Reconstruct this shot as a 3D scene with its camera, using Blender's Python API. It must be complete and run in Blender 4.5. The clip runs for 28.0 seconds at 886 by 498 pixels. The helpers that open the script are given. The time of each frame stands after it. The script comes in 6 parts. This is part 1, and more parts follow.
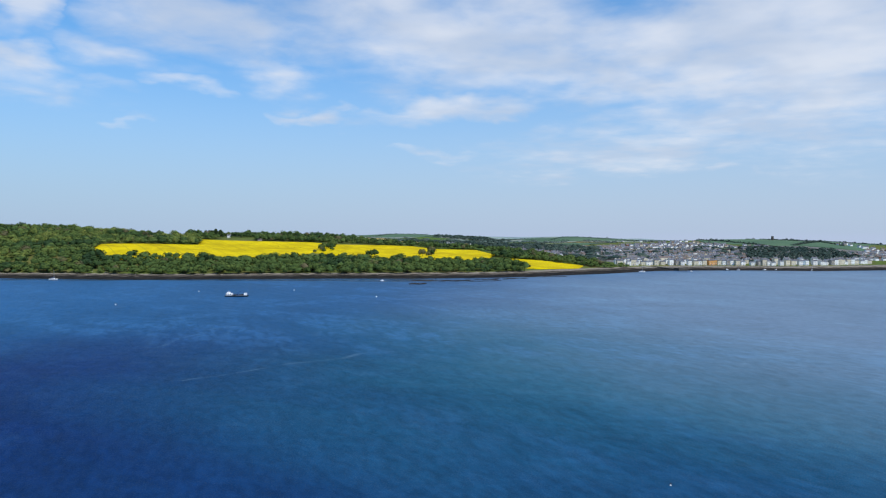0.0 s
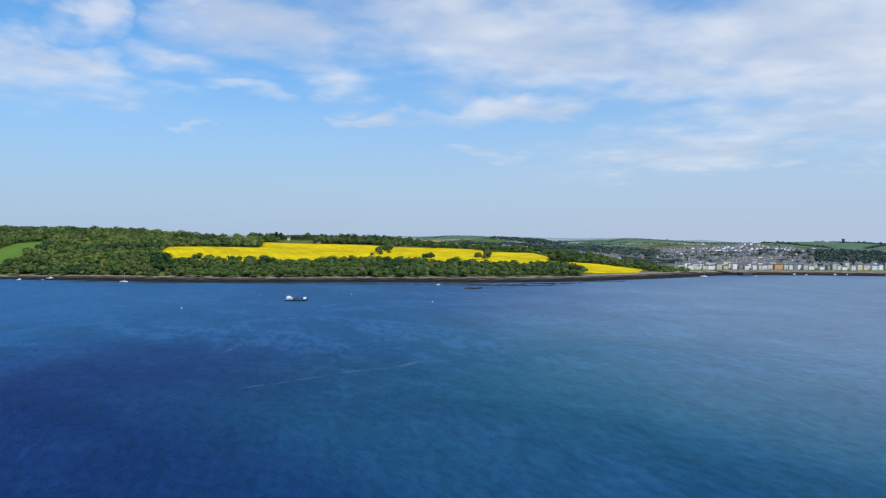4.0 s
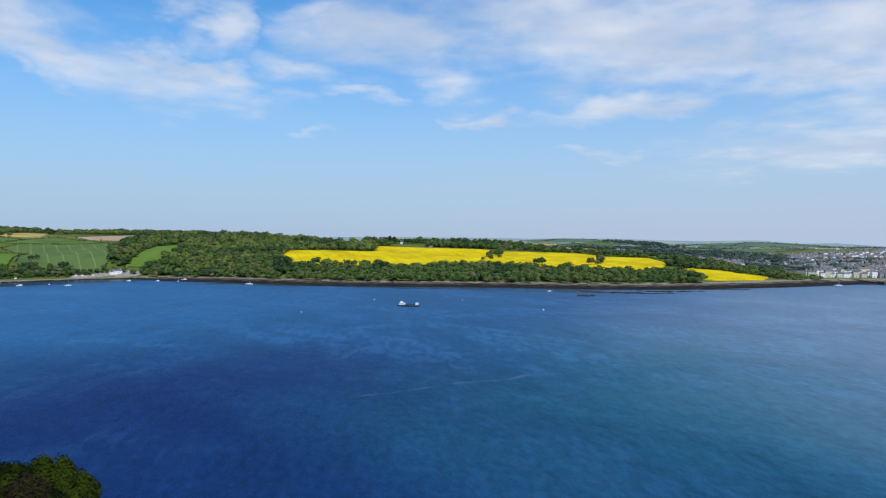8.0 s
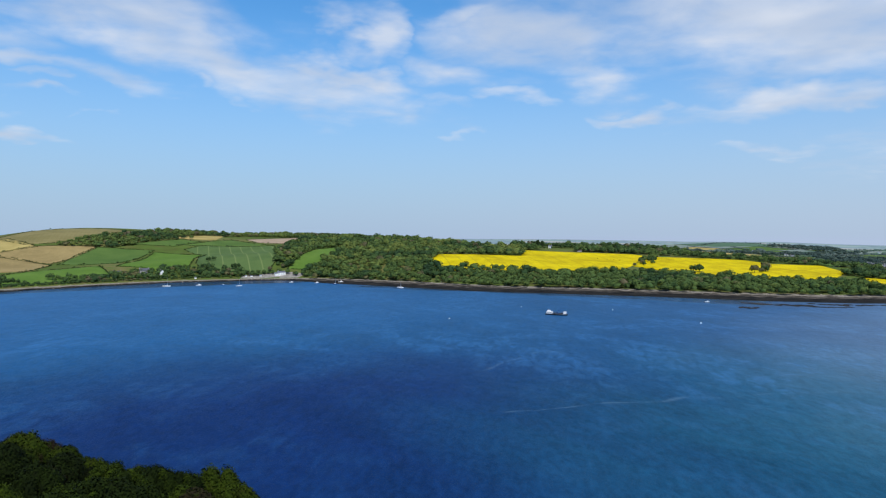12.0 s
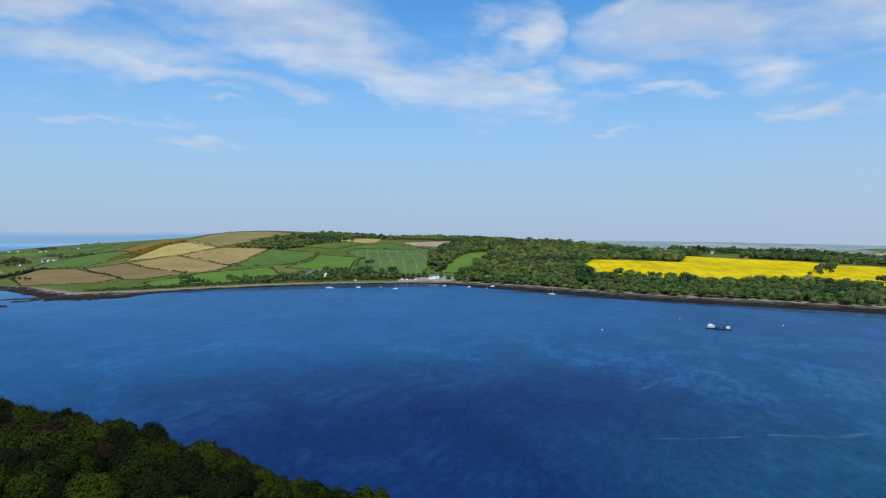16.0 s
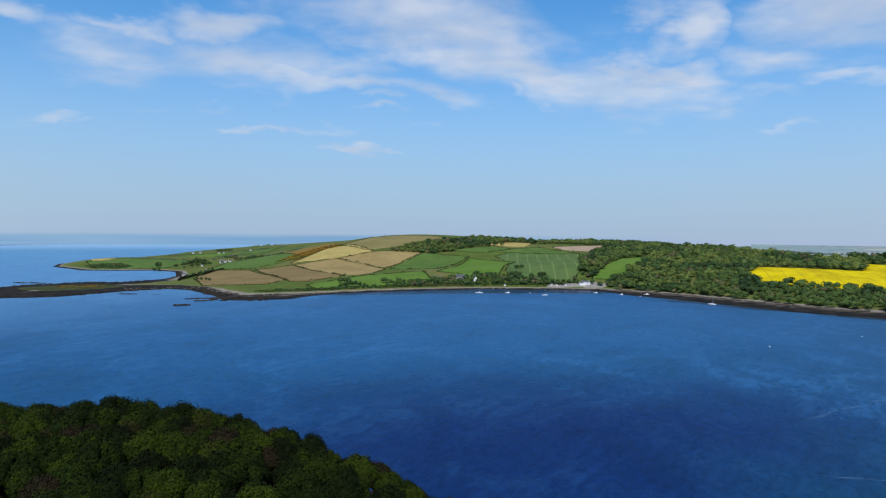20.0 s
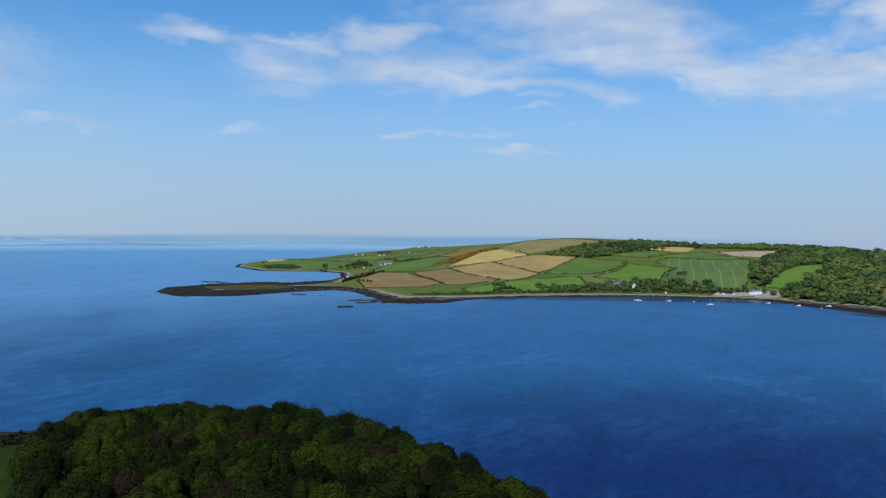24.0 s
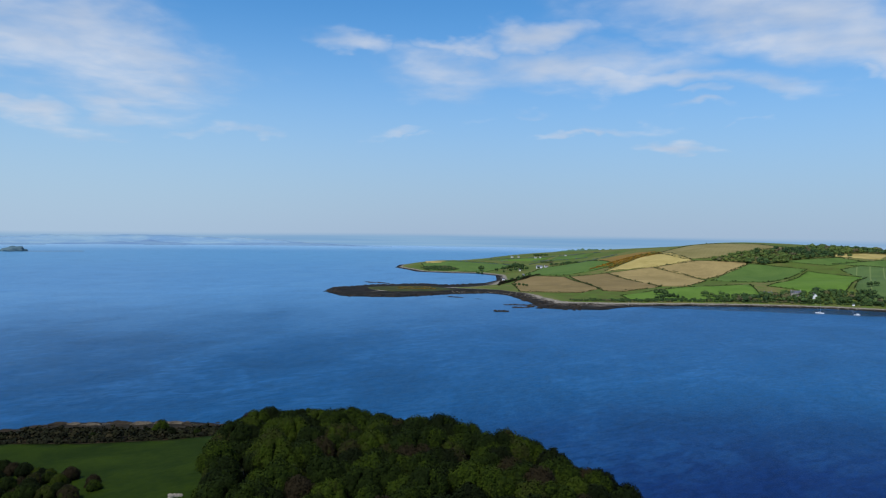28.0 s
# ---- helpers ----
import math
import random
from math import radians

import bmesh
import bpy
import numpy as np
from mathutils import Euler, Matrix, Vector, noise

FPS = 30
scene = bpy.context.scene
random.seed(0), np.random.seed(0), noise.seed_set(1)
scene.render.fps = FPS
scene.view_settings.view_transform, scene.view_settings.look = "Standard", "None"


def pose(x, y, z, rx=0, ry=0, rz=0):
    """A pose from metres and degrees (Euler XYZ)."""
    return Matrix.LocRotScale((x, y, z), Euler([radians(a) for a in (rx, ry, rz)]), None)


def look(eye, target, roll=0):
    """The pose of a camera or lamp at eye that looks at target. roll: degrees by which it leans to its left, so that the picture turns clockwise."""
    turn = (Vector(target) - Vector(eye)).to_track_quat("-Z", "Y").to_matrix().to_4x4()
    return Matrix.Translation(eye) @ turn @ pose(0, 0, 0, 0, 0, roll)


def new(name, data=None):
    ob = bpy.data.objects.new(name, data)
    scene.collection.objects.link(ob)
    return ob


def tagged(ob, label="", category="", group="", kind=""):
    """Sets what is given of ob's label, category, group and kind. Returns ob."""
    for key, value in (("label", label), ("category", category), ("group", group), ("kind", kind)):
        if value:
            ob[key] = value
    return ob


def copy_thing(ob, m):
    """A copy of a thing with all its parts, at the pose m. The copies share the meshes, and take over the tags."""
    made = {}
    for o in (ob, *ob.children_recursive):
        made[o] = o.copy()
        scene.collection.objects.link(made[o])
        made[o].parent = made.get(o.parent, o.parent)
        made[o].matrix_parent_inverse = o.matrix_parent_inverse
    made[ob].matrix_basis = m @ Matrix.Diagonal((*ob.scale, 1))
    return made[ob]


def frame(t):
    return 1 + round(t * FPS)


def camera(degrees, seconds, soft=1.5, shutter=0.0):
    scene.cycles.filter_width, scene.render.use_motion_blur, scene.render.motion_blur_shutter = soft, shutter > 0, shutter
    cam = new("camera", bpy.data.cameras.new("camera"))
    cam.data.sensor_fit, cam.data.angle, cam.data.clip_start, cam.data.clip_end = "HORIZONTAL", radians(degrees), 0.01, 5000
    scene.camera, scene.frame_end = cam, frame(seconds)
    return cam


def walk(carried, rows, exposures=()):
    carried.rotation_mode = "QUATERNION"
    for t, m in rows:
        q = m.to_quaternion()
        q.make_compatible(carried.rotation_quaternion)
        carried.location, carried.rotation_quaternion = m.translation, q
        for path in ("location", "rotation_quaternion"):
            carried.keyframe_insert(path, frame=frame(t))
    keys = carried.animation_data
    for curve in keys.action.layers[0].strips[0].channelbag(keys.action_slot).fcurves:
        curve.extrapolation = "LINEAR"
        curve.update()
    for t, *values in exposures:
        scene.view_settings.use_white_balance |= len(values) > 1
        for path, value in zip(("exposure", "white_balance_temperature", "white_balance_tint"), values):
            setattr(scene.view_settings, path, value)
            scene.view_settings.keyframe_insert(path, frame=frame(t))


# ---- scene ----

# ---------------------------------------------------------------- camera
cam = camera(64.46, 28.0, soft=1.2)
# seconds, place, heading clockwise from +y, tilt, roll (degrees)
PATH = [
    (0, -0.64, -2.47, 65.00, 52.414, -1.614, 0.082),
    (1, -0.76, -2.54, 66.06, 51.529, -1.592, 0.069),
    (2, -0.88, -2.69, 67.15, 50.487, -1.586, 0.058),
    (2.5, -0.95, -2.81, 67.74, 49.935, -1.584, 0.053),
    (4.5, -1.33, -3.36, 70.32, 47.019, -1.558, 0.024),
    (5, -1.44, -3.48, 71.00, 46.144, -1.547, 0.017),
    (6, -1.65, -3.63, 72.38, 44.016, -1.527, 0.010),
    (7, -1.71, -3.55, 73.77, 41.421, -1.494, 0.019),
    (8, -1.44, -3.17, 75.14, 38.828, -1.453, 0.047),
    (9, -0.91, -2.45, 76.54, 35.911, -1.412, 0.082),
    (10, -0.27, -1.60, 77.99, 32.903, -1.391, 0.118),
    (11, 0.28, -0.93, 79.57, 29.877, -1.388, 0.154),
    (12, 0.61, -0.64, 81.39, 26.813, -1.385, 0.188),
    (12.5, 0.69, -0.63, 82.37, 25.278, -1.385, 0.209),
    (14.5, 0.87, -0.84, 86.39, 19.098, -1.409, 0.304),
    (15, 0.98, -0.88, 87.38, 17.540, -1.411, 0.326),
    (16, 1.31, -0.86, 89.19, 14.453, -1.414, 0.370),
    (17, 1.43, -0.72, 90.81, 11.395, -1.414, 0.404),
    (18, 1.41, -0.34, 92.29, 8.379, -1.399, 0.427),
    (19, 1.44, 0.35, 93.67, 5.340, -1.375, 0.446),
    (20, 1.36, 1.25, 94.99, 2.310, -1.356, 0.454),
    (21, 1.24, 2.24, 96.29, -0.787, -1.349, 0.459),
    (21.5, 1.13, 2.68, 96.95, -2.339, -1.345, 0.466),
    (23.5, 0.64, 4.19, 99.57, -8.648, -1.335, 0.516),
    (24, 0.53, 4.49, 100.19, -10.232, -1.337, 0.536),
    (25, 0.26, 4.91, 101.57, -13.384, -1.346, 0.593),
    (26, -0.12, 5.34, 103.03, -16.558, -1.365, 0.668),
    (27, -0.60, 5.96, 104.37, -19.753, -1.394, 0.751),
    (28, -1.20, 6.74, 105.71, -22.871, -1.432, 0.834),
]


def heading(az, el):
    a, e = radians(az), radians(el)
    return Vector((math.sin(a) * math.cos(e), math.cos(a) * math.cos(e), math.sin(e)))


walk(cam, [(t, look((x, y, z), Vector((x, y, z)) + heading(az, el), roll)) for t, x, y, z, az, el, roll in PATH],
     exposures=[(0.0, 0.0), (12.0, -0.03), (28.0, -0.14)])

# ---------------------------------------------------------------- light
SUN_AZ, SUN_EL = 190.0, 56.0
sun = new("sun", bpy.data.lights.new("sun", "SUN"))
sun.data.energy, sun.data.angle, sun.data.color = 4.1, radians(0.55), (1.0, 0.955, 0.88)
sun.matrix_world = look(heading(SUN_AZ, SUN_EL) * 1000, (0, 0, 0))

# cloud bands: heading, height above the horizon, half width, half height, lean (all degrees), thickness
CLOUDS_EAST = [
    (53.8, 15.3, 17.5, 3.5, -5, 0.95),
    (70.9, 12.8, 8.7, 4.2, -7, 1.00),
    (33.9, 15.3, 8.5, 2.5, -6, 0.72),
    (39.3, 12.7, 3.9, 1.3, -3, 0.85),
    (54.7, 10.4, 7.7, 1.0, 7, 0.85),
    (67.3, 6.8, 10.5, 1.7, 2, 0.62),
    (73.8, 8.2, 4.9, 1.5, -5, 0.62),
    (26.8, 12.8, 3.8, 1.4, -1, 0.66),
    (32.1, 10.6, 2.4, 0.5, -1, 0.62),
    (42.0, 9.9, 2.8, 0.5, -2, 0.68),
    (52.5, 6.4, 2.8, 0.4, 3, 0.50),
    (48.0, 9.2, 1.8, 0.3, 2, 0.45),
    (75.2, 4.6, 2.0, 0.4, -3, 0.50),
    (27.8, 7.6, 2.1, 0.3, 2, 0.30),
    (24.1, 9.5, 3.7, 0.6, 3, 0.40),
    (30.0, 16.9, 5.2, 1.0, -6, 0.70),
    (79.0, 13.5, 12.0, 6.5, 0, 1.00),
    (76.0, 8.0, 13.0, 2.4, 4, 0.62),
    (90.0, 12.0, 9.0, 6.0, 0, 0.90),
]
CLOUDS_MID = [
    (7.2, 14.1, 14.9, 1.9, -14, 0.85),
    (1.7, 16.3, 10.5, 2.1, -7, 0.72),
    (19.6, 16.0, 2.1, 2.4, -3, 0.74),
    (18.5, 12.1, 4.9, 1.0, -19, 0.85),
    (27.5, 12.7, 5.2, 1.3, -8, 0.62),
    (32.6, 14.9, 7.0, 2.3, -13, 0.72),
    (38.1, 12.6, 4.3, 1.5, -7, 0.70),
    (-14.8, 13.3, 10.3, 1.8, 1, 0.70),
    (-5.4, 12.0, 9.3, 0.8, -6, 0.75),
    (-14.4, 16.0, 3.6, 1.0, 0, 0.80),
    (-21.7, 15.3, 3.9, 0.5, 8, 0.60),
    (-13.3, 7.7, 2.0, 0.3, 3, 0.62),
    (-5.4, 6.6, 3.3, 0.4, -0, 0.66),
    (-8.8, 8.1, 3.4, 0.4, -0, 0.36),
    (-4.1, 9.3, 2.1, 0.3, 2, 0.50),
    (-3.2, 10.3, 1.8, 0.3, -2, 0.45),
    (7.2, 11.8, 1.3, 0.6, -7, 0.55),
    (11.8, 10.5, 0.9, 0.4, -6, 0.40),
    (32.3, 10.7, 2.3, 0.4, -2, 0.58),
    (26.3, 9.7, 3.6, 0.6, 1, 0.40),
    (0.4, 8.4, 1.4, 0.2, 1, 0.35),
    (27.6, 7.6, 2.0, 0.2, -0, 0.32),
    (-17.1, 9.5, 2.3, 0.3, 5, 0.34),
    (-23.1, 7.4, 1.7, 0.3, 5, 0.36),
]
CLOUDS_NORTH = [
    (-25.4, 8.1, 2.3, 0.5, 0, 0.42),
    (-50.6, 13.5, 10.1, 3.7, -10, 0.75),
    (-53.1, 7.9, 5.5, 0.7, -5, 0.50),
    (-47.3, 9.2, 6.0, 0.8, -8, 0.50),
    (-40.1, 7.3, 2.5, 0.4, 0, 0.44),
    (-25.3, 7.9, 1.8, 0.4, 0, 0.42),
    (-30.1, 14.1, 2.8, 0.9, -20, 0.50),
]


class Nodes:
    """Short hand for node trees."""

    def __init__(self, tree):
        self.tree = tree
        tree.nodes.clear()

    def add(self, kind):
        return self.tree.nodes.new(kind)

    def link(self, a, b):
        self.tree.links.new(a, b)

    def put(self, socket, value):
        if isinstance(value, bpy.types.NodeSocket):
            self.link(value, socket)
        else:
            socket.default_value = value

    def math(self, op, a, b=0.0, c=0.0, clamp=False):
        n = self.add("ShaderNodeMath")
        n.operation, n.use_clamp = op, clamp
        for s, v in zip(n.inputs, (a, b, c)):
            self.put(s, v)
        return n.outputs[0]

    def vmath(self, op, a, b=(0, 0, 0)):
        n = self.add("ShaderNodeVectorMath")
        n.operation = op
        self.put(n.inputs[0], a)
        self.put(n.inputs[1], b)
        return n

    def add_noise_colour(self, vec, scale):
        n = self.add("ShaderNodeTexNoise")
        self.link(vec, n.inputs["Vector"])
        n.inputs["Scale"].default_value, n.inputs["Detail"].default_value = scale, 3.0
        return n.outputs["Color"]

    def range(self, v, a, b, c=0.0, d=1.0, smooth=True):
        n = self.add("ShaderNodeMapRange")
        n.interpolation_type = "SMOOTHSTEP" if smooth else "LINEAR"
        for s, x in zip(n.inputs, (v, a, b, c, d)):
            self.put(s, x)
        return n.outputs[0]

    def noise(self, vec, scale, detail=4.0, rough=0.55, dist=0.0):
        n = self.add("ShaderNodeTexNoise")
        self.put(n.inputs["Vector"], vec)
        for k, v in (("Scale", scale), ("Detail", detail), ("Roughness", rough), ("Distortion", dist)):
            n.inputs[k].default_value = v
        return n.outputs["Fac"]

    def mix(self, f, a, b, blend="MIX"):
        n = self.add("ShaderNodeMix")
        n.data_type, n.blend_type = "RGBA", blend
        self.put(n.inputs[0], f)
        for s, v in ((n.inputs[6], a), (n.inputs[7], b)):
            self.put(s, v if isinstance(v, bpy.types.NodeSocket) else (*v[:3], 1.0))
        return n.outputs[2]

    def mapping(self, vec, loc=(0, 0, 0), rot=(0, 0, 0), scale=(1, 1, 1), kind="POINT"):
        n = self.add("ShaderNodeMapping")
        n.vector_type = kind
        for s, v in zip(n.inputs, (vec, loc, rot, scale)):
            self.put(s, v)
        return n.outputs[0]


def build_world():
    world = bpy.data.worlds.new("sky")
    world.use_nodes = True
    scene.world = world
    g = Nodes(world.node_tree)
    sky = g.add("ShaderNodeTexSky")
    sky.sky_type, sky.sun_disc = "NISHITA", False
    sky.sun_elevation, sky.sun_rotation = radians(SUN_EL), radians(SUN_AZ)
    sky.altitude, sky.air_density, sky.dust_density, sky.ozone_density = 80.0, 1.0, 0.6, 3.5
    way = g.add("ShaderNodeTexCoord").outputs["Generated"]
    sep = g.add("ShaderNodeSeparateXYZ")
    g.link(way, sep.inputs[0])
    x, y, z = sep.outputs
    az = g.math("MULTIPLY", g.math("ARCTAN2", x, y), 57.2958)
    el = g.math("MULTIPLY", g.math("ARCSINE", z), 57.2958)
    comb = g.add("ShaderNodeCombineXYZ")
    g.link(az, comb.inputs[0])
    g.link(el, comb.inputs[1])
    flat = comb.outputs[0]
    # ragged outlines for the cloud bands
    def shift(scale, amount):
        n = g.add("ShaderNodeTexNoise")
        g.link(g.mapping(flat, scale=(1.0, 2.0, 1.0)), n.inputs["Vector"])
        n.inputs["Scale"].default_value, n.inputs["Detail"].default_value = scale, 4.0
        return g.vmath("MULTIPLY", g.vmath("SUBTRACT", n.outputs["Color"], (0.5, 0.5, 0.5)).outputs[0], amount).outputs[0]

    ragged = g.vmath("ADD", g.vmath("ADD", flat, shift(0.11, (15.0, 6.5, 0.0))).outputs[0], shift(0.5, (2.6, 1.0, 0.0))).outputs[0]
    # the cloud layer seen in perspective
    low = g.math("ADD", g.math("MAXIMUM", z, 0.0), 0.09)
    deck = g.add("ShaderNodeCombineXYZ")
    g.link(g.math("DIVIDE", x, low), deck.inputs[0])
    g.link(g.math("DIVIDE", y, low), deck.inputs[1])
    broad = g.noise(deck.outputs[0], 1.3, 6.0, 0.55, 0.35)
    fine = g.noise(deck.outputs[0], 4.4, 5.0, 0.52, 0.25)
    grain = g.math("ADD", g.math("MULTIPLY", broad, 0.55), g.math("MULTIPLY", fine, 0.45))
    cover = None
    for a, e, w, h, lean, thick in CLOUDS_EAST + CLOUDS_MID + CLOUDS_NORTH:
        v = g.mapping(ragged, (a, e, 0), (0, 0, radians(lean)), (w, h, 1), "TEXTURE")
        d = g.vmath("LENGTH", v).outputs["Value"]
        c = g.range(d, 0.0, 1.9, thick, 0.0)
        cover = c if cover is None else g.math("MAXIMUM", cover, c)
    # above the part of the sky that is seen, scattered fair-weather cloud goes on
    high = g.range(el, 19.0, 30.0, 0.0, 0.34)
    cover = g.math("MAXIMUM", cover, high)
    dens = g.math("ADD", cover, g.math("MULTIPLY", g.math("SUBTRACT", grain, 0.5), 1.9))
    dens = g.math("MULTIPLY", g.range(dens, -0.04, 1.12), g.range(cover, 0.02, 0.25))
    tone = g.noise(deck.outputs[0], 1.6, 3.0)
    cloud = g.mix(g.range(tone, 0.35, 0.65), CLOUD_SHADE, CLOUD_LIT)
    blue = g.mix(1.0, sky.outputs[0], SKY_TINT, "MULTIPLY")
    haze = g.range(el, -0.5, 20.0, HAZE_AMOUNT, 0.0)
    haze = g.math("POWER", haze, 1.2)
    mist = g.mix(g.range(az, 5.0, 75.0), HAZE, HAZE_EAST)
    mist = g.mix(g.range(az, -55.0, -15.0), HAZE_WEST, mist)
    base = g.mix(haze, blue, mist)
    col = g.mix(g.math("MULTIPLY", dens, 0.86), base, cloud)
    # the open sea beyond the far edge of the water sheet
    sea = g.mix(g.range(g.noise(g.mapping(flat, scale=(0.1, 6.0, 1.0)), 0.5, 3.0), 0.3, 0.7), FAR_SEA, FAR_SEA_PALE)
    sea = g.mix(g.range(az, 2.0, 24.0, 0.0, 0.93), sea, mist)
    brim = g.math("ADD", el, g.range(az, -50.0, -22.0, 0.22, 0.0))
    col = g.mix(g.range(brim, -0.55, -0.08), sea, col)
    bg = g.add("ShaderNodeBackground")
    g.link(col, bg.inputs[0])
    bg.inputs[1].default_value = SKY_STRENGTH
    out = g.add("ShaderNodeOutputWorld")
    g.link(bg.outputs[0], out.inputs[0])


SKY_STRENGTH = 0.10
SKY_TINT = (0.62, 1.29, 1.69)
HAZE = (4.1, 5.25, 7.15)
HAZE_WEST = (4.6, 6.0, 7.9)
HAZE_EAST = (4.7, 5.6, 7.4)
HAZE_AMOUNT = 0.92
CLOUD_LIT = (7.6, 8.0, 8.8)
CLOUD_SHADE = (5.6, 6.4, 7.8)
FAR_SEA = (2.1, 4.0, 6.6)
FAR_SEA_PALE = (2.9, 4.8, 7.0)
build_world()


# ---------------------------------------------------------------- materials
def material(name):
    m = bpy.data.materials.new(name)
    m.use_nodes = True
    g = Nodes(m.node_tree)
    out = g.add("ShaderNodeOutputMaterial")
    p = g.add("ShaderNodeBsdfPrincipled")
    g.link(p.outputs[0], out.inputs[0])
    return m, g, p


def surface(name, dark, light, scale=1.0, rough=0.8, bump=0.0, fine=8.0, metal=0.0, per_object=0.0, gloss=0.5):
    """A two-scale mottled surface: broad stains and fine grain."""
    m, g, p = material(name)
    co = g.add("ShaderNodeTexCoord").outputs["Object"]
    a = g.noise(co, scale, 5.0, 0.6, 0.3)
    b = g.noise(co, scale * fine, 4.0, 0.6)
    f = g.math("ADD", g.math("MULTIPLY", a, 0.65), g.math("MULTIPLY", b, 0.35))
    col = g.mix(g.range(f, 0.32, 0.68), dark, light)
    if per_object:
        r = g.add("ShaderNodeObjectInfo").outputs["Random"]
        v = g.range(r, 0.0, 1.0, 1.0 - per_object, 1.0 + per_object, False)
        hsv = g.add("ShaderNodeHueSaturation")
        g.link(col, hsv.inputs["Color"])
        g.link(v, hsv.inputs["Value"])
        col = hsv.outputs[0]
    g.link(col, p.inputs["Base Color"])
    p.inputs["Roughness"].default_value, p.inputs["Metallic"].default_value = rough, metal
    p.inputs["Specular IOR Level"].default_value = gloss if rough < 0.88 else 0.06
    if bump:
        n = g.add("ShaderNodeBump")
        n.inputs["Strength"].default_value = bump
        n.inputs["Distance"].default_value = 0.3 / max(scale, 0.01) * 0.1
        g.link(f, n.inputs["Height"])
        g.link(n.outputs[0], p.inputs["Normal"])
    return m


def foliage(name, shades, per_object=0.0):
    """Leaves: three greens blended by the tree's own tint, with variation from leaf to leaf."""
    m, g, p = material(name)
    own = g.add("ShaderNodeAttribute")
    own.attribute_name = "tint"
    tint = own.outputs["Fac"]
    isl = g.add("ShaderNodeNewGeometry").outputs["Random Per Island"]
    ramp = g.add("ShaderNodeValToRGB")
    el = ramp.color_ramp.elements
    while len(el) < len(shades):
        el.new(0.5)
    for i, (e, c) in enumerate(zip(el, shades)):
        e.position, e.color = i / (len(shades) - 1), (*c, 1)
    v = g.math("ADD", tint, g.math("MULTIPLY", g.math("SUBTRACT", isl, 0.5), 0.12), clamp=True)
    if per_object:
        r = g.add("ShaderNodeObjectInfo").outputs["Random"]
        v = g.math("ADD", v, g.math("MULTIPLY", g.math("SUBTRACT", r, 0.5), per_object), clamp=True)
    g.link(v, ramp.inputs[0])
    hsv = g.add("ShaderNodeHueSaturation")
    g.link(ramp.outputs[0], hsv.inputs["Color"])
    g.link(g.range(isl, 0.0, 1.0, 0.85, 1.15, False), hsv.inputs["Value"])
    g.link(hsv.outputs[0], p.inputs["Base Color"])
    p.inputs["Roughness"].default_value = 0.9
    p.inputs["Specular IOR Level"].default_value = 0.08
    return m


def crop(name, dark, light, row=3.0, row_turn=0.0, row_mix=0.3, patch=0.02, rough=0.9, tramline=None):
    """A field: broad patches, fine tussocks, drilled rows and, where asked, paler tramlines."""
    m, g, p = material(name)
    co = g.add("ShaderNodeTexCoord").outputs["Object"]
    a = g.noise(co, patch, 5.0, 0.6, 0.5)
    b = g.noise(co, 0.35, 5.0, 0.7)
    turned = g.mapping(co, (0, 0, 0), (0, 0, radians(row_turn)))
    sep = g.add("ShaderNodeSeparateXYZ")
    g.link(turned, sep.inputs[0])
    wob = g.math("ADD", sep.outputs[0], g.math("MULTIPLY", g.noise(co, 0.03, 2.0), 0.9))
    rows = g.math("SINE", g.math("MULTIPLY", wob, 6.2832 / row))
    f = g.math("ADD", g.math("MULTIPLY", a, 0.6), g.math("MULTIPLY", b, 0.4))
    f = g.math("ADD", g.range(f, 0.3, 0.7), g.math("MULTIPLY", rows, row_mix * 0.5))
    col = g.mix(g.math("MAXIMUM", g.math("MINIMUM", f, 1.0), 0.0), dark, light)
    if tramline:
        gap, width, tone = tramline
        s = g.math("ABSOLUTE", g.math("SUBTRACT", g.math("FRACT", g.math("DIVIDE", wob, gap)), 0.5))
        col = g.mix(g.math("MULTIPLY", g.math("LESS_THAN", s, width / gap), 0.6), col, tone)
    g.link(col, p.inputs["Base Color"])
    p.inputs["Roughness"].default_value = rough
    p.inputs["Specular IOR Level"].default_value = 0.04
    n = g.add("ShaderNodeBump")
    n.inputs["Strength"].default_value, n.inputs["Distance"].default_value = 0.5, 0.4
    g.link(b, n.inputs["Height"])
    g.link(n.outputs[0], p.inputs["Normal"])
    return m


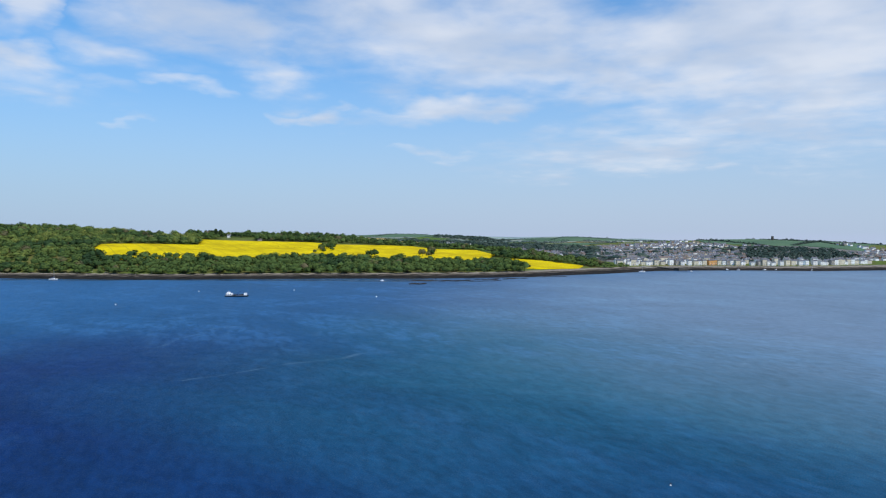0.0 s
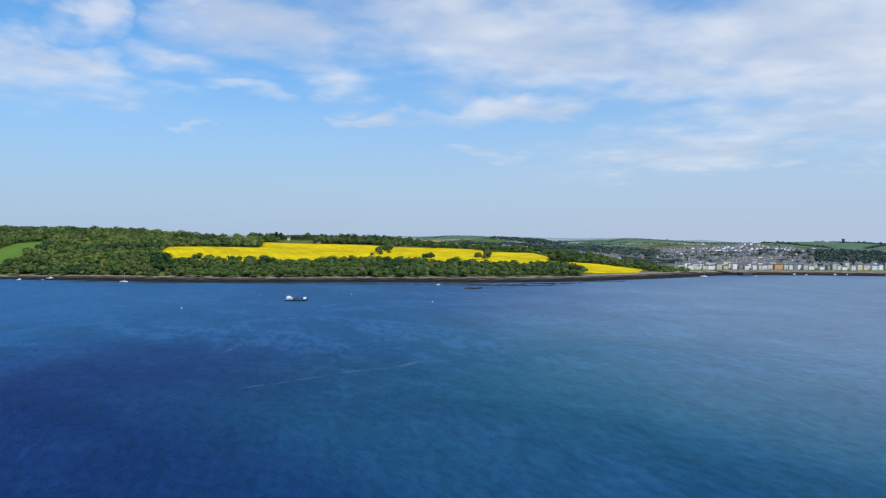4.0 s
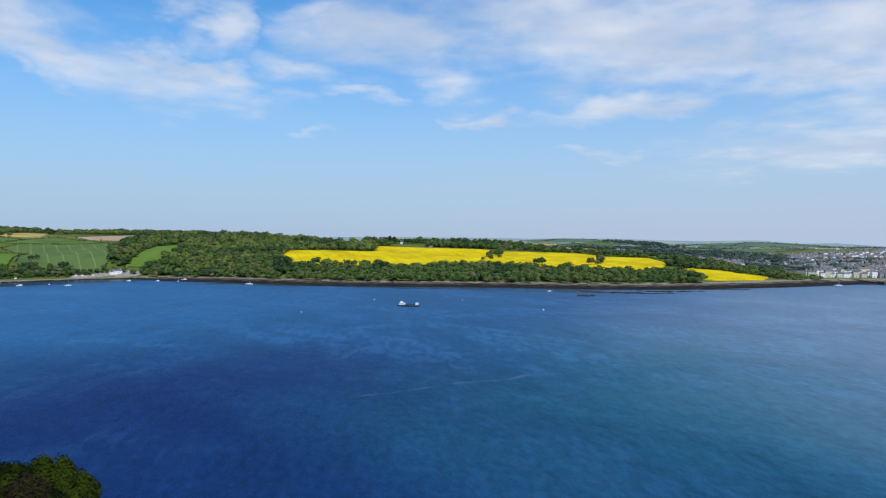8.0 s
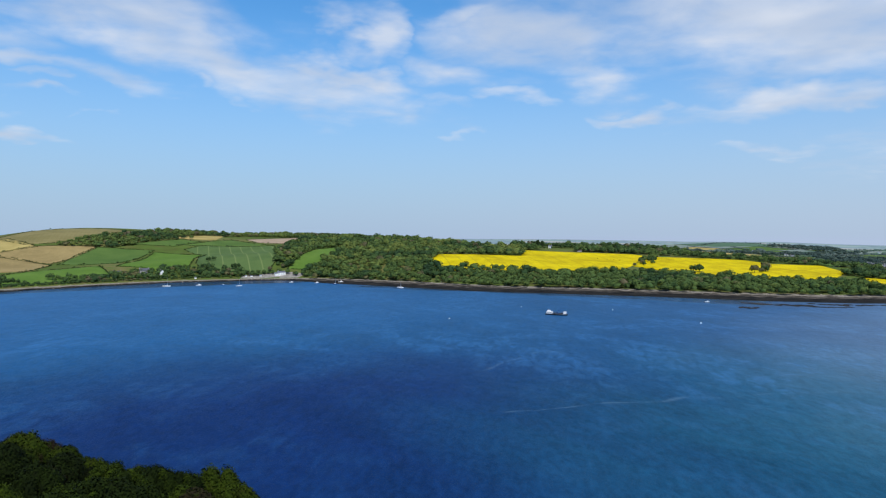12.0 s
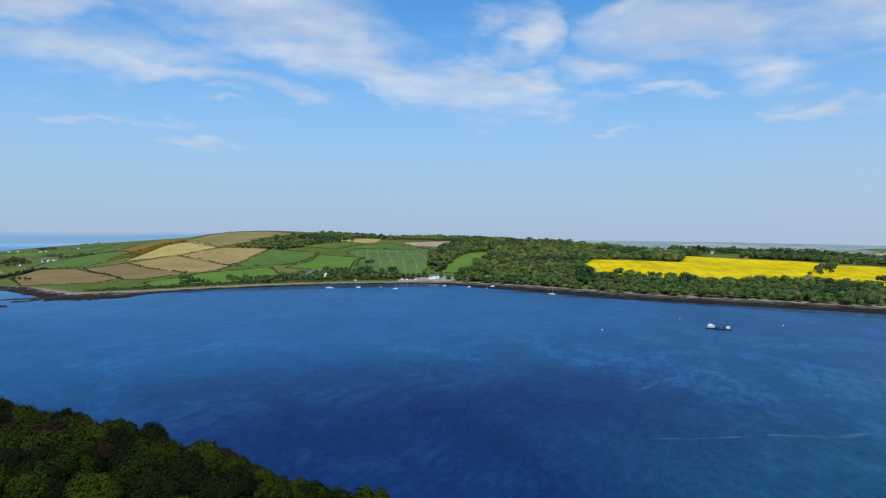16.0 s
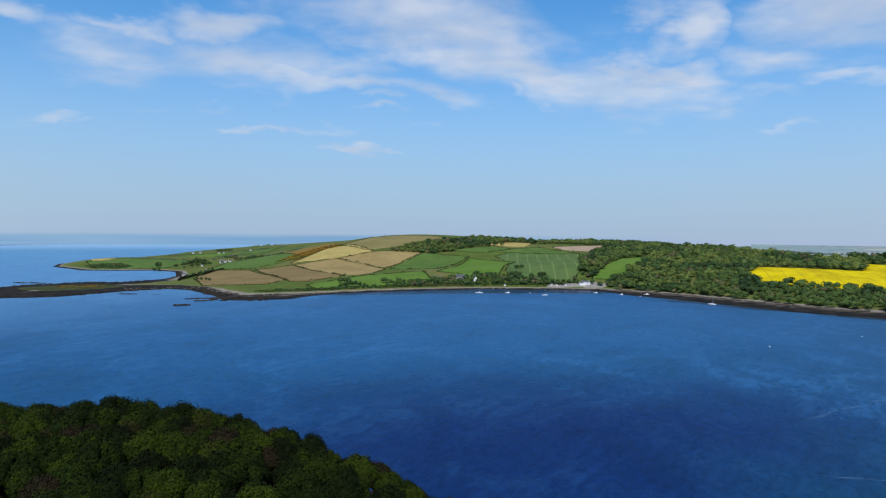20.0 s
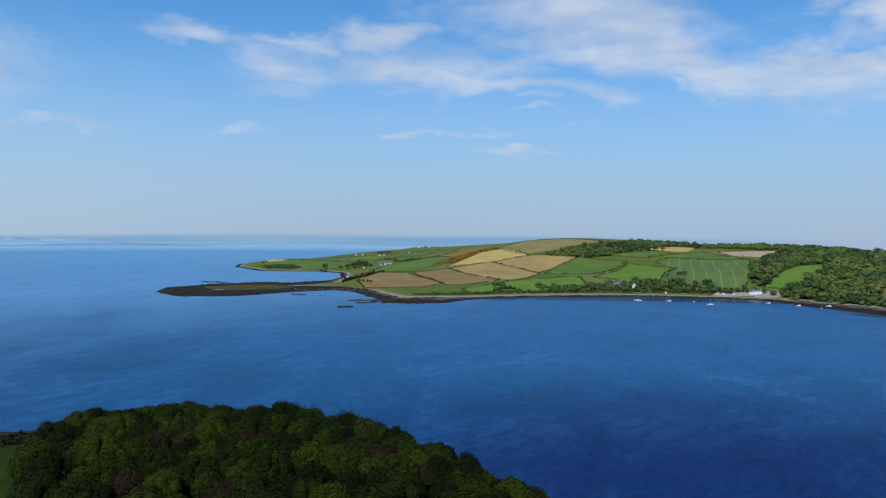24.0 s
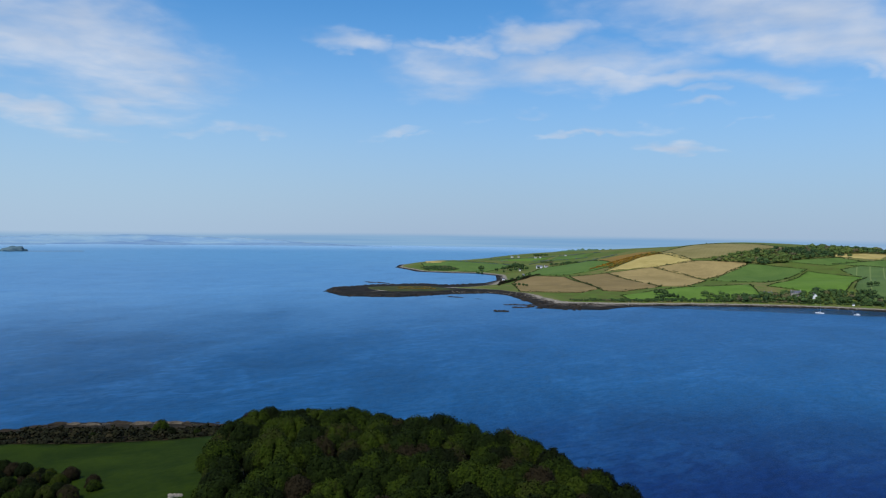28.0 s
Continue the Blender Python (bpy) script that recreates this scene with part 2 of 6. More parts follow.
def patchwork(name):
    """Far rolling country: small hedged fields of grass, corn and bare soil, haze put into their colours."""
    m, g, p = material(name)
    co = g.mapping(g.add("ShaderNodeTexCoord").outputs["Object"], scale=(1.0, 1.0, 0.0))
    bent = g.vmath("ADD", co, g.vmath("MULTIPLY", g.add_noise_colour(co, 0.004), (120.0, 120.0, 0.0)).outputs[0]).outputs[0]
    cells = g.add("ShaderNodeTexVoronoi")
    cells.inputs["Scale"].default_value = 0.0052
    g.link(bent, cells.inputs["Vector"])
    edge = g.add("ShaderNodeTexVoronoi")
    edge.feature = "DISTANCE_TO_EDGE"
    edge.inputs["Scale"].default_value = 0.0052
    g.link(bent, edge.inputs["Vector"])
    q = g.add("ShaderNodeSeparateXYZ")
    g.link(cells.outputs["Color"], q.inputs[0])
    ramp = g.add("ShaderNodeValToRGB")
    el = ramp.color_ramp.elements
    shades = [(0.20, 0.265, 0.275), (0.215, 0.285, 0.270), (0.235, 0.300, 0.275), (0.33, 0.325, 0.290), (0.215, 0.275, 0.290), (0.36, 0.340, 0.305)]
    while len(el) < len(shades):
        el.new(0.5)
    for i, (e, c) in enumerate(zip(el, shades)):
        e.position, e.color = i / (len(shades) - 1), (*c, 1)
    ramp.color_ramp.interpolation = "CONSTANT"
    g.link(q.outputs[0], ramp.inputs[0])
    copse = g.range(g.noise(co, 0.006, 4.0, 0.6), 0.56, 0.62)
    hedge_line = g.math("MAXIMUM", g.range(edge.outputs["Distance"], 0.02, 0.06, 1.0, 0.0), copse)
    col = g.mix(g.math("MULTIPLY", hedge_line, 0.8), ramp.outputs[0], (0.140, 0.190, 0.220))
    g.link(col, p.inputs["Base Color"])
    p.inputs["Roughness"].default_value = 1.0
    p.inputs["Specular IOR Level"].default_value = 0.0
    return m


def layered(name, dark, light):
    """Distant land seen edge on: woods and fields in long level strips."""
    m, g, p = material(name)
    co = g.mapping(g.add("ShaderNodeTexCoord").outputs["Object"], scale=(1.0, 1.0, 9.0))
    a, b = g.noise(co, 0.004, 5.0, 0.6, 0.4), g.noise(co, 0.02, 3.0, 0.6)
    col = g.mix(g.range(g.math("ADD", g.math("MULTIPLY", a, 0.7), g.math("MULTIPLY", b, 0.3)), 0.36, 0.64), dark, light)
    g.link(col, p.inputs["Base Color"])
    p.inputs["Roughness"].default_value = 1.0
    p.inputs["Specular IOR Level"].default_value = 0.0
    return m


def ground_material():
    """Rough pasture, with weed on the lowest rocks and a strand of pale shingle above them."""
    m, g, p = material("rough_grass_and_shore")
    co = g.add("ShaderNodeTexCoord").outputs["Object"]
    sep = g.add("ShaderNodeSeparateXYZ")
    g.link(co, sep.inputs[0])
    broad = g.noise(co, 0.006, 5.0, 0.6, 0.6)
    mid = g.noise(co, 0.05, 5.0, 0.65)
    fine = g.noise(co, 0.6, 4.0, 0.65)
    grass = g.mix(g.range(broad, 0.4, 0.62), (0.068, 0.088, 0.020), (0.14, 0.12, 0.045))
    grass = g.mix(g.range(mid, 0.35, 0.7), grass, (0.075, 0.12, 0.022))
    shingle = g.mix(g.range(fine, 0.35, 0.65), (0.11, 0.095, 0.077), (0.31, 0.272, 0.225))
    stony = g.mix(g.range(g.math("ADD", g.math("MULTIPLY", mid, 0.5), g.math("MULTIPLY", fine, 0.5)), 0.42, 0.6), (0.026, 0.021, 0.017), (0.120, 0.102, 0.082))
    weed = g.mix(g.range(g.math("ADD", g.math("MULTIPLY", mid, 0.55), g.math("MULTIPLY", fine, 0.45)), 0.40, 0.62), (0.007, 0.0066, 0.0058), (0.030, 0.0255, 0.021))
    reef = g.vmath("DISTANCE", g.mapping(co, scale=(1, 1, 0)), (-555.0, 1130.0, 0.0)).outputs["Value"]
    drop = g.math("MULTIPLY", g.range(g.math("ADD", reef, g.math("MULTIPLY", mid, 60.0)), 190.0, 350.0, -2.0, 0.0), g.range(sep.outputs[2], 2.75, 2.95, 1.0, 0.0))
    z = g.math("ADD", g.math("ADD", sep.outputs[2], drop), g.math("MULTIPLY", g.math("SUBTRACT", mid, 0.5), 0.9))
    col = g.mix(g.range(z, 0.75, 1.0), weed, stony)
    col = g.mix(g.range(z, 1.2, 1.42), col, shingle)
    col = g.mix(g.range(z, 1.9, 2.25), col, grass)
    g.link(col, p.inputs["Base Color"])
    p.inputs["Roughness"].default_value = 0.9
    p.inputs["Specular IOR Level"].default_value = 0.05
    n = g.add("ShaderNodeBump")
    n.inputs["Strength"].default_value, n.inputs["Distance"].default_value = 0.6, 0.6
    g.link(g.math("ADD", mid, fine), n.inputs["Height"])
    g.link(n.outputs[0], p.inputs["Normal"])
    return m


def water_material():
    """Sea: small waves under a light breeze, with ruffled patches, slicks and thin foam lines left by the tide."""
    m, g, p = material("tidal_water")
    co = g.add("ShaderNodeTexCoord").outputs["Object"]
    level = g.mapping(co, scale=(1, 1, 0))
    wind = g.mapping(co, (0, 0, 0), (0, 0, radians(-38)), (1.0, 0.6, 1.0))
    broad = g.noise(g.mapping(wind, (30, 10, 0)), 0.0042, 5.0, 0.6, 1.2)
    patch = g.noise(g.mapping(wind, (7, 3, 0)), 0.016, 8.0, 0.62, 0.8)
    streak = g.noise(g.mapping(wind, (60, 31, 0), scale=(1.0, 2.4, 1.0)), 0.06, 7.0, 0.66, 0.6)
    calm = g.range(broad, 0.42, 0.62)

    def slopes(vec, scale, detail):
        n = g.add("ShaderNodeTexNoise")
        g.link(vec, n.inputs["Vector"])
        n.inputs["Scale"].default_value, n.inputs["Detail"].default_value, n.inputs["Roughness"].default_value = scale, detail, 0.6
        return g.vmath("SUBTRACT", n.outputs["Color"], (0.5, 0.5, 0.5)).outputs[0]

    def within(at, near, far, wander, top=1.0):
        """Soft-edged stretch of water round a place."""
        d = g.vmath("DISTANCE", level, (*at, 0.0)).outputs["Value"]
        d = g.math("ADD", d, g.math("MULTIPLY", g.math("SUBTRACT", g.noise(wind, 0.0045, 5.0, 0.6, 1.0), 0.5), wander))
        return g.range(d, near, far, top, 0.0)

    swell = g.vmath("MULTIPLY", slopes(wind, 0.11, 3.0), (0.22, 0.22, 0.22)).outputs[0]
    ripples = g.vmath("ADD", slopes(co, 2.2, 2.0), swell).outputs[0]
    amount = g.math("MULTIPLY", g.range(calm, 0.0, 1.0, WAVE_SLOPE, WAVE_SLOPE * 0.7), g.range(patch, 0.45, 0.62, 1.0, 0.8))
    # sheltered strips under the far shore: dark tree reflections put into the colour
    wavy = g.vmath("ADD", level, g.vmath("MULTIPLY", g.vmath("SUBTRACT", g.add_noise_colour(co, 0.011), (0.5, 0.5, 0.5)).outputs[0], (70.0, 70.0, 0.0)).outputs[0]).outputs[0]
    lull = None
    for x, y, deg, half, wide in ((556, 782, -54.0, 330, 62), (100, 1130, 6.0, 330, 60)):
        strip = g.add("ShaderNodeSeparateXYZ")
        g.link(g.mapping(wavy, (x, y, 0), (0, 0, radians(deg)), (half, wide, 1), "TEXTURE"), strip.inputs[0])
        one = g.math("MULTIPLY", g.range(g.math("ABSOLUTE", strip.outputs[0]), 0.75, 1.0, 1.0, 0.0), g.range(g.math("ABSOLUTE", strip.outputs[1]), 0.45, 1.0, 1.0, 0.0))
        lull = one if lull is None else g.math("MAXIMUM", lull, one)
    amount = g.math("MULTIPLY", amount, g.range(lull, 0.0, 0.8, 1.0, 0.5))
    sc = g.add("ShaderNodeVectorMath")
    sc.operation = "SCALE"
    g.link(ripples, sc.inputs[0])
    g.link(amount, sc.inputs["Scale"])
    tilt = g.vmath("MULTIPLY", sc.outputs[0], (1.0, 1.0, 0.0)).outputs[0]
    nrm = g.vmath("NORMALIZE", g.vmath("ADD", tilt, (0.0, 0.0, 1.0)).outputs[0]).outputs[0]
    g.link(nrm, p.inputs["Normal"])
    # bluer water in mid channel: reflected blue sky put into the colour
    col = g.mix(within((-20.0, 880.0), 200.0, 620.0, 300.0, 0.8), WATER_BLUE, WATER_AZURE)
    # darker water beside the near headland: steep-view dimming put into the colour
    near_dim = within((90.0, 195.0), 130.0, 350.0, 170.0)
    col = g.mix(near_dim, col, WATER_NEAR_DIM)
    # green shallows
    col = g.mix(within((370.0, 120.0), 70.0, 325.0, 190.0, 0.82), col, WATER_TEAL)
    # pale reflection of bright cloud off the town, put into the colour
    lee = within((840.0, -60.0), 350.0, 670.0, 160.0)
    col = g.mix(lee, col, WATER_CLOUD_SHEEN)
    # pale open lough, its sky sheen put into the colour
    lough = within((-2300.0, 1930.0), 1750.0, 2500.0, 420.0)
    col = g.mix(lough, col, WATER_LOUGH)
    # paler open sea far out, its low-angle sky sheen put into the colour
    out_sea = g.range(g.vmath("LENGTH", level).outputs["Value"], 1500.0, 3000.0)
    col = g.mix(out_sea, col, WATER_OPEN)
    col = g.mix(g.range(g.vmath("LENGTH", level).outputs["Value"], 3300.0, 4800.0, 0.0, 0.85), col, WATER_FAR_SHEEN)
    # ruffled light and dark patches drawn out by the tide, sheen put into colour
    clear = g.range(near_dim, 0.0, 1.0, 1.0, 0.35)
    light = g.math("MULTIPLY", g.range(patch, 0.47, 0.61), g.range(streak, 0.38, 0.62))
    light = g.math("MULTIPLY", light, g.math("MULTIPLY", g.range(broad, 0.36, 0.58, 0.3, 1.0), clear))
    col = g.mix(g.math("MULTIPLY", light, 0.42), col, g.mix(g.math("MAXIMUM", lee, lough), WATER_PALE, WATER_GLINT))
    dark = g.math("MULTIPLY", g.range(patch, 0.5, 0.3), g.range(streak, 0.66, 0.34, 0.15, 1.0))
    hsv = g.add("ShaderNodeHueSaturation")
    g.link(col, hsv.inputs["Color"])
    # ripple shading and wind lanes are put into the colour's value
    chop = g.noise(g.mapping(wind, (11, 5, 0), scale=(1.0, 1.7, 1.0)), 0.20, 5.0, 0.68)
    lanes = g.noise(g.mapping(wind, (90, 71, 0), (0, 0, radians(14)), (0.45, 2.2, 1.0)), 0.022, 6.0, 0.7, 0.7)
    shade = g.math("MULTIPLY", g.range(dark, 0.0, 0.6, 1.0, 0.86), g.range(chop, 0.3, 0.7, 0.79, 1.21))
    shade = g.math("MULTIPLY", shade, g.range(lanes, 0.36, 0.66, 0.94, 1.06))
    g.link(shade, hsv.inputs["Value"])
    col = hsv.outputs[0]
    # thin broken foam lines along the edges of the tide
    bend = g.vmath("SUBTRACT", g.add_noise_colour(co, 0.012), (0.5, 0.5, 0.5)).outputs[0]
    bend = g.vmath("ADD", level, g.vmath("MULTIPLY", bend, (55.0, 55.0, 0.0)).outputs[0]).outputs[0]
    foam = None
    for x, y, deg, half, wide in ((182, 266, -3, 30, 1.6), (236, 262, -8, 40, 2.2), (312, 240, -20, 52, 1.8), (408, 74, -11, 90, 3.0), (-1230, 1300, -68, 340, 14.0), (250, 380, 20, 60, 2.2), (-420, 390, 30, 60, 1.8), (620, 330, -24, 120, 3.5)):
        v = g.mapping(bend, (x, y, 0), (0, 0, radians(deg)), (half, wide, 1.0), "TEXTURE")
        q = g.add("ShaderNodeSeparateXYZ")
        g.link(v, q.inputs[0])
        one = g.math("MULTIPLY", g.range(g.math("ABSOLUTE", q.outputs[0]), 0.5, 1.0, 1.0, 0.0), g.range(g.math("ABSOLUTE", q.outputs[1]), 0.1, 1.0, 1.0, 0.0))
        foam = one if foam is None else g.math("MAXIMUM", foam, one)
    seam = g.math("MULTIPLY", foam, g.range(streak, 0.36, 0.62, 0.15, 1.0))
    col = g.mix(g.math("MULTIPLY", seam, 0.24), col, (0.14, 0.24, 0.34))
    g.link(col, p.inputs["Base Color"])
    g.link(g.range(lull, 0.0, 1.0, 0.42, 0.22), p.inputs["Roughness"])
    p.inputs["IOR"].default_value = 1.333
    p.inputs["Specular Tint"].default_value = (0.45, 0.8, 1.0, 1.0)
    shine = g.math("ADD", g.range(g.vmath("LENGTH", level).outputs["Value"], 200.0, 1300.0, 0.015, 0.2), g.math("MULTIPLY", g.math("MAXIMUM", g.math("MAXIMUM", lee, lough), out_sea), 0.2))
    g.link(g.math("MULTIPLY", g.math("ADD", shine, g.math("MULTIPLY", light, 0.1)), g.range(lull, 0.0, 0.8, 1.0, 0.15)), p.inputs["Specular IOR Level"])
    # dark mirror image of the shore trees, mixed in as colour
    col = g.mix(g.math("MULTIPLY", lull, g.range(patch, 0.35, 0.6, 0.9, 0.6)), col, WATER_TREE_DARK)
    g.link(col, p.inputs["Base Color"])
    return m


WAVE_SLOPE = 0.9
WATER_NEAR_DIM = (0.0048, 0.0230, 0.095)
WATER_TREE_DARK = (0.0035, 0.0165, 0.042)
WATER_BLUE = (0.0080, 0.060, 0.155)
WATER_AZURE = (0.010, 0.083, 0.214)
WATER_TEAL = (0.013, 0.092, 0.140)
WATER_CLOUD_SHEEN = (0.098, 0.158, 0.236)
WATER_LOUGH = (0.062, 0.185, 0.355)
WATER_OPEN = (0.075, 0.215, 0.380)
WATER_FAR_SHEEN = (0.250, 0.400, 0.560)
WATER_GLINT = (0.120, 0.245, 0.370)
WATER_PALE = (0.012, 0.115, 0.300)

M = dict(
    ground=ground_material(),
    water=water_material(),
    rape=crop("flowering_rapeseed", (0.34, 0.250, 0.003), (0.64, 0.50, 0.004), 2.0, 20, 0.15, 0.022, tramline=(24.0, 0.7, (0.24, 0.20, 0.02))),
    pasture=crop("green_pasture", (0.057, 0.104, 0.024), (0.093, 0.147, 0.036), 6.0, 10, 0.08),
    bright=crop("bright_spring_grass", (0.068, 0.129, 0.020), (0.105, 0.175, 0.032), 5.0, 35, 0.1),
    striped=crop("young_cereal", (0.061, 0.103, 0.033), (0.092, 0.139, 0.044), 4.0, 8, 0.1, tramline=(22.0, 1.1, (0.16, 0.20, 0.07))),
    plough=crop("dry_ploughed_soil", (0.185, 0.137, 0.056), (0.31, 0.232, 0.098), 5.0, 50, 0.3),
    dark_plough=crop("dark_stubble", (0.135, 0.100, 0.043), (0.220, 0.158, 0.068), 4.0, 62, 0.3),
    straw=crop("straw_coloured_grass", (0.25, 0.195, 0.062), (0.40, 0.315, 0.118), 9.0, 20, 0.1),
    dull=crop("faded_hill_pasture", (0.140, 0.122, 0.046), (0.212, 0.178, 0.076), 8.0, 5, 0.15),
    pinkish=crop("bare_pink_soil", (0.26, 0.19, 0.13), (0.36, 0.27, 0.19), 8.0, 0, 0.15),
    leaf=foliage("spring_leaves", [(0.021, 0.042, 0.019), (0.040, 0.074, 0.024), (0.080, 0.117, 0.030), (0.158, 0.178, 0.042), (0.090, 0.080, 0.044)]),
    # pale blue haze is put into these distant leaf shades
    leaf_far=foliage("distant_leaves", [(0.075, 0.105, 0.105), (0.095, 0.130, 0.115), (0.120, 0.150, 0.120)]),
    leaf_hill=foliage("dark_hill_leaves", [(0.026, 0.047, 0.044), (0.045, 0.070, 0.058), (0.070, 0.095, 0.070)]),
    streets=surface("streets_and_gardens", (0.060, 0.070, 0.066), (0.19, 0.18, 0.175), 0.07, 0.95),
    gorse_heath=crop("gorse_heath", (0.13, 0.095, 0.03), (0.24, 0.135, 0.03), 9.0, 30, 0.1, 0.06),
    # near wood: foreground dimming is put into these darker leaf shades
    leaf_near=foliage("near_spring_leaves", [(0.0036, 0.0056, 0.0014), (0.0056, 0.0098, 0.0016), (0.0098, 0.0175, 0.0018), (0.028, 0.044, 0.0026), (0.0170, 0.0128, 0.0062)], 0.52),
    hedge=foliage("hedge_leaves", [(0.022, 0.036, 0.013), (0.038, 0.058, 0.017), (0.064, 0.085, 0.022)]),
    gorse=foliage("gorse_bloom", [(0.05, 0.05, 0.012), (0.24, 0.12, 0.012), (0.36, 0.19, 0.015)]),
    bark=surface("bark", (0.05, 0.038, 0.028), (0.12, 0.095, 0.07), 3.0, 0.95, 0.5),
    rock=surface("weedy_rock", (0.012, 0.010, 0.008), (0.055, 0.042, 0.030), 0.25, 0.9, 0.6),
    shore_ledge=surface("weathered_shore_ledge", (0.035, 0.029, 0.022), (0.14, 0.115, 0.085), 0.4, 0.92, 0.6),
    pale_rock=surface("dry_shore_rock", (0.10, 0.085, 0.068), (0.34, 0.30, 0.25), 0.3, 0.92, 0.6),
    render_white=surface("white_render", (0.70, 0.69, 0.66), (0.86, 0.85, 0.82), 0.5, 0.85, 0.1, per_object=0.1),
    render_cream=surface("cream_render", (0.52, 0.46, 0.34), (0.68, 0.61, 0.47), 0.5, 0.85, 0.1, per_object=0.12),
    render_grey=surface("grey_stone_wall", (0.22, 0.20, 0.18), (0.40, 0.37, 0.33), 0.8, 0.9, 0.3, per_object=0.2),
    render_orange=surface("orange_render", (0.58, 0.27, 0.08), (0.72, 0.38, 0.13), 0.5, 0.85, 0.1),
    render_blue=surface("pale_blue_render", (0.40, 0.50, 0.60), (0.52, 0.62, 0.70), 0.5, 0.85, 0.1),
    brick=surface("red_brick", (0.20, 0.085, 0.055), (0.32, 0.15, 0.10), 0.8, 0.9, 0.2, per_object=0.2),
    slate=surface("slate", (0.056, 0.058, 0.074), (0.130, 0.130, 0.156), 0.7, 0.6, 0.3, per_object=0.25),
    tile=surface("brown_roof_tile", (0.085, 0.064, 0.058), (0.165, 0.125, 0.11), 0.7, 0.8, 0.3, per_object=0.25),
    glass=surface("window_glass", (0.02, 0.025, 0.03), (0.05, 0.06, 0.07), 0.6, 0.08),
    paint_white=surface("white_gloss_paint", (0.70, 0.70, 0.70), (0.84, 0.84, 0.84), 0.4, 0.35),
    paint_blue=surface("blue_paint", (0.02, 0.06, 0.20), (0.03, 0.09, 0.28), 0.4, 0.4),
    steel_dark=surface("dark_painted_steel", (0.015, 0.015, 0.018), (0.05, 0.05, 0.055), 0.5, 0.55),
    alloy=surface("mast_alloy", (0.60, 0.61, 0.63), (0.75, 0.76, 0.78), 2.0, 0.3, metal=0.9),
    deck=surface("weathered_deck", (0.18, 0.13, 0.09), (0.34, 0.27, 0.19), 1.0, 0.8, 0.2),
    concrete=surface("sea_stained_concrete", (0.14, 0.125, 0.11), (0.30, 0.28, 0.25), 0.25, 0.9, 0.3),
    wet_stone=surface("wet_weedy_masonry", (0.03, 0.026, 0.02), (0.08, 0.07, 0.055), 0.4, 0.8, 0.4),
    # near grass: darker base colour carries the foreground dimming
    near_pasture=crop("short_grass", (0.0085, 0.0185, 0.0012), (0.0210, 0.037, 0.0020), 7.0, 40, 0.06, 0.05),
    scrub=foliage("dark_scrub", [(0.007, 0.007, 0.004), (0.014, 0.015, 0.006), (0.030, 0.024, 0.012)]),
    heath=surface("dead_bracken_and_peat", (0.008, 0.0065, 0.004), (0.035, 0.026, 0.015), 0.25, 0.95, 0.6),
    reef_grass=crop("salt_worn_grass", (0.028, 0.036, 0.014), (0.062, 0.066, 0.024), 6.0, 15, 0.1, 0.04),
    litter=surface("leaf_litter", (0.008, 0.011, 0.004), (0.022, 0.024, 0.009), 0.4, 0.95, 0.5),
    # far land: blue distance haze is put into these base colours
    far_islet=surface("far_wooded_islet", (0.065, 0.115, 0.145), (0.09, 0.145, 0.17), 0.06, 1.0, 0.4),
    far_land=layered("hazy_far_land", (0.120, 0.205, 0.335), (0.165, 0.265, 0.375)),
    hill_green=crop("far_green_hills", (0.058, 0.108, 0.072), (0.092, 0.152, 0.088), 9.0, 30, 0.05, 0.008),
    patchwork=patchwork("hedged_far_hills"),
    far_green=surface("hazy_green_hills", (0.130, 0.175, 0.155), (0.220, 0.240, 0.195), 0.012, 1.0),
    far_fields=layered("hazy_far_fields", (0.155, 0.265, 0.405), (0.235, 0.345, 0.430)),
)


# ---------------------------------------------------------------- mesh helpers
def mesh_from(name, verts, faces, mat, tint=None, smooth=False, normals=None):
    """verts: n x 3 array; faces: n x 3 or n x 4 array or a list of tuples."""
    me = bpy.data.meshes.new(name)
    verts = np.asarray(verts, np.float32)
    if isinstance(faces, np.ndarray):
        n, k = faces.shape
        me.vertices.add(len(verts))
        me.vertices.foreach_set("co", verts.ravel())
        me.loops.add(n * k)
        me.loops.foreach_set("vertex_index", faces.astype(np.int32).ravel())
        me.polygons.add(n)
        me.polygons.foreach_set("loop_start", np.arange(0, n * k, k, dtype=np.int32))
        me.update(calc_edges=True)
    else:
        me.from_pydata([tuple(map(float, v)) for v in verts], [], faces)
    if tint is not None:
        at = me.attributes.new("tint", "FLOAT", "POINT")
        at.data.foreach_set("value", np.asarray(tint, np.float32))
    if smooth:
        me.shade_smooth()
    me.materials.append(mat)
    me.update()
    if normals is not None:
        me.shade_smooth()
        me.normals_split_custom_set_from_vertices(normals)
    return me


def part(name, me, parent=None, label=""):
    ob = new(name, me)
    if parent is not None:
        ob.parent = parent
    if label:
        ob["label"] = label
    return ob


def from_bm(name, bm, mat, smooth=False):
    me = bpy.data.meshes.new(name)
    bm.normal_update()
    bm.to_mesh(me)
    bm.free()
    if smooth:
        me.shade_smooth()
    me.materials.append(mat)
    return me


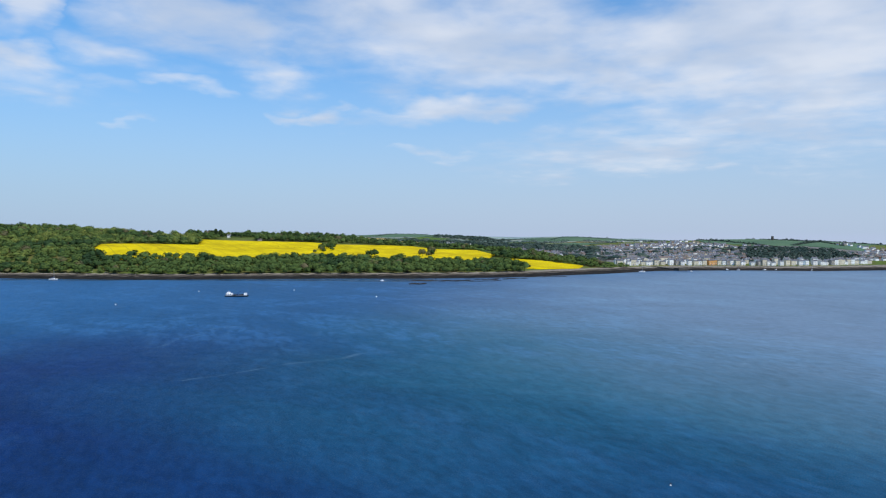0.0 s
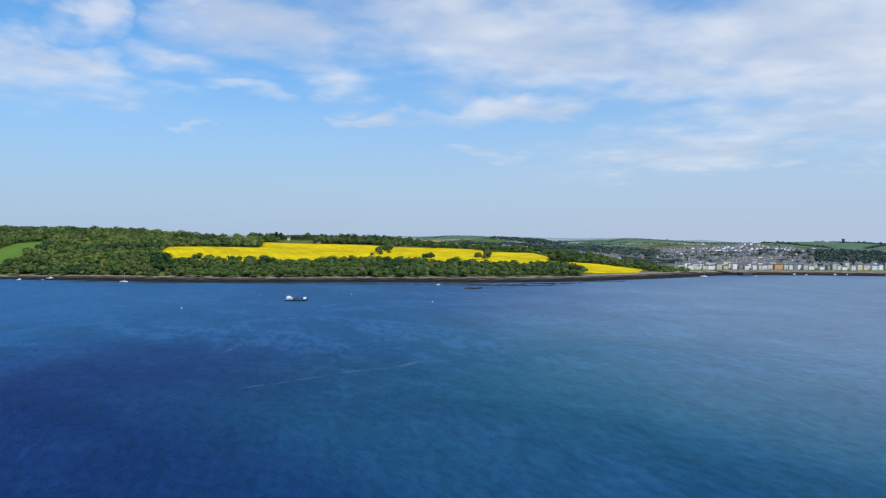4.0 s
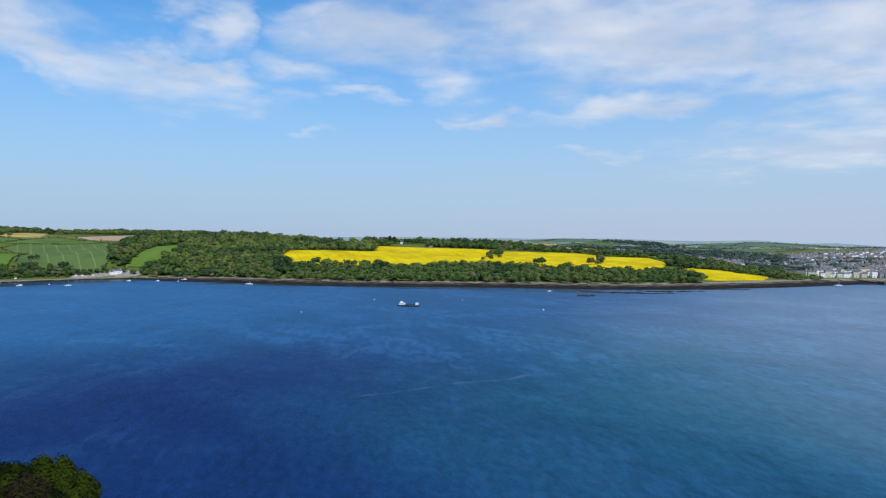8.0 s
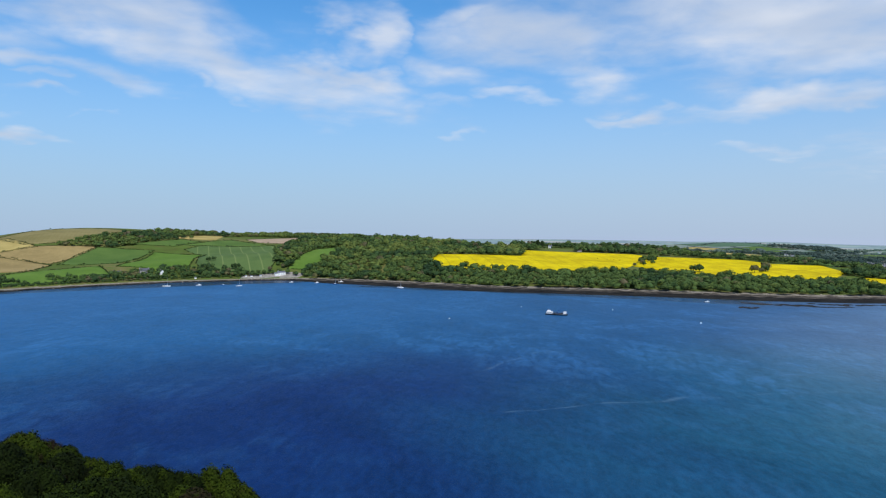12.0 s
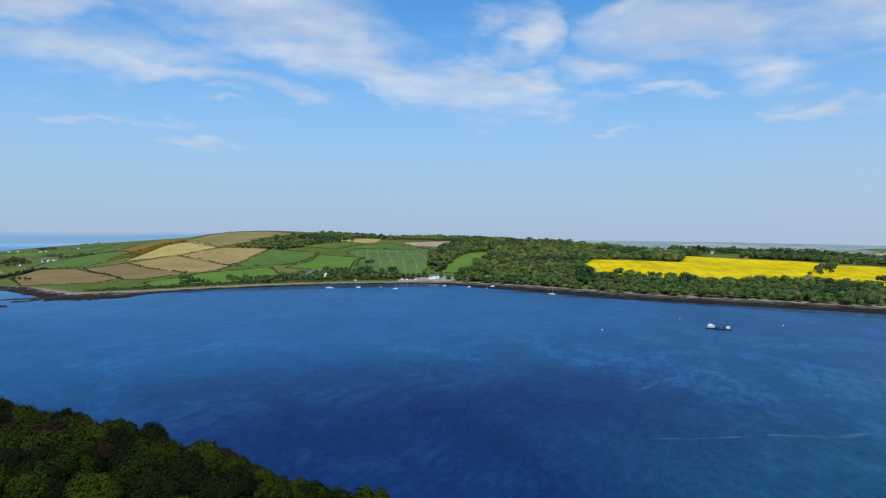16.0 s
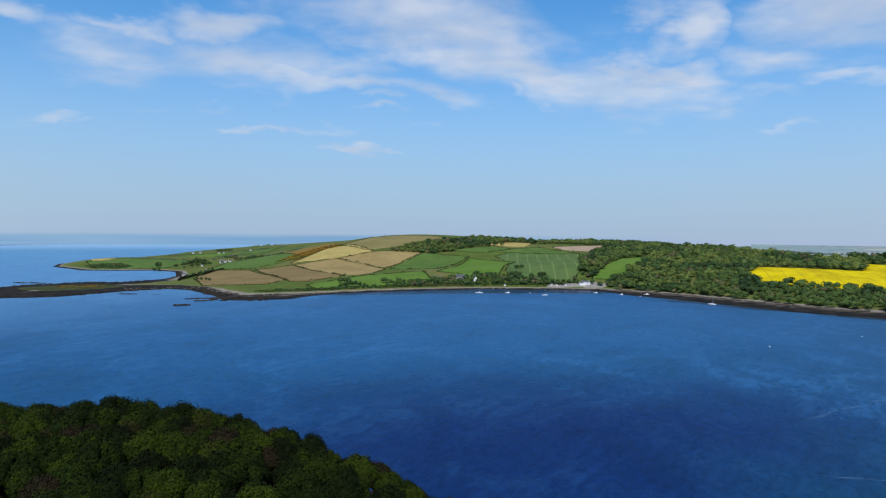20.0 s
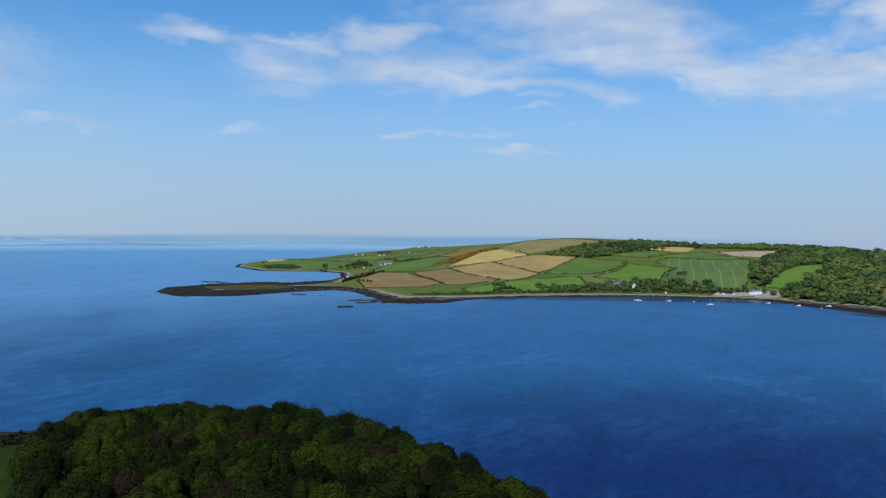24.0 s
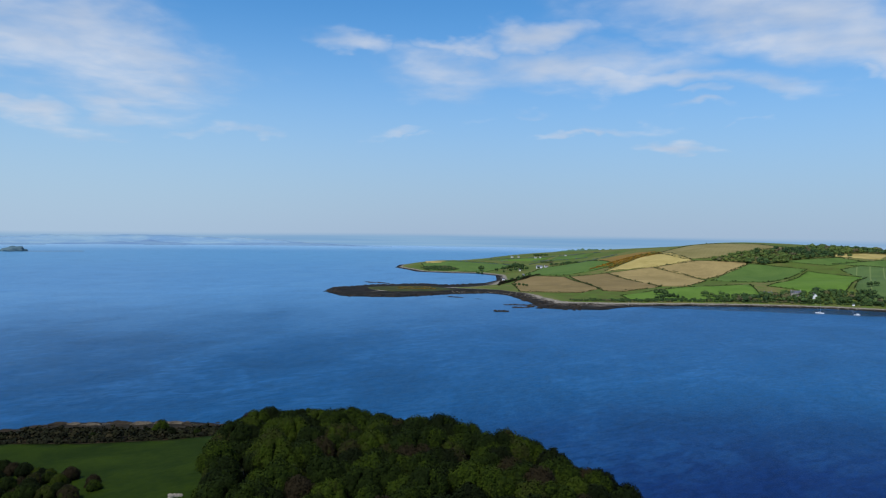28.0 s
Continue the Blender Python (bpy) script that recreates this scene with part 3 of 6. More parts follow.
def add_box(bm, size, at=(0, 0, 0), rz=0.0, bevel=0.0):
    m = Matrix.Translation(at) @ Matrix.Rotation(radians(rz), 4, "Z") @ Matrix.Diagonal((*size, 1))
    made = bmesh.ops.create_cube(bm, size=1.0, matrix=m)
    if bevel:
        edges = list({e for v in made["verts"] for e in v.link_edges})
        bmesh.ops.bevel(bm, geom=edges, offset=bevel, segments=1, affect="EDGES")
    return made["verts"]


def add_rod(bm, a, b, r0, r1, seg=6):
    a, b = Vector(a), Vector(b)
    q = (b - a).to_track_quat("Z", "Y").to_matrix().to_4x4()
    m = Matrix.Translation((a + b) / 2) @ q
    return bmesh.ops.create_cone(bm, cap_ends=True, segments=seg, radius1=r0, radius2=r1, depth=(b - a).length, matrix=m)["verts"]


# ---------------------------------------------------------------- the lie of the land
FAR_SHORE = [(1700, -4800), (1660, -600), (1560, 60), (1372, 190), (1297, 255), (1254, 334), (1185, 420), (1115, 478), (984, 515), (843, 578), (781, 634), (705, 729), (622, 813), (541, 894), (487, 985), (440, 1065), (395, 1125), (330, 1178), (250, 1195), (120, 1196), (20, 1172), (-70, 1130), (-165, 1078), (-242, 1050), (-300, 1100), (-345, 1150), (-400, 1172), (-455, 1124), (-512, 1020), (-580, 996), (-640, 1049), (-668, 1113), (-650, 1190), (-590, 1272), (-516, 1276), (-468, 1385), (-474, 1480), (-530, 1640), (-610, 1697), (-680, 1680), (-762, 1680), (-826, 1752), (-900, 1830), (-960, 1980), (-950, 2200), (-900, 2500), (-950, 2900), (-820, 3300), (-300, 3800), (500, 4300), (800, 4850), (2500, 4400), (3050, 3300), (3150, 1800), (3080, 600), (2950, -300), (2600, -1500), (2300, -4800)]
NEAR_SHORE = [(-4800, -4800), (-4800, 100), (-900, 150), (-500, 190), (-420, 215), (-340, 243), (-328, 266), (-270, 296), (-245, 300), (-215, 318), (-160, 318), (-110, 303), (-65, 288), (-28, 258), (6, 228), (30, 200), (44, 180), (52, 155), (60, 110), (72, 0), (120, -400), (160, -4800)]
# hills of the far side: centre, height, half widths
HILLS = [(40, 2250, 44, 330, 420),
         (-80, 1750, 48, 220, 300),
         (350, 2250, -5, 350, 380),
         (300, 1500, 12, 250, 200),
         (620, 2050, 45, 380, 380),
         (620, 1450, 25, 200, 220),
         (800, 1300, -2, 220, 220),
         (1050, 1250, 27, 260, 260),
         (560, 1080, 17, 110, 110),
         (1300, 1000, 4, 260, 230),
         (1500, 1700, 12, 600, 500),
         (1850, 415, 26, 230, 260),
         (2250, 250, 5, 400, 500),
         (2100, 900, 8, 500, 400),
         (3200, 1500, 6, 1000, 1000),
         (2000, 3300, 31, 1200, 900),
         (-860, 1930, 18, 160, 130),
         (-430, 1950, -12, 260, 200),
         (-350, 2700, 31, 420, 400),
         (3600, -300, 3, 900, 900),
         (0, 1480, -29, 260, 130),
         (250, 1300, 23, 150, 100),
         (-520, 1170, -3, 140, 120),
         (-430, 1330, -3, 90, 90),
         (2316, 1180, 15, 170, 150),
         (2050, 1760, 21, 190, 190)]


def inland(x, y, poly):
    """Distance to the shore line, positive on land."""
    x, y = np.asarray(x, float), np.asarray(y, float)
    p = np.array(poly, float)
    best, ins = np.full(x.shape, 1e18), np.zeros(x.shape, bool)
    for (ax, ay), (bx, by) in zip(p, np.roll(p, -1, 0)):
        dx, dy = bx - ax, by - ay
        u = np.clip(((x - ax) * dx + (y - ay) * dy) / (dx * dx + dy * dy), 0, 1)
        best = np.minimum(best, (x - ax - u * dx) ** 2 + (y - ay - u * dy) ** 2)
        if ay != by:
            ins ^= ((ay > y) != (by > y)) & (x < (y - ay) * dx / dy + ax)
    return np.sqrt(best) * np.where(ins, 1, -1)


def terrain(x, y):
    x, y = np.asarray(x, float), np.asarray(y, float)
    d, n = inland(x, y, FAR_SHORE), inland(x, y, NEAR_SHORE)
    hills = sum(h * np.exp(-0.5 * (((x - cx) / sx) ** 2 + ((y - cy) / sy) ** 2)) for cx, cy, h, sx, sy in HILLS)
    far = 1.5 + (1 - np.exp(-np.maximum(d, 0) / 90)) * (4 + np.maximum(hills, -3.5))
    knoll = 19 * np.exp(-0.5 * (((x + 95) / 80) ** 2 + ((y - 190) / 85) ** 2)) + 10 * np.exp(-0.5 * (((x - 20) / 60) ** 2 + ((y - 100) / 120) ** 2)) + 8
    near = 1.5 + (1 - np.exp(-np.maximum(n, 0) / 28)) * knoll
    slope = 0.018 + 0.065 * np.clip((-260 - x) / 120, 0, 1) + 0.05 * np.clip((330 - x) / 60, 0, 1) * np.clip((x + 170) / 60, 0, 1)
    sea = np.maximum(np.maximum(1.5 + slope * d, 1.5 + 0.16 * n), -6)
    return np.where(d > 0, far, np.where(n > 0, near, sea))


def height(x, y):
    return float(terrain(np.array([x]), np.array([y]))[0])


def spaced(*runs):
    out = []
    for a, b, s in runs:
        out += list(np.arange(a, b, s))
    return np.array(out + [runs[-1][1]], float)


def build_ground():
    xs = spaced((-4900, -1300, 150), (-1300, -420, 14), (-420, 140, 7), (140, 1700, 11), (1700, 2600, 30), (2600, 4900, 120))
    ys = spaced((-4800, -200, 200), (-200, 60, 25), (60, 400, 7), (400, 800, 25), (800, 1900, 11), (1900, 2600, 25), (2600, 4900, 100))
    gx, gy = np.meshgrid(xs, ys)
    z = terrain(gx.ravel(), gy.ravel())
    # the sea bed falls away beyond the lough
    z = np.where(((np.hypot(gx.ravel(), gy.ravel()) > 4600) | (gx.ravel() > 3000)) & (z < 0), z - 90, z)
    v = np.stack([gx.ravel(), gy.ravel(), z], 1)
    nx, ny = len(xs), len(ys)
    i = (np.arange(ny - 1)[:, None] * nx + np.arange(nx - 1)[None]).ravel()
    f = np.stack([i, i + 1, i + nx + 1, i + nx], 1)
    tagged(part("ground", mesh_from("ground", v, f, M["ground"], smooth=True)), "rolling green land with a stony weed-covered shore", "ground", kind="structure")


def build_water():
    n = 96
    a = np.arange(n) * 2 * math.pi / n
    rings = [0.0, 300, 800, 1600, 3000, 4990]
    v = [(0, 0, 0)]
    f = []
    for k, r in enumerate(rings[1:]):
        # the water ends against the land in the east
        v += [(r * q * math.sin(t), r * q * math.cos(t), 0) for t in a for q in (0.6 if radians(32) < t < radians(112) else 1.0,)]
        for j in range(n):
            b, c = 1 + k * n + j, 1 + k * n + (j + 1) % n
            if k == 0:
                f.append((0, c, b))
            else:
                f.append((b - n, c - n, c, b))
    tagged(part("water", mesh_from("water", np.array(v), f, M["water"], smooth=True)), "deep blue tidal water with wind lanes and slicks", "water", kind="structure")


build_ground()
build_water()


# ---------------------------------------------------------------- fields
def drape(name, poly, mat, label, lift=0.5, step=14.0, skirt=True):
    """A field laid over the land, with its own thickness of crop."""
    bm = bmesh.new()
    fc = bm.faces.new([bm.verts.new((x, y, 0)) for x, y in poly])
    if fc.normal.z < 0:
        fc.normal_flip()
    for axis in (0, 1):
        lo, hi = min(p[axis] for p in poly), max(p[axis] for p in poly)
        no = (1, 0, 0) if axis == 0 else (0, 1, 0)
        for c in np.arange(lo + step, hi, step):
            co = (c, 0, 0) if axis == 0 else (0, c, 0)
            bmesh.ops.bisect_plane(bm, geom=bm.verts[:] + bm.edges[:] + bm.faces[:], dist=0.01, plane_co=co, plane_no=no)
    bmesh.ops.recalc_face_normals(bm, faces=bm.faces)
    if bm.faces and sum(f.normal.z for f in bm.faces) < 0:
        bmesh.ops.reverse_faces(bm, faces=bm.faces)
    if skirt:
        rim = [e for e in bm.edges if len(e.link_faces) == 1]
        low = {v for v in bmesh.ops.extrude_edge_only(bm, edges=rim)["geom"] if isinstance(v, bmesh.types.BMVert)}
    else:
        low = set()
    vs = list(bm.verts)
    z = terrain(np.array([v.co.x for v in vs]), np.array([v.co.y for v in vs]))
    for v, h in zip(vs, z):
        v.co.z = h + (-0.6 if v in low else lift)
    return tagged(part(name, from_bm(name, bm, mat, True)), label, "field", kind="structure")


FIELDS = [
    ("rapeseed_field", [(539, 1125), (594, 1191), (751, 1147), (819, 1242), (896, 1167), (980, 1092), (984, 1061), (867, 964), (790, 919), (672, 950), (529, 1040)], "rape", "yellow rapeseed field in full flower", 1.3),
    ("rapeseed_field", [(863, 957), (972, 1049), (1003, 1032), (1098, 974), (1131, 947), (1129, 886), (1208, 841), (1140, 748), (1024, 692), (877, 777)], "rape", "yellow rapeseed field behind the shore wood", 1.3),
    ("rapeseed_field", [(1085, 683), (1095, 659), (1096, 618), (1068, 525), (1026, 512), (956, 549), (949, 584)], "rape", "narrow yellow rapeseed field down to the shore", 1.3),
    ("hay_field", [(-271, 1550), (-203, 1702), (-146, 1695), (-88, 1600), (-166, 1563)], "straw", "straw-coloured dry grass field on the hillside", 0.4),
    ("hill_pasture", [(-177, 1708), (-103, 1834), (45, 1820), (97, 1782), (2, 1666), (-57, 1623), (-113, 1623)], "dull", "faded pasture on the crest of the hill", 0.4),
    ("ploughed_field", [(-172, 1559), (-96, 1607), (22, 1594), (-25, 1504), (-60, 1443), (-119, 1504)], "plough", "dry brown field with drilled rows", 0.4),
    ("ploughed_field", [(-259, 1525), (-173, 1565), (-111, 1510), (-57, 1419), (-82, 1290), (-132, 1285)], "plough", "pale brown ploughed field below the hedge", 0.4),
    ("ploughed_field", [(-414, 1338), (-458, 1568), (-345, 1494), (-220, 1222), (-239, 1160), (-351, 1182)], "dark_plough", "dark brown stubble field by the shore", 0.4),
    ("ploughed_field", [(-333, 1492), (-259, 1524), (-124, 1277), (-176, 1191), (-209, 1190)], "dark_plough", "brown field between two hedges", 0.4),
    ("pasture", [(17, 1590), (123, 1562), (44, 1384), (-49, 1423), (-23, 1521)], "pasture", "green pasture between hedges", 0.4),
    ("pasture", [(123, 1549), (214, 1486), (153, 1259), (118, 1243), (43, 1307)], "bright", "bright green spring pasture above the cottages", 0.4),
    ("cereal_field", [(222, 1611), (371, 1562), (308, 1278), (277, 1214), (176, 1221), (168, 1282), (207, 1466), (182, 1567)], "striped", "green cereal field with pale tramlines", 0.5),
    ("pasture", [(170, 1615), (301, 1700), (370, 1564), (215, 1608)], "pasture", "dark green pasture near the hill top", 0.4),
    ("pasture", [(-175, 1149), (-87, 1279), (15, 1337), (32, 1226), (-24, 1166), (-150, 1109)], "bright", "lush green pasture along the shore", 0.4),
    ("pasture", [(79, 1617), (190, 1687), (236, 1652), (165, 1600)], "pasture", "small green pasture below the hill wood", 0.4),
    ("hay_field", [(171, 1703), (249, 1801), (310, 1823), (267, 1696)], "straw", "pale grass field at the wood's edge", 0.4),
    ("bare_field", [(337, 1715), (500, 1802), (410, 1581), (348, 1638)], "pinkish", "bare pinkish soil field on the ridge", 0.4),
    ("pasture", [(314, 1227), (417, 1398), (482, 1414), (422, 1292), (346, 1212)], "bright", "narrow green pasture between the woods", 0.4),
    ("pasture", [(-855, 1868), (-693, 1977), (-555, 1920), (-600, 1713), (-747, 1685)], "pasture", "green pasture on the low headland", 0.4),
    ("hay_field", [(-889, 1971), (-804, 1938), (-798, 1880), (-839, 1871)], "straw", "pale dry grass on the headland point", 0.6),
    ("pasture", [(-466, 1766), (-380, 1918), (-256, 1615), (-351, 1523), (-463, 1580)], "pasture", "green pasture around the white farmhouse", 0.4),
]
for name, poly, key, label, lift in FIELDS:
    drape(name, poly, M[key], label, lift)


# ---------------------------------------------------------------- leaves, hedges, woods
def leaf_quads(rng, pos, out, size, tint, even=0.75, toss=0.3, corners=4):
    """Quads at pos (n x 3) facing roughly along out (n x 3)."""
    n = len(pos)
    nrm = out / (np.linalg.norm(out, axis=1, keepdims=True) + 1e-9) + rng.normal(0, toss, (n, 3))
    nrm /= np.linalg.norm(nrm, axis=1, keepdims=True) + 1e-9
    side = np.cross(nrm, rng.normal(0, 1, (n, 3)))
    side /= np.linalg.norm(side, axis=1, keepdims=True) + 1e-9
    up = np.cross(nrm, side)
    s = (size * rng.uniform(0.65, 1.3, n))[:, None]
    w = s * rng.uniform(0.7, 1.1, (n, 1))
    v = np.stack([pos - side * w * 0.5 - up * s * 0.3, pos + side * w * 0.3 - up * s * 0.55, pos + side * w * 0.55 + up * s * 0.35, pos - side * w * 0.25 + up * s * 0.55], 1)
    soft = out / (np.linalg.norm(out, axis=1, keepdims=True) + 1e-9) * even + nrm * np.sign((nrm * out).sum(1, keepdims=True)) * (1.1 - even)
    soft /= np.linalg.norm(soft, axis=1, keepdims=True) + 1e-9
    v = v[:, :corners]
    return v.reshape(-1, 3), np.arange(n * corners).reshape(n, corners), np.repeat(tint, corners), np.repeat(soft, corners, 0)


def crowns(rng, base, rad, tall, tint, leaves, size, lobes=6, low=0.3, ball=0.8, shell=(0.9, 1.06), under=-0.35, even=0.75, toss=0.3, lobe=(0.45, 0.72), spread=0.62, corners=4, patchy=0.0):
    """Leaf quads for many trees at once: every crown is a cluster of lobes over its trunk."""
    n = len(base)
    lo = rng.normal(0, 1, (n, lobes, 3))
    lo /= np.linalg.norm(lo, axis=2, keepdims=True)
    lo[:, :, 2] = np.abs(lo[:, :, 2]) * 0.75 - 0.2
    lr = rng.uniform(*lobe, (n, lobes))
    k = rng.integers(0, lobes, (n, leaves))
    ii = np.arange(n)[:, None]
    d = rng.normal(0, 1, (n, leaves, 3))
    d /= np.linalg.norm(d, axis=2, keepdims=True)
    d[:, :, 2] = np.where(d[:, :, 2] < under, -d[:, :, 2], d[:, :, 2])
    c = lo[ii, k] * spread + d * (lr[ii, k] * rng.uniform(*shell, (n, leaves)))[:, :, None]
    ext = np.stack([rad, rad, tall * (1 - low) * 0.62], 1)
    mid = base + np.stack([np.zeros(n), np.zeros(n), tall * (low + (1 - low) * 0.42)], 1)
    pos = mid[:, None] + c * ext[:, None]
    nrm = (d * (1.35 - ball) + c * ball) * (1 / ext)[:, None] * rad[:, None, None] + np.array([0, 0, 0.15])
    t = np.repeat(tint, leaves) + rng.normal(0, 0.03, n * leaves) + (rng.normal(0, 1, (n, lobes))[ii, k]).ravel() * patchy
    return leaf_quads(rng, pos.reshape(-1, 3), nrm.reshape(-1, 3), np.repeat(size * (rad / rad.mean()) ** 0.5, leaves), t, even, toss, corners)


def trunks(base, tall, thick):
    """Four-sided tapered stems for distant trees."""
    n = len(base)
    q = np.array([(1, 0), (0, 1), (-1, 0), (0, -1)], float)
    lowv = np.concatenate([np.repeat(base[:, None], 4, 1)[:, :, :2] + q[None] * thick[:, None, None], np.repeat(base[:, None, 2:] - 0.4, 4, 1)], 2)
    top = np.concatenate([np.repeat(base[:, None], 4, 1)[:, :, :2] + q[None] * thick[:, None, None] * 0.4, np.repeat(base[:, None, 2:] + (tall * 0.62)[:, None, None], 4, 1)], 2)
    v = np.concatenate([lowv, top], 1).reshape(-1, 3)
    o = (np.arange(n) * 8)[:, None, None]
    f = (np.array([(0, 1, 5, 4), (1, 2, 6, 5), (2, 3, 7, 6), (3, 0, 4, 7)])[None] + o).reshape(-1, 4)
    return v, f


def inside(x, y, poly):
    return inland(x, y, poly) > 0


def scatter(rng, poly, gap):
    """Jittered places inside an outline."""
    p = np.array(poly, float)
    xs, ys = np.arange(p[:, 0].min(), p[:, 0].max(), gap), np.arange(p[:, 1].min(), p[:, 1].max(), gap)
    gx, gy = np.meshgrid(xs, ys)
    gx[1::2] += gap * 0.5
    x = (gx + rng.uniform(-0.38, 0.38, gx.shape) * gap).ravel()
    y = (gy + rng.uniform(-0.38, 0.38, gx.shape) * gap).ravel()
    k = inside(x, y, poly)
    return x[k], y[k]


CLEARINGS = [f[1] for f in FIELDS] + [[(835, 1205), (985, 1170), (1000, 1290), (860, 1335)]]


def wood(name, polys, label, gap=8.0, tall=(9, 14), leaves=95, size=1.75, seed=1, tints=(0.15, 0.8), clear=True, brown=0.12, key="leaf"):
    rng = np.random.default_rng(seed)
    xy = [scatter(rng, p, gap) for p in polys]
    x, y = np.concatenate([a for a, _ in xy]), np.concatenate([b for _, b in xy])
    if clear:
        for f in CLEARINGS:
            k = inland(x, y, f) < 2.5
            x, y = x[k], y[k]
    z = terrain(x, y)
    k = z > 1.4
    base = np.stack([x, y, z], 1)[k]
    n = len(base)
    h = rng.uniform(*tall, n)
    r = gap * (0.40 + 0.44 * rng.random(n) ** 1.5)
    h = h * (0.66 + 0.44 * (r / gap - 0.40) / 0.44)
    patch = np.array([noise.noise(Vector((a * 0.012, b * 0.012, seed))) for a, b in base[:, :2]])
    fine_patch = np.array([noise.noise(Vector((a * 0.045, b * 0.045, seed + 9.0))) for a, b in base[:, :2]])
    t = np.clip(0.45 + 0.55 * patch + 0.3 * fine_patch + rng.normal(0, 0.08, n), tints[0], tints[1])
    t = np.where((fine_patch < -0.15) & (rng.random(n) < brown * 3.2), 0.98, t)
    v, f, tt, nn = crowns(rng, base, r, h, t, leaves, size, low=0.12, ball=0.95, lobes=5, lobe=(0.4, 0.62), spread=0.55, even=0.7, corners=3, patchy=0.06)
    # dense inner foliage: a rough ball inside every crown
    ball = bmesh.new()
    bmesh.ops.create_icosphere(ball, subdivisions=1, radius=1.0)
    bv = np.array([q.co for q in ball.verts])
    bf = np.array([[q.index for q in face.verts] for face in ball.faces])
    ball.free()
    up = bv[:, 2] > -0.55
    bf = bf[up[bf].all(1)]
    size3 = np.stack([r * 0.76, r * 0.76, h * 0.37], 1)
    cv = base[:, None] + np.array([0, 0, 1.0]) * (h * 0.5)[:, None, None] + bv[None] * size3[:, None] * rng.uniform(0.7, 1.18, (n, len(bv), 1))
    cn = bv[None] * np.array([1, 1, 0.9]) + np.array([0, 0, 0.25]) + rng.normal(0, 0.12, (n, len(bv), 3))
    cn = (cn / np.linalg.norm(cn, axis=2, keepdims=True)).reshape(-1, 3)
    cf = (bf[None] + (np.arange(n) * len(bv))[:, None, None]).reshape(-1, 3) + len(v)
    v, f, nn = np.concatenate([v, cv.reshape(-1, 3)]), np.concatenate([f, cf]), np.concatenate([nn, cn])
    # inner balls take a darker tint: crown shade put into the leaf colour
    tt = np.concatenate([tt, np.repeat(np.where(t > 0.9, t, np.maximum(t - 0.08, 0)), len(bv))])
    ob = new(name)
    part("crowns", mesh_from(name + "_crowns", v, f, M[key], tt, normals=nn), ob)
    v, f = trunks(base, h, h * 0.022 + 0.05)
    part("trunks", mesh_from(name + "_trunks", v, f, M["bark"]), ob, "grey-brown trunks")
    for c in ob.children:
        c["kind"] = "stuff"
    return tagged(ob, label, "trees", kind="stuff")


def hedge(line, label="dark green hedgerow with uneven bushes", wide=0.85, tall=1.6, gaps=0.14, seed=0, mat="hedge", leaf=0.95, leaves=16):
    """Bushes in a row along a line of corners."""
    rng = np.random.default_rng(seed)
    pts = []
    for (ax, ay), (bx, by) in zip(line, line[1:]):
        n = max(2, int(math.hypot(bx - ax, by - ay) / 2.0))
        u = np.arange(n) / n
        pts.append(np.stack([ax + (bx - ax) * u, ay + (by - ay) * u], 1))
    p = np.concatenate(pts)
    keep = np.array([noise.noise(Vector((a * 0.06, b * 0.06, seed * 3.1))) for a, b in p]) > -0.62 + gaps * 2
    p = p[keep] + rng.normal(0, 0.5, (keep.sum(), 2))
    if len(p) < 3:
        return None
    z = terrain(p[:, 0], p[:, 1])
    base = np.stack([p[:, 0], p[:, 1], z], 1)
    n = len(base)
    h = tall * rng.uniform(0.55, 1.15, n)
    big = rng.random(n) < 0.10
    h = np.where(big, h * rng.uniform(1.5, 2.4, n), h)
    r = np.where(big, h * 0.42, wide * rng.uniform(0.7, 1.2, n))
    t = np.clip(rng.normal(0.4, 0.2, n), 0, 1)
    v, f, tt, nn = crowns(rng, base, r, h, t, leaves, leaf, lobes=3, low=0.0)
    return tagged(part("hedge", mesh_from("hedge", v, f, M[mat], tt, normals=nn)), label, "hedge", kind="stuff")


for i, (name, poly, key, label, lift) in enumerate(FIELDS):
    if key not in ("rape",) and name != "hay_field" or key == "straw" and i == 3:
        hedge(poly + poly[:1], seed=i + 1, gaps=0.17)

# woods of the far side
SHORE_WOOD = [(374, 1118), (424, 1050), (470, 970), (526, 879), (608, 797), (691, 714), (767, 621), (832, 564), (916, 542), (990, 640), (910, 690), (872, 770), (800, 870), (770, 905), (660, 940), (525, 1045), (545, 1110), (470, 1150)]
HILL_WOOD = [(400, 1135), (470, 1140), (545, 1125), (595, 1195), (755, 1150), (815, 1225), (780, 1330), (700, 1480), (600, 1650), (500, 1760), (440, 1640), (500, 1450), (430, 1300), (370, 1200)]
VALLEY_WOOD = [(300, 1215), (330, 1235), (415, 1395), (500, 1430), (480, 1620), (400, 1570), (345, 1420), (305, 1290)]
CREST_WOOD = [(-65, 1600), (-17, 1645), (79, 1720), (174, 1845), (290, 1930), (330, 1850), (294, 1773), (238, 1713), (174, 1672), (87, 1607), (34, 1569), (-41, 1573)]
RIDGE_WOOD = [(300, 1800), (400, 1957), (560, 2050), (690, 1940), (600, 1760), (470, 1680), (500, 1800), (400, 1840)]
EAST_WOOD = [(815, 1245), (900, 1190), (985, 1110), (1095, 985), (1130, 950), (1200, 850), (1235, 800), (1150, 730), (1110, 690), (1120, 620), (1180, 640), (1265, 780), (1248, 870), (1165, 990), (1050, 1110), (925, 1232), (835, 1290)]
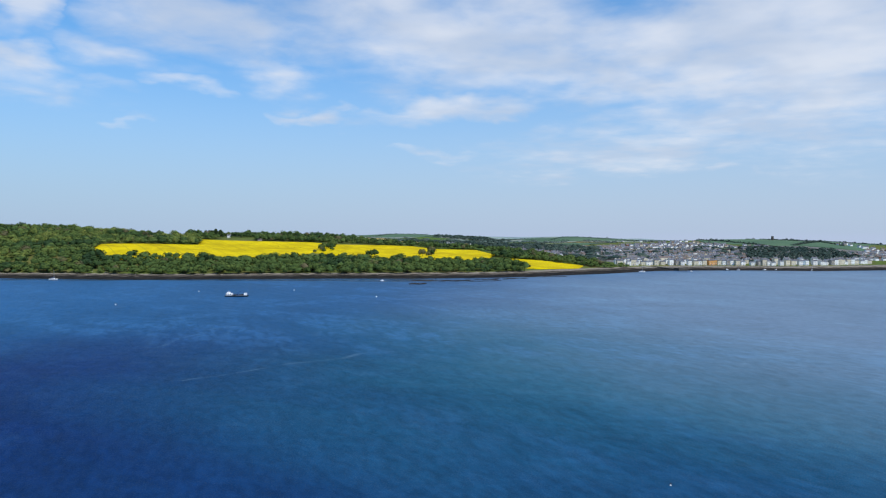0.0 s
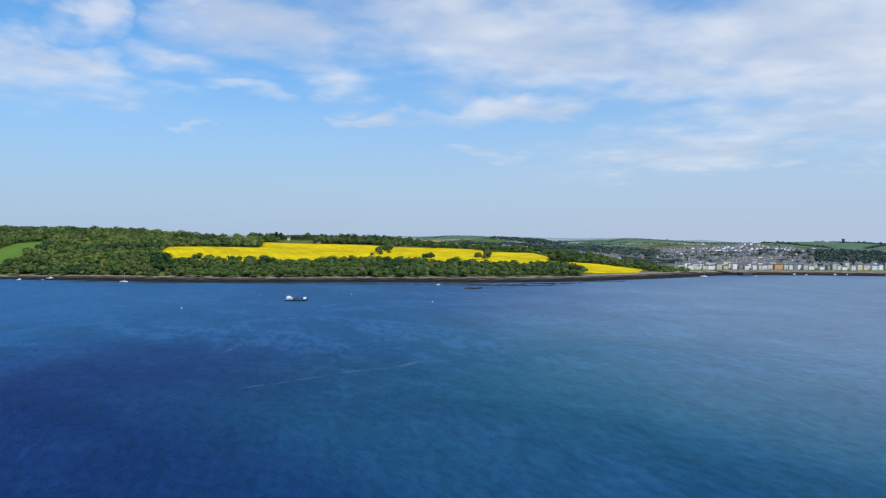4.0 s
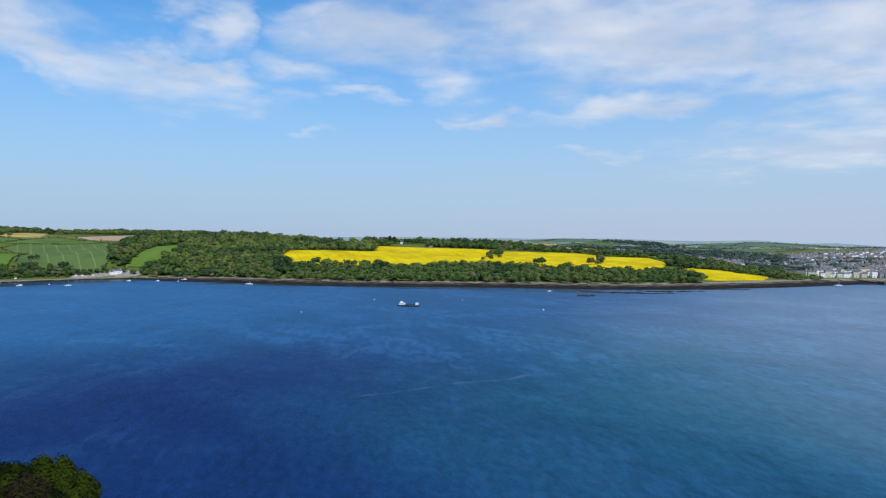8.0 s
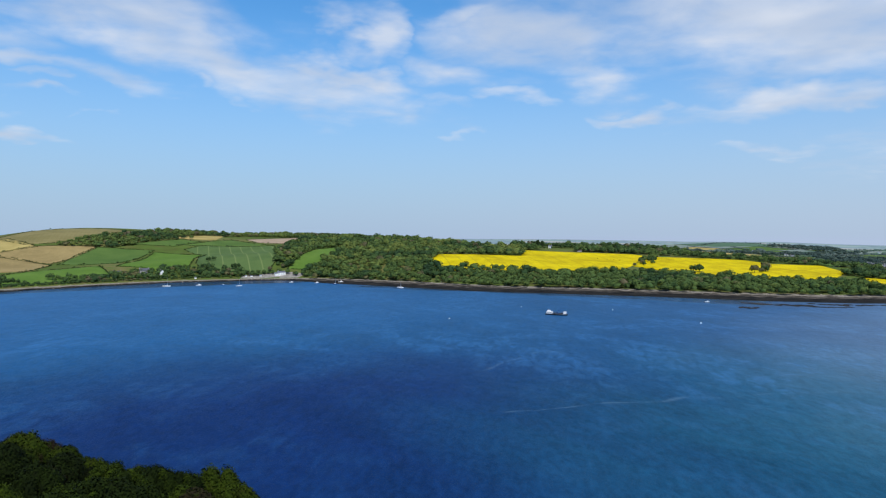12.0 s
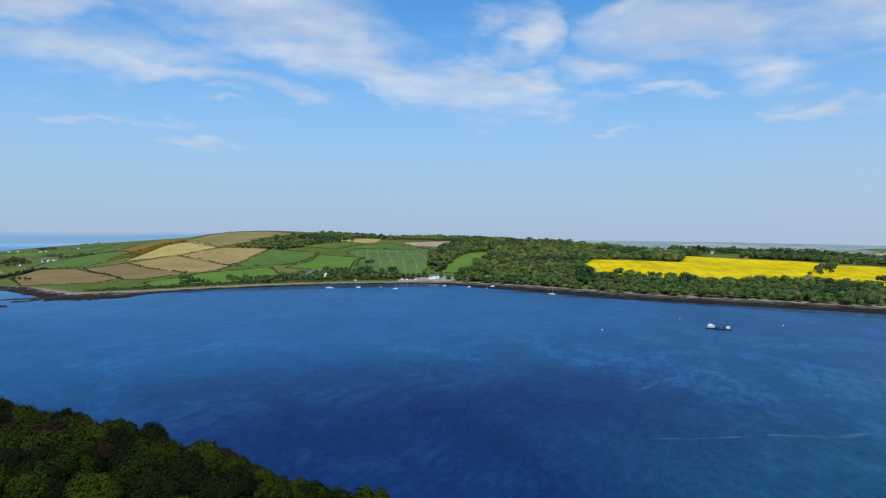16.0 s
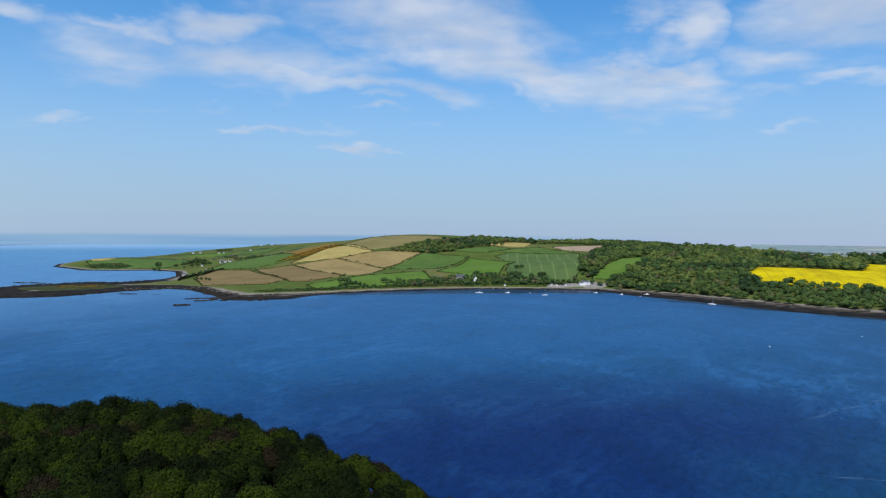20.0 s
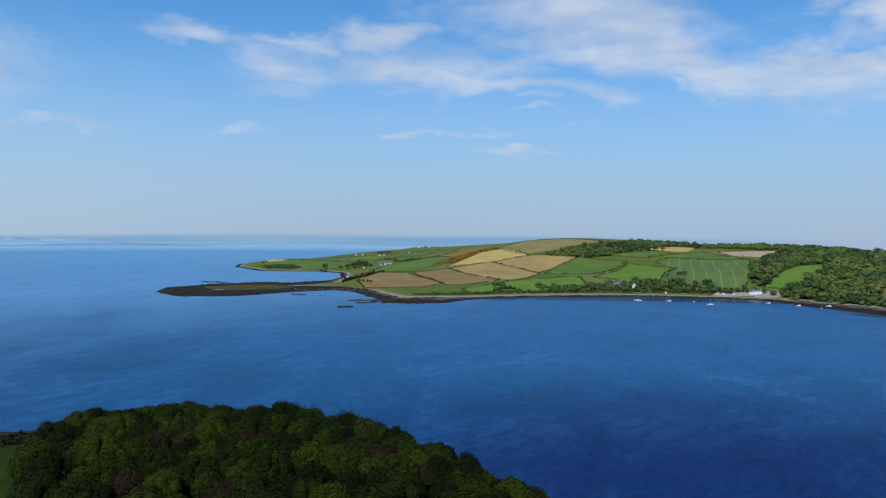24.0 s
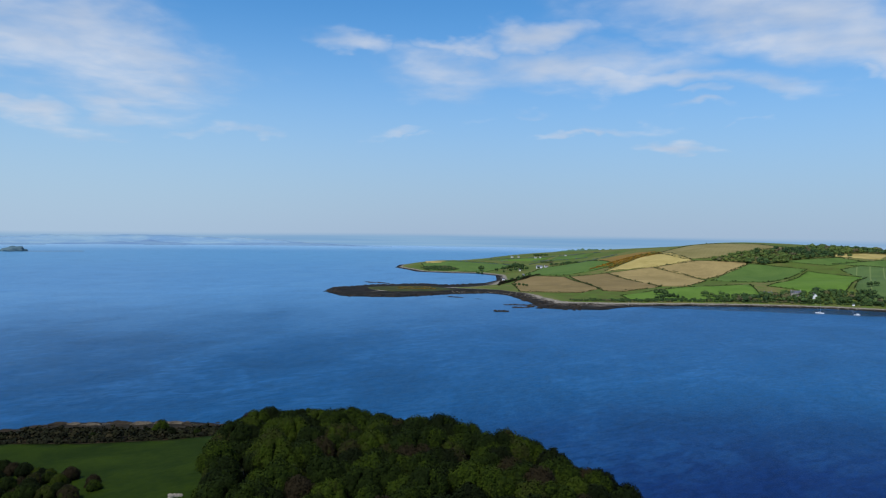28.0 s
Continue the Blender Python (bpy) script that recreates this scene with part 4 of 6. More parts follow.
SHORE_SCRUB = [(-235, 1066), (-165, 1092), (-70, 1144), (20, 1182), (120, 1204), (232, 1203), (232, 1214), (120, 1219), (15, 1197), (-76, 1159), (-171, 1105), (-240, 1076)]
COTTAGE_TREES = [(-60, 1195), (20, 1215), (60, 1240), (140, 1262), (175, 1240), (285, 1222), (330, 1200), (250, 1206), (130, 1212), (30, 1190), (-30, 1165)]
wood("shore_wood", [SHORE_WOOD, [(318, 1188), (345, 1156), (380, 1106), (424, 1050), (440, 1072), (400, 1142), (345, 1200)]], "broadleaved wood in spring leaf along the shore", 12.0, (9, 17), 190, 2.1, 1, tints=(0.0, 0.42), brown=0.03)
wood("hill_wood", [HILL_WOOD], "dense broadleaved wood covering the hillside", 13.0, (10, 18), 180, 2.2, 2, tints=(0.05, 0.62), brown=0.05)
wood("valley_wood", [VALLEY_WOOD, [(312, 1200), (345, 1215), (352, 1216), (425, 1300), (402, 1135), (335, 1180)]], "broadleaved wood beside a narrow pasture", 12.0, (9, 15), 170, 2.2, 3, tints=(0.05, 0.5), brown=0.07)
wood("crest_wood", [CREST_WOOD, RIDGE_WOOD], "dark wood along the hill crest", 11.0, (8, 14), 130, 2.1, 4, tints=(0.1, 0.55), brown=0.12)
wood("east_wood", [EAST_WOOD, [(1136, 780), (1187, 708), (1160, 600), (1122, 500), (1070, 502), (1035, 530), (1044, 590), (1060, 651)]], "dark wood behind the yellow fields", 12.0, (9, 16), 140, 2.2, 5, tints=(0.0, 0.45), brown=0.06)
wood("field_belt", [[(904, 1186), (988, 1102), (1008, 1080), (1040, 1098), (1010, 1150), (940, 1226)], [(824, 1254), (846, 1238), (858, 1246), (845, 1286)], [(850, 1322), (930, 1302), (1010, 1252), (1130, 1122), (1165, 1150), (1040, 1290), (945, 1338), (860, 1358)], [(838, 1262), (862, 1246), (884, 1262), (860, 1296)]], "dark belt of trees behind the yellow field", 10.0, (9, 17), 140, 2.1, 18, clear=False, tints=(0.0, 0.35), brown=0.05)
wood("town_edge_trees", [[(1050, 462), (1120, 455), (1150, 500), (1130, 540), (1080, 525)]], "garden trees at the edge of the town", 10.0, (4, 8), 70, 1.6, 16, clear=True, tints=(0.0, 0.5))
wood("shore_scrub", [SHORE_SCRUB], "dark thorn scrub and bushes above the beach", 5.0, (2.2, 5.0), 60, 1.3, 17, clear=False, tints=(0.0, 0.3))
wood("headland_copses", [[(-470, 1868), (-392, 1852), (-408, 1896), (-480, 1905)], [(-650, 2330), (-592, 2318), (-604, 2360), (-655, 2368)], [(-540, 2010), (-500, 2000), (-505, 2030), (-545, 2035)]], "dark copses among the fields behind the headland", 9.0, (5, 9), 80, 1.8, 20, clear=False, tints=(0.0, 0.3))
wood("headland_scrub", [[(-812, 1772), (-770, 1712), (-700, 1702), (-686, 1740), (-742, 1798)]], "dark thorn scrub on the point of the low headland", 6.0, (3, 6), 60, 1.6, 19, clear=False, tints=(0.0, 0.25))
wood("cottage_trees", [COTTAGE_TREES], "garden trees and bushes around the cottages", 9.0, (6, 12), 120, 1.6, 6, clear=False, tints=(0.0, 0.35))

# ---------------------------------------------------------------- single trees
def tree_parts(rng, tall, rad, leaves, size, lobes, tint, key, under=-0.35, corners=4, lobe=(0.3, 0.56), spread=0.64):
    """Meshes of one tree: a tapered trunk with limbs, and its crown of leaf sprays."""
    bm = bmesh.new()
    add_rod(bm, (0, 0, -0.6), (0.1, 0, tall * 0.45), tall * 0.03, tall * 0.018, 7)
    for k in range(6):
        a = k * 1.05 + rng.uniform(-0.3, 0.3)
        z0 = tall * rng.uniform(0.28, 0.45)
        end = Vector((math.cos(a) * rad * 0.62, math.sin(a) * rad * 0.62, z0 + tall * rng.uniform(0.16, 0.34)))
        add_rod(bm, (0, 0, z0), end, tall * 0.014, tall * 0.005, 5)
    stem = from_bm("trunk", bm, M["bark"], True)
    state = rng.bit_generator.state
    v, f, t, n = crowns(rng, np.zeros((1, 3)), np.array([rad]), np.array([tall]), np.array([tint]), leaves, size, lobes=lobes, low=0.14, ball=0.32, shell=(0.8, 1.12), under=under, even=0.6, toss=0.4, lobe=lobe, spread=spread, patchy=0.07, corners=corners)
    # dense inner foliage behind the outer sprays: the same lobes, a little smaller
    again = np.random.default_rng()
    again.bit_generator.state = state
    lo = again.normal(0, 1, (1, lobes, 3))[0]
    lo /= np.linalg.norm(lo, axis=1, keepdims=True)
    lo[:, 2] = np.abs(lo[:, 2]) * 0.75 - 0.2
    lr = again.uniform(*lobe, (1, lobes))[0]
    ball = bmesh.new()
    bmesh.ops.create_icosphere(ball, subdivisions=1, radius=1.0)
    bv = np.array([q.co for q in ball.verts])
    bf = np.array([[q.index for q in face.verts] for face in ball.faces])
    ball.free()
    ext, mid = np.array([rad, rad, tall * 0.86 * 0.62]), np.array([0, 0, tall * (0.14 + 0.86 * 0.42)])
    cv, cf, cn = [], [], []
    for k in range(lobes):
        c = lo[k] * spread + bv * lr[k] * 0.8 * (1 + 0.03 * rng.normal(0, 1, (len(bv), 1)))
        cf.append(bf + len(bv) * k)
        cv.append(mid + c * ext)
        cn.append(bv * 0.95 + c * 0.3 + (0, 0, 0.1))
    cv, cf, cn = np.concatenate(cv), np.concatenate(cf), np.concatenate(cn)
    cn /= np.linalg.norm(cn, axis=1, keepdims=True)
    faces = [tuple(q) for q in f.tolist()] + [tuple(q) for q in (cf + len(v)).tolist()]
    # darker tint on the inner lobes stands in for shade within the crown
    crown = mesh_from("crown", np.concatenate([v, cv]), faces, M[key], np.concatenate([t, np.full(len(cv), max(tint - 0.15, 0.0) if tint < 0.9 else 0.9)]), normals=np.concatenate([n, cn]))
    return stem, crown


def make_tree(meshes, label, group, at, turn=0.0, scale=1.0, name="tree"):
    ob = new(name)
    part("trunk", meshes[0], ob, "grey-brown trunk with spreading limbs")
    part("crown", meshes[1], ob)
    ob.matrix_basis = Matrix.Translation(at) @ Matrix.Rotation(turn, 4, "Z") @ Matrix.Diagonal((scale, scale, scale, 1))
    return tagged(ob, label, "tree", group)


def near_wood():
    rng = np.random.default_rng(11)
    kinds = []
    for tall, rad, tint, words in ((16.0, 6.2, 0.55, "broad spring-green"), (14.0, 4.8, 0.4, "rounded mid-green"), (14.6, 5.2, 0.70, "fresh yellow-green"), (12.8, 4.5, 0.3, "dark green"),
                                   (13.5, 5.0, 0.95, "brown-leaved budding"), (16.2, 5.6, 0.45, "tall full-crowned green")):
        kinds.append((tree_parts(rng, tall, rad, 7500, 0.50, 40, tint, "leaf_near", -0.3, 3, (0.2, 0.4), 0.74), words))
    outline = [(-222, 292), (-198, 246), (-168, 200), (-138, 158), (-90, 142), (-10, 134), (24, 128), (33, 150), (29, 177), (20, 200), (-2, 227), (-30, 258), (-68, 286), (-112, 302), (-160, 317), (-212, 316)]
    x, y = scatter(rng, outline, 9.0)
    z = terrain(x, y)
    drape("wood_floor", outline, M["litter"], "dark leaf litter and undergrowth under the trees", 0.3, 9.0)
    for a, b, c in zip(x, y, z):
        k = int(rng.choice(6, p=[0.19, 0.18, 0.18, 0.15, 0.15, 0.15]))
        near_edge = max(0.0, min(1.0, (c - 5) / 15))
        s = rng.uniform(0.78, 1.12) * (0.58 + 0.42 * near_edge)
        s *= 1.0 + 0.12 * math.exp(-((a + 70) ** 2 + (b - 240) ** 2) / 1200)
        # lower trees towards the outer corner
        s *= 1 - 0.05 * max(0.0, min(1.0, (a + 50) / 30)) - 0.22 * max(0.0, min(1.0, (a + 4) / 8)) * max(0.0, min(1.0, (b - 166) / 6))
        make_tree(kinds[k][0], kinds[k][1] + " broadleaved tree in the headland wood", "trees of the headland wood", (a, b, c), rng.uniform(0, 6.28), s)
    # bright young trees on the outer corner of the wood
    for k, a, b, s in ((2, 27.5, 171, 1.06), (2, 30.5, 161, 0.95), (0, 20, 186, 0.66), (2, 21, 177, 0.74)):
        make_tree(kinds[k][0], "fresh yellow-green broadleaved tree at the corner of the headland wood", "trees of the headland wood", (a, b, height(a, b)), a, s)
    # bushes and small trees beside the near pasture
    for i in range(46):
        a, b = -285 + rng.random() * 92, 158 + rng.random() * 28
        if b > 190 - abs(a + 240) * 0.28:
            continue
        make_tree(kinds[(4, 3, 4, 1, 3)[i % 5]][0], "dark green and brown bush beside the near pasture", "bushes beside the near pasture", (a, b, height(a, b) - 2.4), i * 1.7, 0.5 + 0.06 * (i % 5), "bush")
    for i in range(16):
        a, b = -236 + 2.6 * i + 3 * math.sin(i * 2.3), 178 + 9 * math.sin(i * 1.1) - 0.35 * i
        make_tree(kinds[(4, 4, 3)[i % 3]][0], "dark brown thorn bush beside the near pasture", "bushes beside the near pasture", (a, b, height(a, b) - 2.6), i * 2.9, 0.42 + 0.07 * (i % 4), "bush")
    # dark bank of scrub and rock between the pasture and the water
    edge = [(-470, 150), (-400, 172), (-345, 196), (-300, 215), (-263, 227), (-231, 244), (-213, 264)]
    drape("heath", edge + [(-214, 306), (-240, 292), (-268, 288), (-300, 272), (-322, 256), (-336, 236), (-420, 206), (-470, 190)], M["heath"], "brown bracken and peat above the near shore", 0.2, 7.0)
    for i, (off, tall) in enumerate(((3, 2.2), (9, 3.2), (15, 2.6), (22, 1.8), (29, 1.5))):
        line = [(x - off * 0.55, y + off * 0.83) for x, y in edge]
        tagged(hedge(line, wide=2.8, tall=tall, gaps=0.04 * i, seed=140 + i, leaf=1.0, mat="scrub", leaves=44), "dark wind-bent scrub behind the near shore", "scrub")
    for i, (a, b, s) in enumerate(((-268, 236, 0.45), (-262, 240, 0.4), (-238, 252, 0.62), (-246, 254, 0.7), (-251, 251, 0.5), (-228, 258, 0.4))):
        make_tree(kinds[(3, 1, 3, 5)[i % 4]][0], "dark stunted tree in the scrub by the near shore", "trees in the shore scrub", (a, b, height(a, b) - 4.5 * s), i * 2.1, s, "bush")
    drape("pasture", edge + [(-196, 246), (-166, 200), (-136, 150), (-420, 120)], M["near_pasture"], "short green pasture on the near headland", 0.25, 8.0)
    return kinds


near_wood()


def field_trees():
    rng = np.random.default_rng(21)
    kinds = [tree_parts(rng, 12.0, 5.4, 420, 1.2, 8, t, "leaf") for t in (0.25, 0.5, 0.95)]
    spots = [(905, 985, 1, 1.0), (917, 990, 1, 1.2), (930, 996, 0, 1.0), (948, 1004, 1, 1.3), (960, 1011, 1, 1.35), (972, 1016, 0, .95), (893, 968, 2, .8), (886, 955, 0, .7),
             (1015, 806, 2, 1.6), (1006, 800, 0, 1.1), (978, 798, 2, 1.3), (988, 792, 2, .9), (905, 846, 0, 1.35), (898, 852, 0, 1.2), (938, 580, 0, .9), (946, 590, 0, .8), (956, 572, 0, .6), (962, 566, 0, .5),
             (905, 1262, 0, .5), (932, 1262, 0, .6), (945, 1270, 0, .8), (960, 1240, 0, .7), (985, 1225, 0, .9), (970, 1250, 0, .8), (995, 1240, 0, .9), (884, 1300, 0, 1.1), (892, 1310, 1, 1.1), (902, 1304, 0, 1.0), (914, 1308, 0, 1.1), (926, 1300, 1, 1.0), (936, 1290, 0, 1.1), (942, 1280, 0, .9), (948, 1262, 0, .8), (893, 1272, 0, .5), (858, 1250, 1, .8), (848, 1262, 0, .9), (950, 1300, 0, 1.0), (975, 1290, 0, 1.0), (900, 1296, 0, 1.1), (868, 1276, 0, .9), (955, 1260, 0, .8), (980, 1030, 0, .9), (990, 1045, 1, .8), (900, 972, 0, .9), (912, 962, 1, .8), (866, 958, 2, .6), (925, 980, 0, 1.0), (940, 988, 0, 1.0), (1010, 1225, 0, .9), (1035, 1200, 0, .8), (1080, 1160, 0, 1.0)]
    for x, y, k, s in spots:
        make_tree(kinds[k], ("dark green", "light green", "brown-budded")[k] + " tree standing at the edge of the yellow field", "trees round the yellow fields", (x, y, height(x, y)), x * 0.7, s, "field_tree")
    for x, y, s in ((-555, 1753, 1.2), (-544, 1773, 1.5), (-547, 1800, 1.5), (-560, 1735, 1.1), (-617, 1728, 1.3), (-624, 1738, 1.1), (-571, 1712, .9), (-537, 1786, 1.3), (-550, 1764, 1.3), (-530, 1800, 1.2), (-442, 1392, .6), (-446, 1439, .6), (-444, 1482, .7), (-436, 1543, .7), (-440, 1512, .6), (-438, 1412, .6), (-432, 1460, .6), (-428, 1430, .6), (-122, 1177, .9), (-108, 1170, 1.0), (-115, 1180, .9), (153, 1218, .9), (186, 1242, 1.1), (-599, 1650, .8), (-590, 1655, .7), (-530, 1700, .9), (-520, 1712, 1.0), (-508, 1722, 1.1), (-497, 1730, .9), (-545, 1690, .6), (-470, 1745, .7), (-380, 1275, .6), (-370, 1268, .6), (-392, 1290, .5), (-362, 1262, .5),
                    (-103, 1151, .8), (-96, 1152, .9), (-110, 1143, .75), (-88, 1156, .7), (-80, 1158, .5), (-117, 1136, .6), (120, 1252, .7), (175, 1245, 1.0), (182, 1238, .9), (168, 1236, .9), (225, 1240, 1.0), (232, 1244, .8), (208, 1236, .9), (190, 1290, .8), (200, 1296, .7)):
        make_tree(kinds[0], "dark green hedgerow tree by the fields", "hedgerow trees", (x, y, height(x, y)), x * 0.9, s, "hedgerow_tree")
    return kinds


field_trees()

# gorse on the hill flank and on the reef
for i, line in enumerate(([(-297, 1602), (-251, 1678), (-186, 1751)], [(-280, 1600), (-230, 1680), (-172, 1725)], [(-268, 1585), (-215, 1680), (-165, 1705)], [(-310, 1590), (-275, 1660), (-215, 1740)])):
    tagged(hedge(line, wide=3.2, tall=2.0, gaps=-0.1, seed=60 + i, mat="gorse", leaf=1.5), "orange-brown gorse in bloom on the hill flank", "gorse")
for i, line in enumerate(([(-560, 1130), (-500, 1160)], [(-575, 1150), (-520, 1185)])):
    tagged(hedge(line, wide=3.0, tall=1.0, gaps=-0.2, seed=70 + i, mat="gorse", leaf=1.2), "low orange gorse on the weedy reef", "gorse")

for i, line in enumerate(([(-425, 1290), (-446, 1370), (-447, 1450), (-438, 1545)], [(-432, 1330), (-438, 1400), (-436, 1470)], [(-428, 1440), (-430, 1520), (-420, 1570)])):
    tagged(hedge(line, wide=2.6, tall=3.2, gaps=-0.05, seed=180 + i, mat="scrub", leaf=1.4), "dark thorn scrub along the cove", "scrub")
drape("gorse_heath", [(-300, 1600), (-335, 1700), (-340, 1850), (-310, 1990), (-250, 1950), (-215, 1820), (-186, 1760), (-240, 1680), (-268, 1600)], M["gorse_heath"], "rough heath with flowering gorse on the hill flank", 0.35, 10.0)
tagged(hedge([(853, 1101), (876, 1056), (895, 1014)], wide=0.5, tall=1.1, gaps=-0.6, seed=171), "low dark hedge across the yellow field", "hedge")
# two clipped cypresses beside the country house
bm = bmesh.new()
add_rod(bm, (0, 0, -0.5), (0, 0, 3), 0.3, 0.25, 6)
cyp_trunk = from_bm("trunk", bm, M["bark"])
cyp_rng = np.random.default_rng(77)
v, f, t, n = crowns(cyp_rng, np.zeros((1, 3)), np.array([3.4]), np.array([17.0]), np.array([0.05]), 800, 1.3, lobes=9, low=0.05)
cyp_crown = mesh_from("crown", v, f, M["hedge"], t, normals=n)
for x, y, s in ((872, 1266, 1.2), (880, 1262, 1.1), (865, 1270, 1.0)):
    make_tree((cyp_trunk, cyp_crown), "tall dark cypress beside the country house", "cypresses by the country house", (x, y, height(x, y)), x, s, "cypress")
# wooded farmland fading into the distance
FAR_COUNTRY = [(1150, 1500), (1500, 1350), (1650, 1150), (1900, 1000), (2300, 700), (2900, 600), (2950, 1500), (2700, 2500), (1900, 2900), (1200, 2700), (800, 2150)]
drape("farmland", FAR_COUNTRY, M["far_green"], "distant farmland paled by haze in its colour", 0.35, 60.0)
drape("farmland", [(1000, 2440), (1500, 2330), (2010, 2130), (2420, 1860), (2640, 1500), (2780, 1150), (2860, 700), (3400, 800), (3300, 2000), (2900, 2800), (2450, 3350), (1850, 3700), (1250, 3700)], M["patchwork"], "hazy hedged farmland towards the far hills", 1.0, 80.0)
belt_rng = random.Random(14)
FAR_BELTS = []
while len(FAR_BELTS) < 60:
    x, y = belt_rng.uniform(1150, 2900), belt_rng.uniform(650, 2700)
    if y < 2350 - 0.75 * x or math.hypot(x, y) > 3000 or any(math.hypot(x - a, y - b) < 260 for a, b in ((2316, 1180), (2050, 1760))):
        continue
    turn, long, wide = belt_rng.uniform(0, 3.14), belt_rng.uniform(25, 75), belt_rng.uniform(7, 14)
    FAR_BELTS.append([(x + p * long * math.cos(turn) - q * wide * math.sin(turn), y + p * long * math.sin(turn) + q * wide * math.cos(turn)) for p, q in ((-1, -1), (1, -0.6), (0.9, 1), (-0.8, 0.8))])
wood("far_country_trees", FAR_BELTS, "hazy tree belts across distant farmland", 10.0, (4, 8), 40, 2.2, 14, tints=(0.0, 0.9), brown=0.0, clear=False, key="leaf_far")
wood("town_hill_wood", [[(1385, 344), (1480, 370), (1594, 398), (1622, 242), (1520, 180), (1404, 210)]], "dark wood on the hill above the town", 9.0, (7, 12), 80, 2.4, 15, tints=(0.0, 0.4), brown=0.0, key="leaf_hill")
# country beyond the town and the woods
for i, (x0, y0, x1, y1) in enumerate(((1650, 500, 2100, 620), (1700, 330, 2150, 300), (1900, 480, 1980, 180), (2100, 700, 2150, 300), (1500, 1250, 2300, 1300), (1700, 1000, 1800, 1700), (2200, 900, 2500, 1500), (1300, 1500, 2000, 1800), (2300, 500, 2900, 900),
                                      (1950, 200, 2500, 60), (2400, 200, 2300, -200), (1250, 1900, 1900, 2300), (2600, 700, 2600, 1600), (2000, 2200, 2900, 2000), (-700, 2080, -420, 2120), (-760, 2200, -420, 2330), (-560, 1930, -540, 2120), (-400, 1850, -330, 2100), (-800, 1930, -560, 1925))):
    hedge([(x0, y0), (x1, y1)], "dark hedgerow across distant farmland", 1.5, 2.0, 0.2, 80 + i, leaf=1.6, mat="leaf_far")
FAR_PATCHES = [((1780, 520), (2040, 590), (2060, 470), (1840, 450), "hill_green"), ((1700, 340), (1860, 330), (1840, 200), (1680, 190), "hill_green"), ((1900, 330), (2120, 310), (2150, 120), (1960, 190), "hill_green"), ((1550, 1280), (1900, 1290), (1850, 1600), (1560, 1560), "pasture"),
               ((2220, 920), (2500, 900), (2560, 1250), (2300, 1330), "pasture"), ((1350, 1540), (1690, 1660), (1600, 1850), (1300, 1780), "straw"), ((2320, 520), (2800, 800), (2700, 960), (2300, 800), "pasture"), ((-690, 2090), (-560, 2110), (-560, 2260), (-720, 2200), "bright"),
               ((-540, 2125), (-430, 2130), (-430, 2310), (-545, 2260), "pasture"), ((2650, 1000), (3100, 1100), (3050, 1500), (2660, 1500), "straw")]
OPEN_HILLS = [(2316, 1180, 290), (2050, 1760, 240)]
for k in range(26):
    x, y = 1290 + 172 * (k % 6) + 31 * (k // 6), 900 + 208 * (k // 6) + 47 * (k % 3)
    w, h = 70 + 11 * (k % 4), 74 + 9 * (k % 3)
    if any(math.hypot(x - a, y - b) < r for a, b, r in OPEN_HILLS):
        continue
    FAR_PATCHES.append(((x - w, y - h), (x + w, y - h * 0.8), (x + w * 0.9, y + h), (x - w * 0.95, y + h * 0.85), ("pasture", "hill_green", "striped", "hill_green", "dull", "bright", "straw")[k % 7]))
    hedge([(x - w - 3, y - h - 3), (x + w + 3, y - h * 0.8 - 3), (x + w * 0.9 + 3, y + h + 3)], "dark hedgerow across distant farmland", 1.5, 2.0, 0.15, 210 + k, leaf=1.6, leaves=9, mat="leaf_far")
for i, (a, b, r) in enumerate(OPEN_HILLS):
    drape("hill_pasture", [(a + r * math.cos(k * 0.5236) * (0.9 + 0.12 * math.sin(k * 2.1)), b + r * math.sin(k * 0.5236) * 0.8) for k in range(12)], M["hill_green"], "open green hill beyond the town", 0.9, 40.0)
    hedge([(a - r * 0.8, b - 30), (a - 20, b + 25), (a + r * 0.5, b - r * 0.5)], "dark hedgerow over an open green hill", 1.6, 2.2, 0.1, 260 + i, leaf=1.8, mat="leaf_hill")
for a, b, c, d, key in FAR_PATCHES:
    drape("pasture", [a, b, c, d], M[key], "distant hedged farmland", 0.5, 40.0)
wood("far_trees", [[(1330, 620), (1500, 700), (1560, 900), (1400, 1000), (1320, 900)], [(1980, 1300), (2200, 1500), (2000, 1600)], [(1420, 1150), (1900, 1190), (1880, 1240), (1420, 1230)],
                   [(1180, 1350), (1500, 1380), (1480, 1450), (1180, 1420)], [(1000, 1480), (1200, 1500), (1100, 1600)]],
     "dark clumps of trees in distant farmland", 13.0, (8, 13), 60, 2.6, 31, tints=(0.0, 0.6), clear=False, key="leaf_hill")
wood("town_trees", [[(1230, 520), (1420, 470), (1560, 330), (1620, 380), (1500, 620), (1300, 700), (1180, 600)], [(1300, 340), (1420, 240), (1560, 150), (1640, 230), (1480, 400), (1360, 440)]], "garden trees between the town houses", 21.0, (5, 9), 70, 1.7, 33, tints=(0.0, 0.4), clear=False, key="leaf_hill")


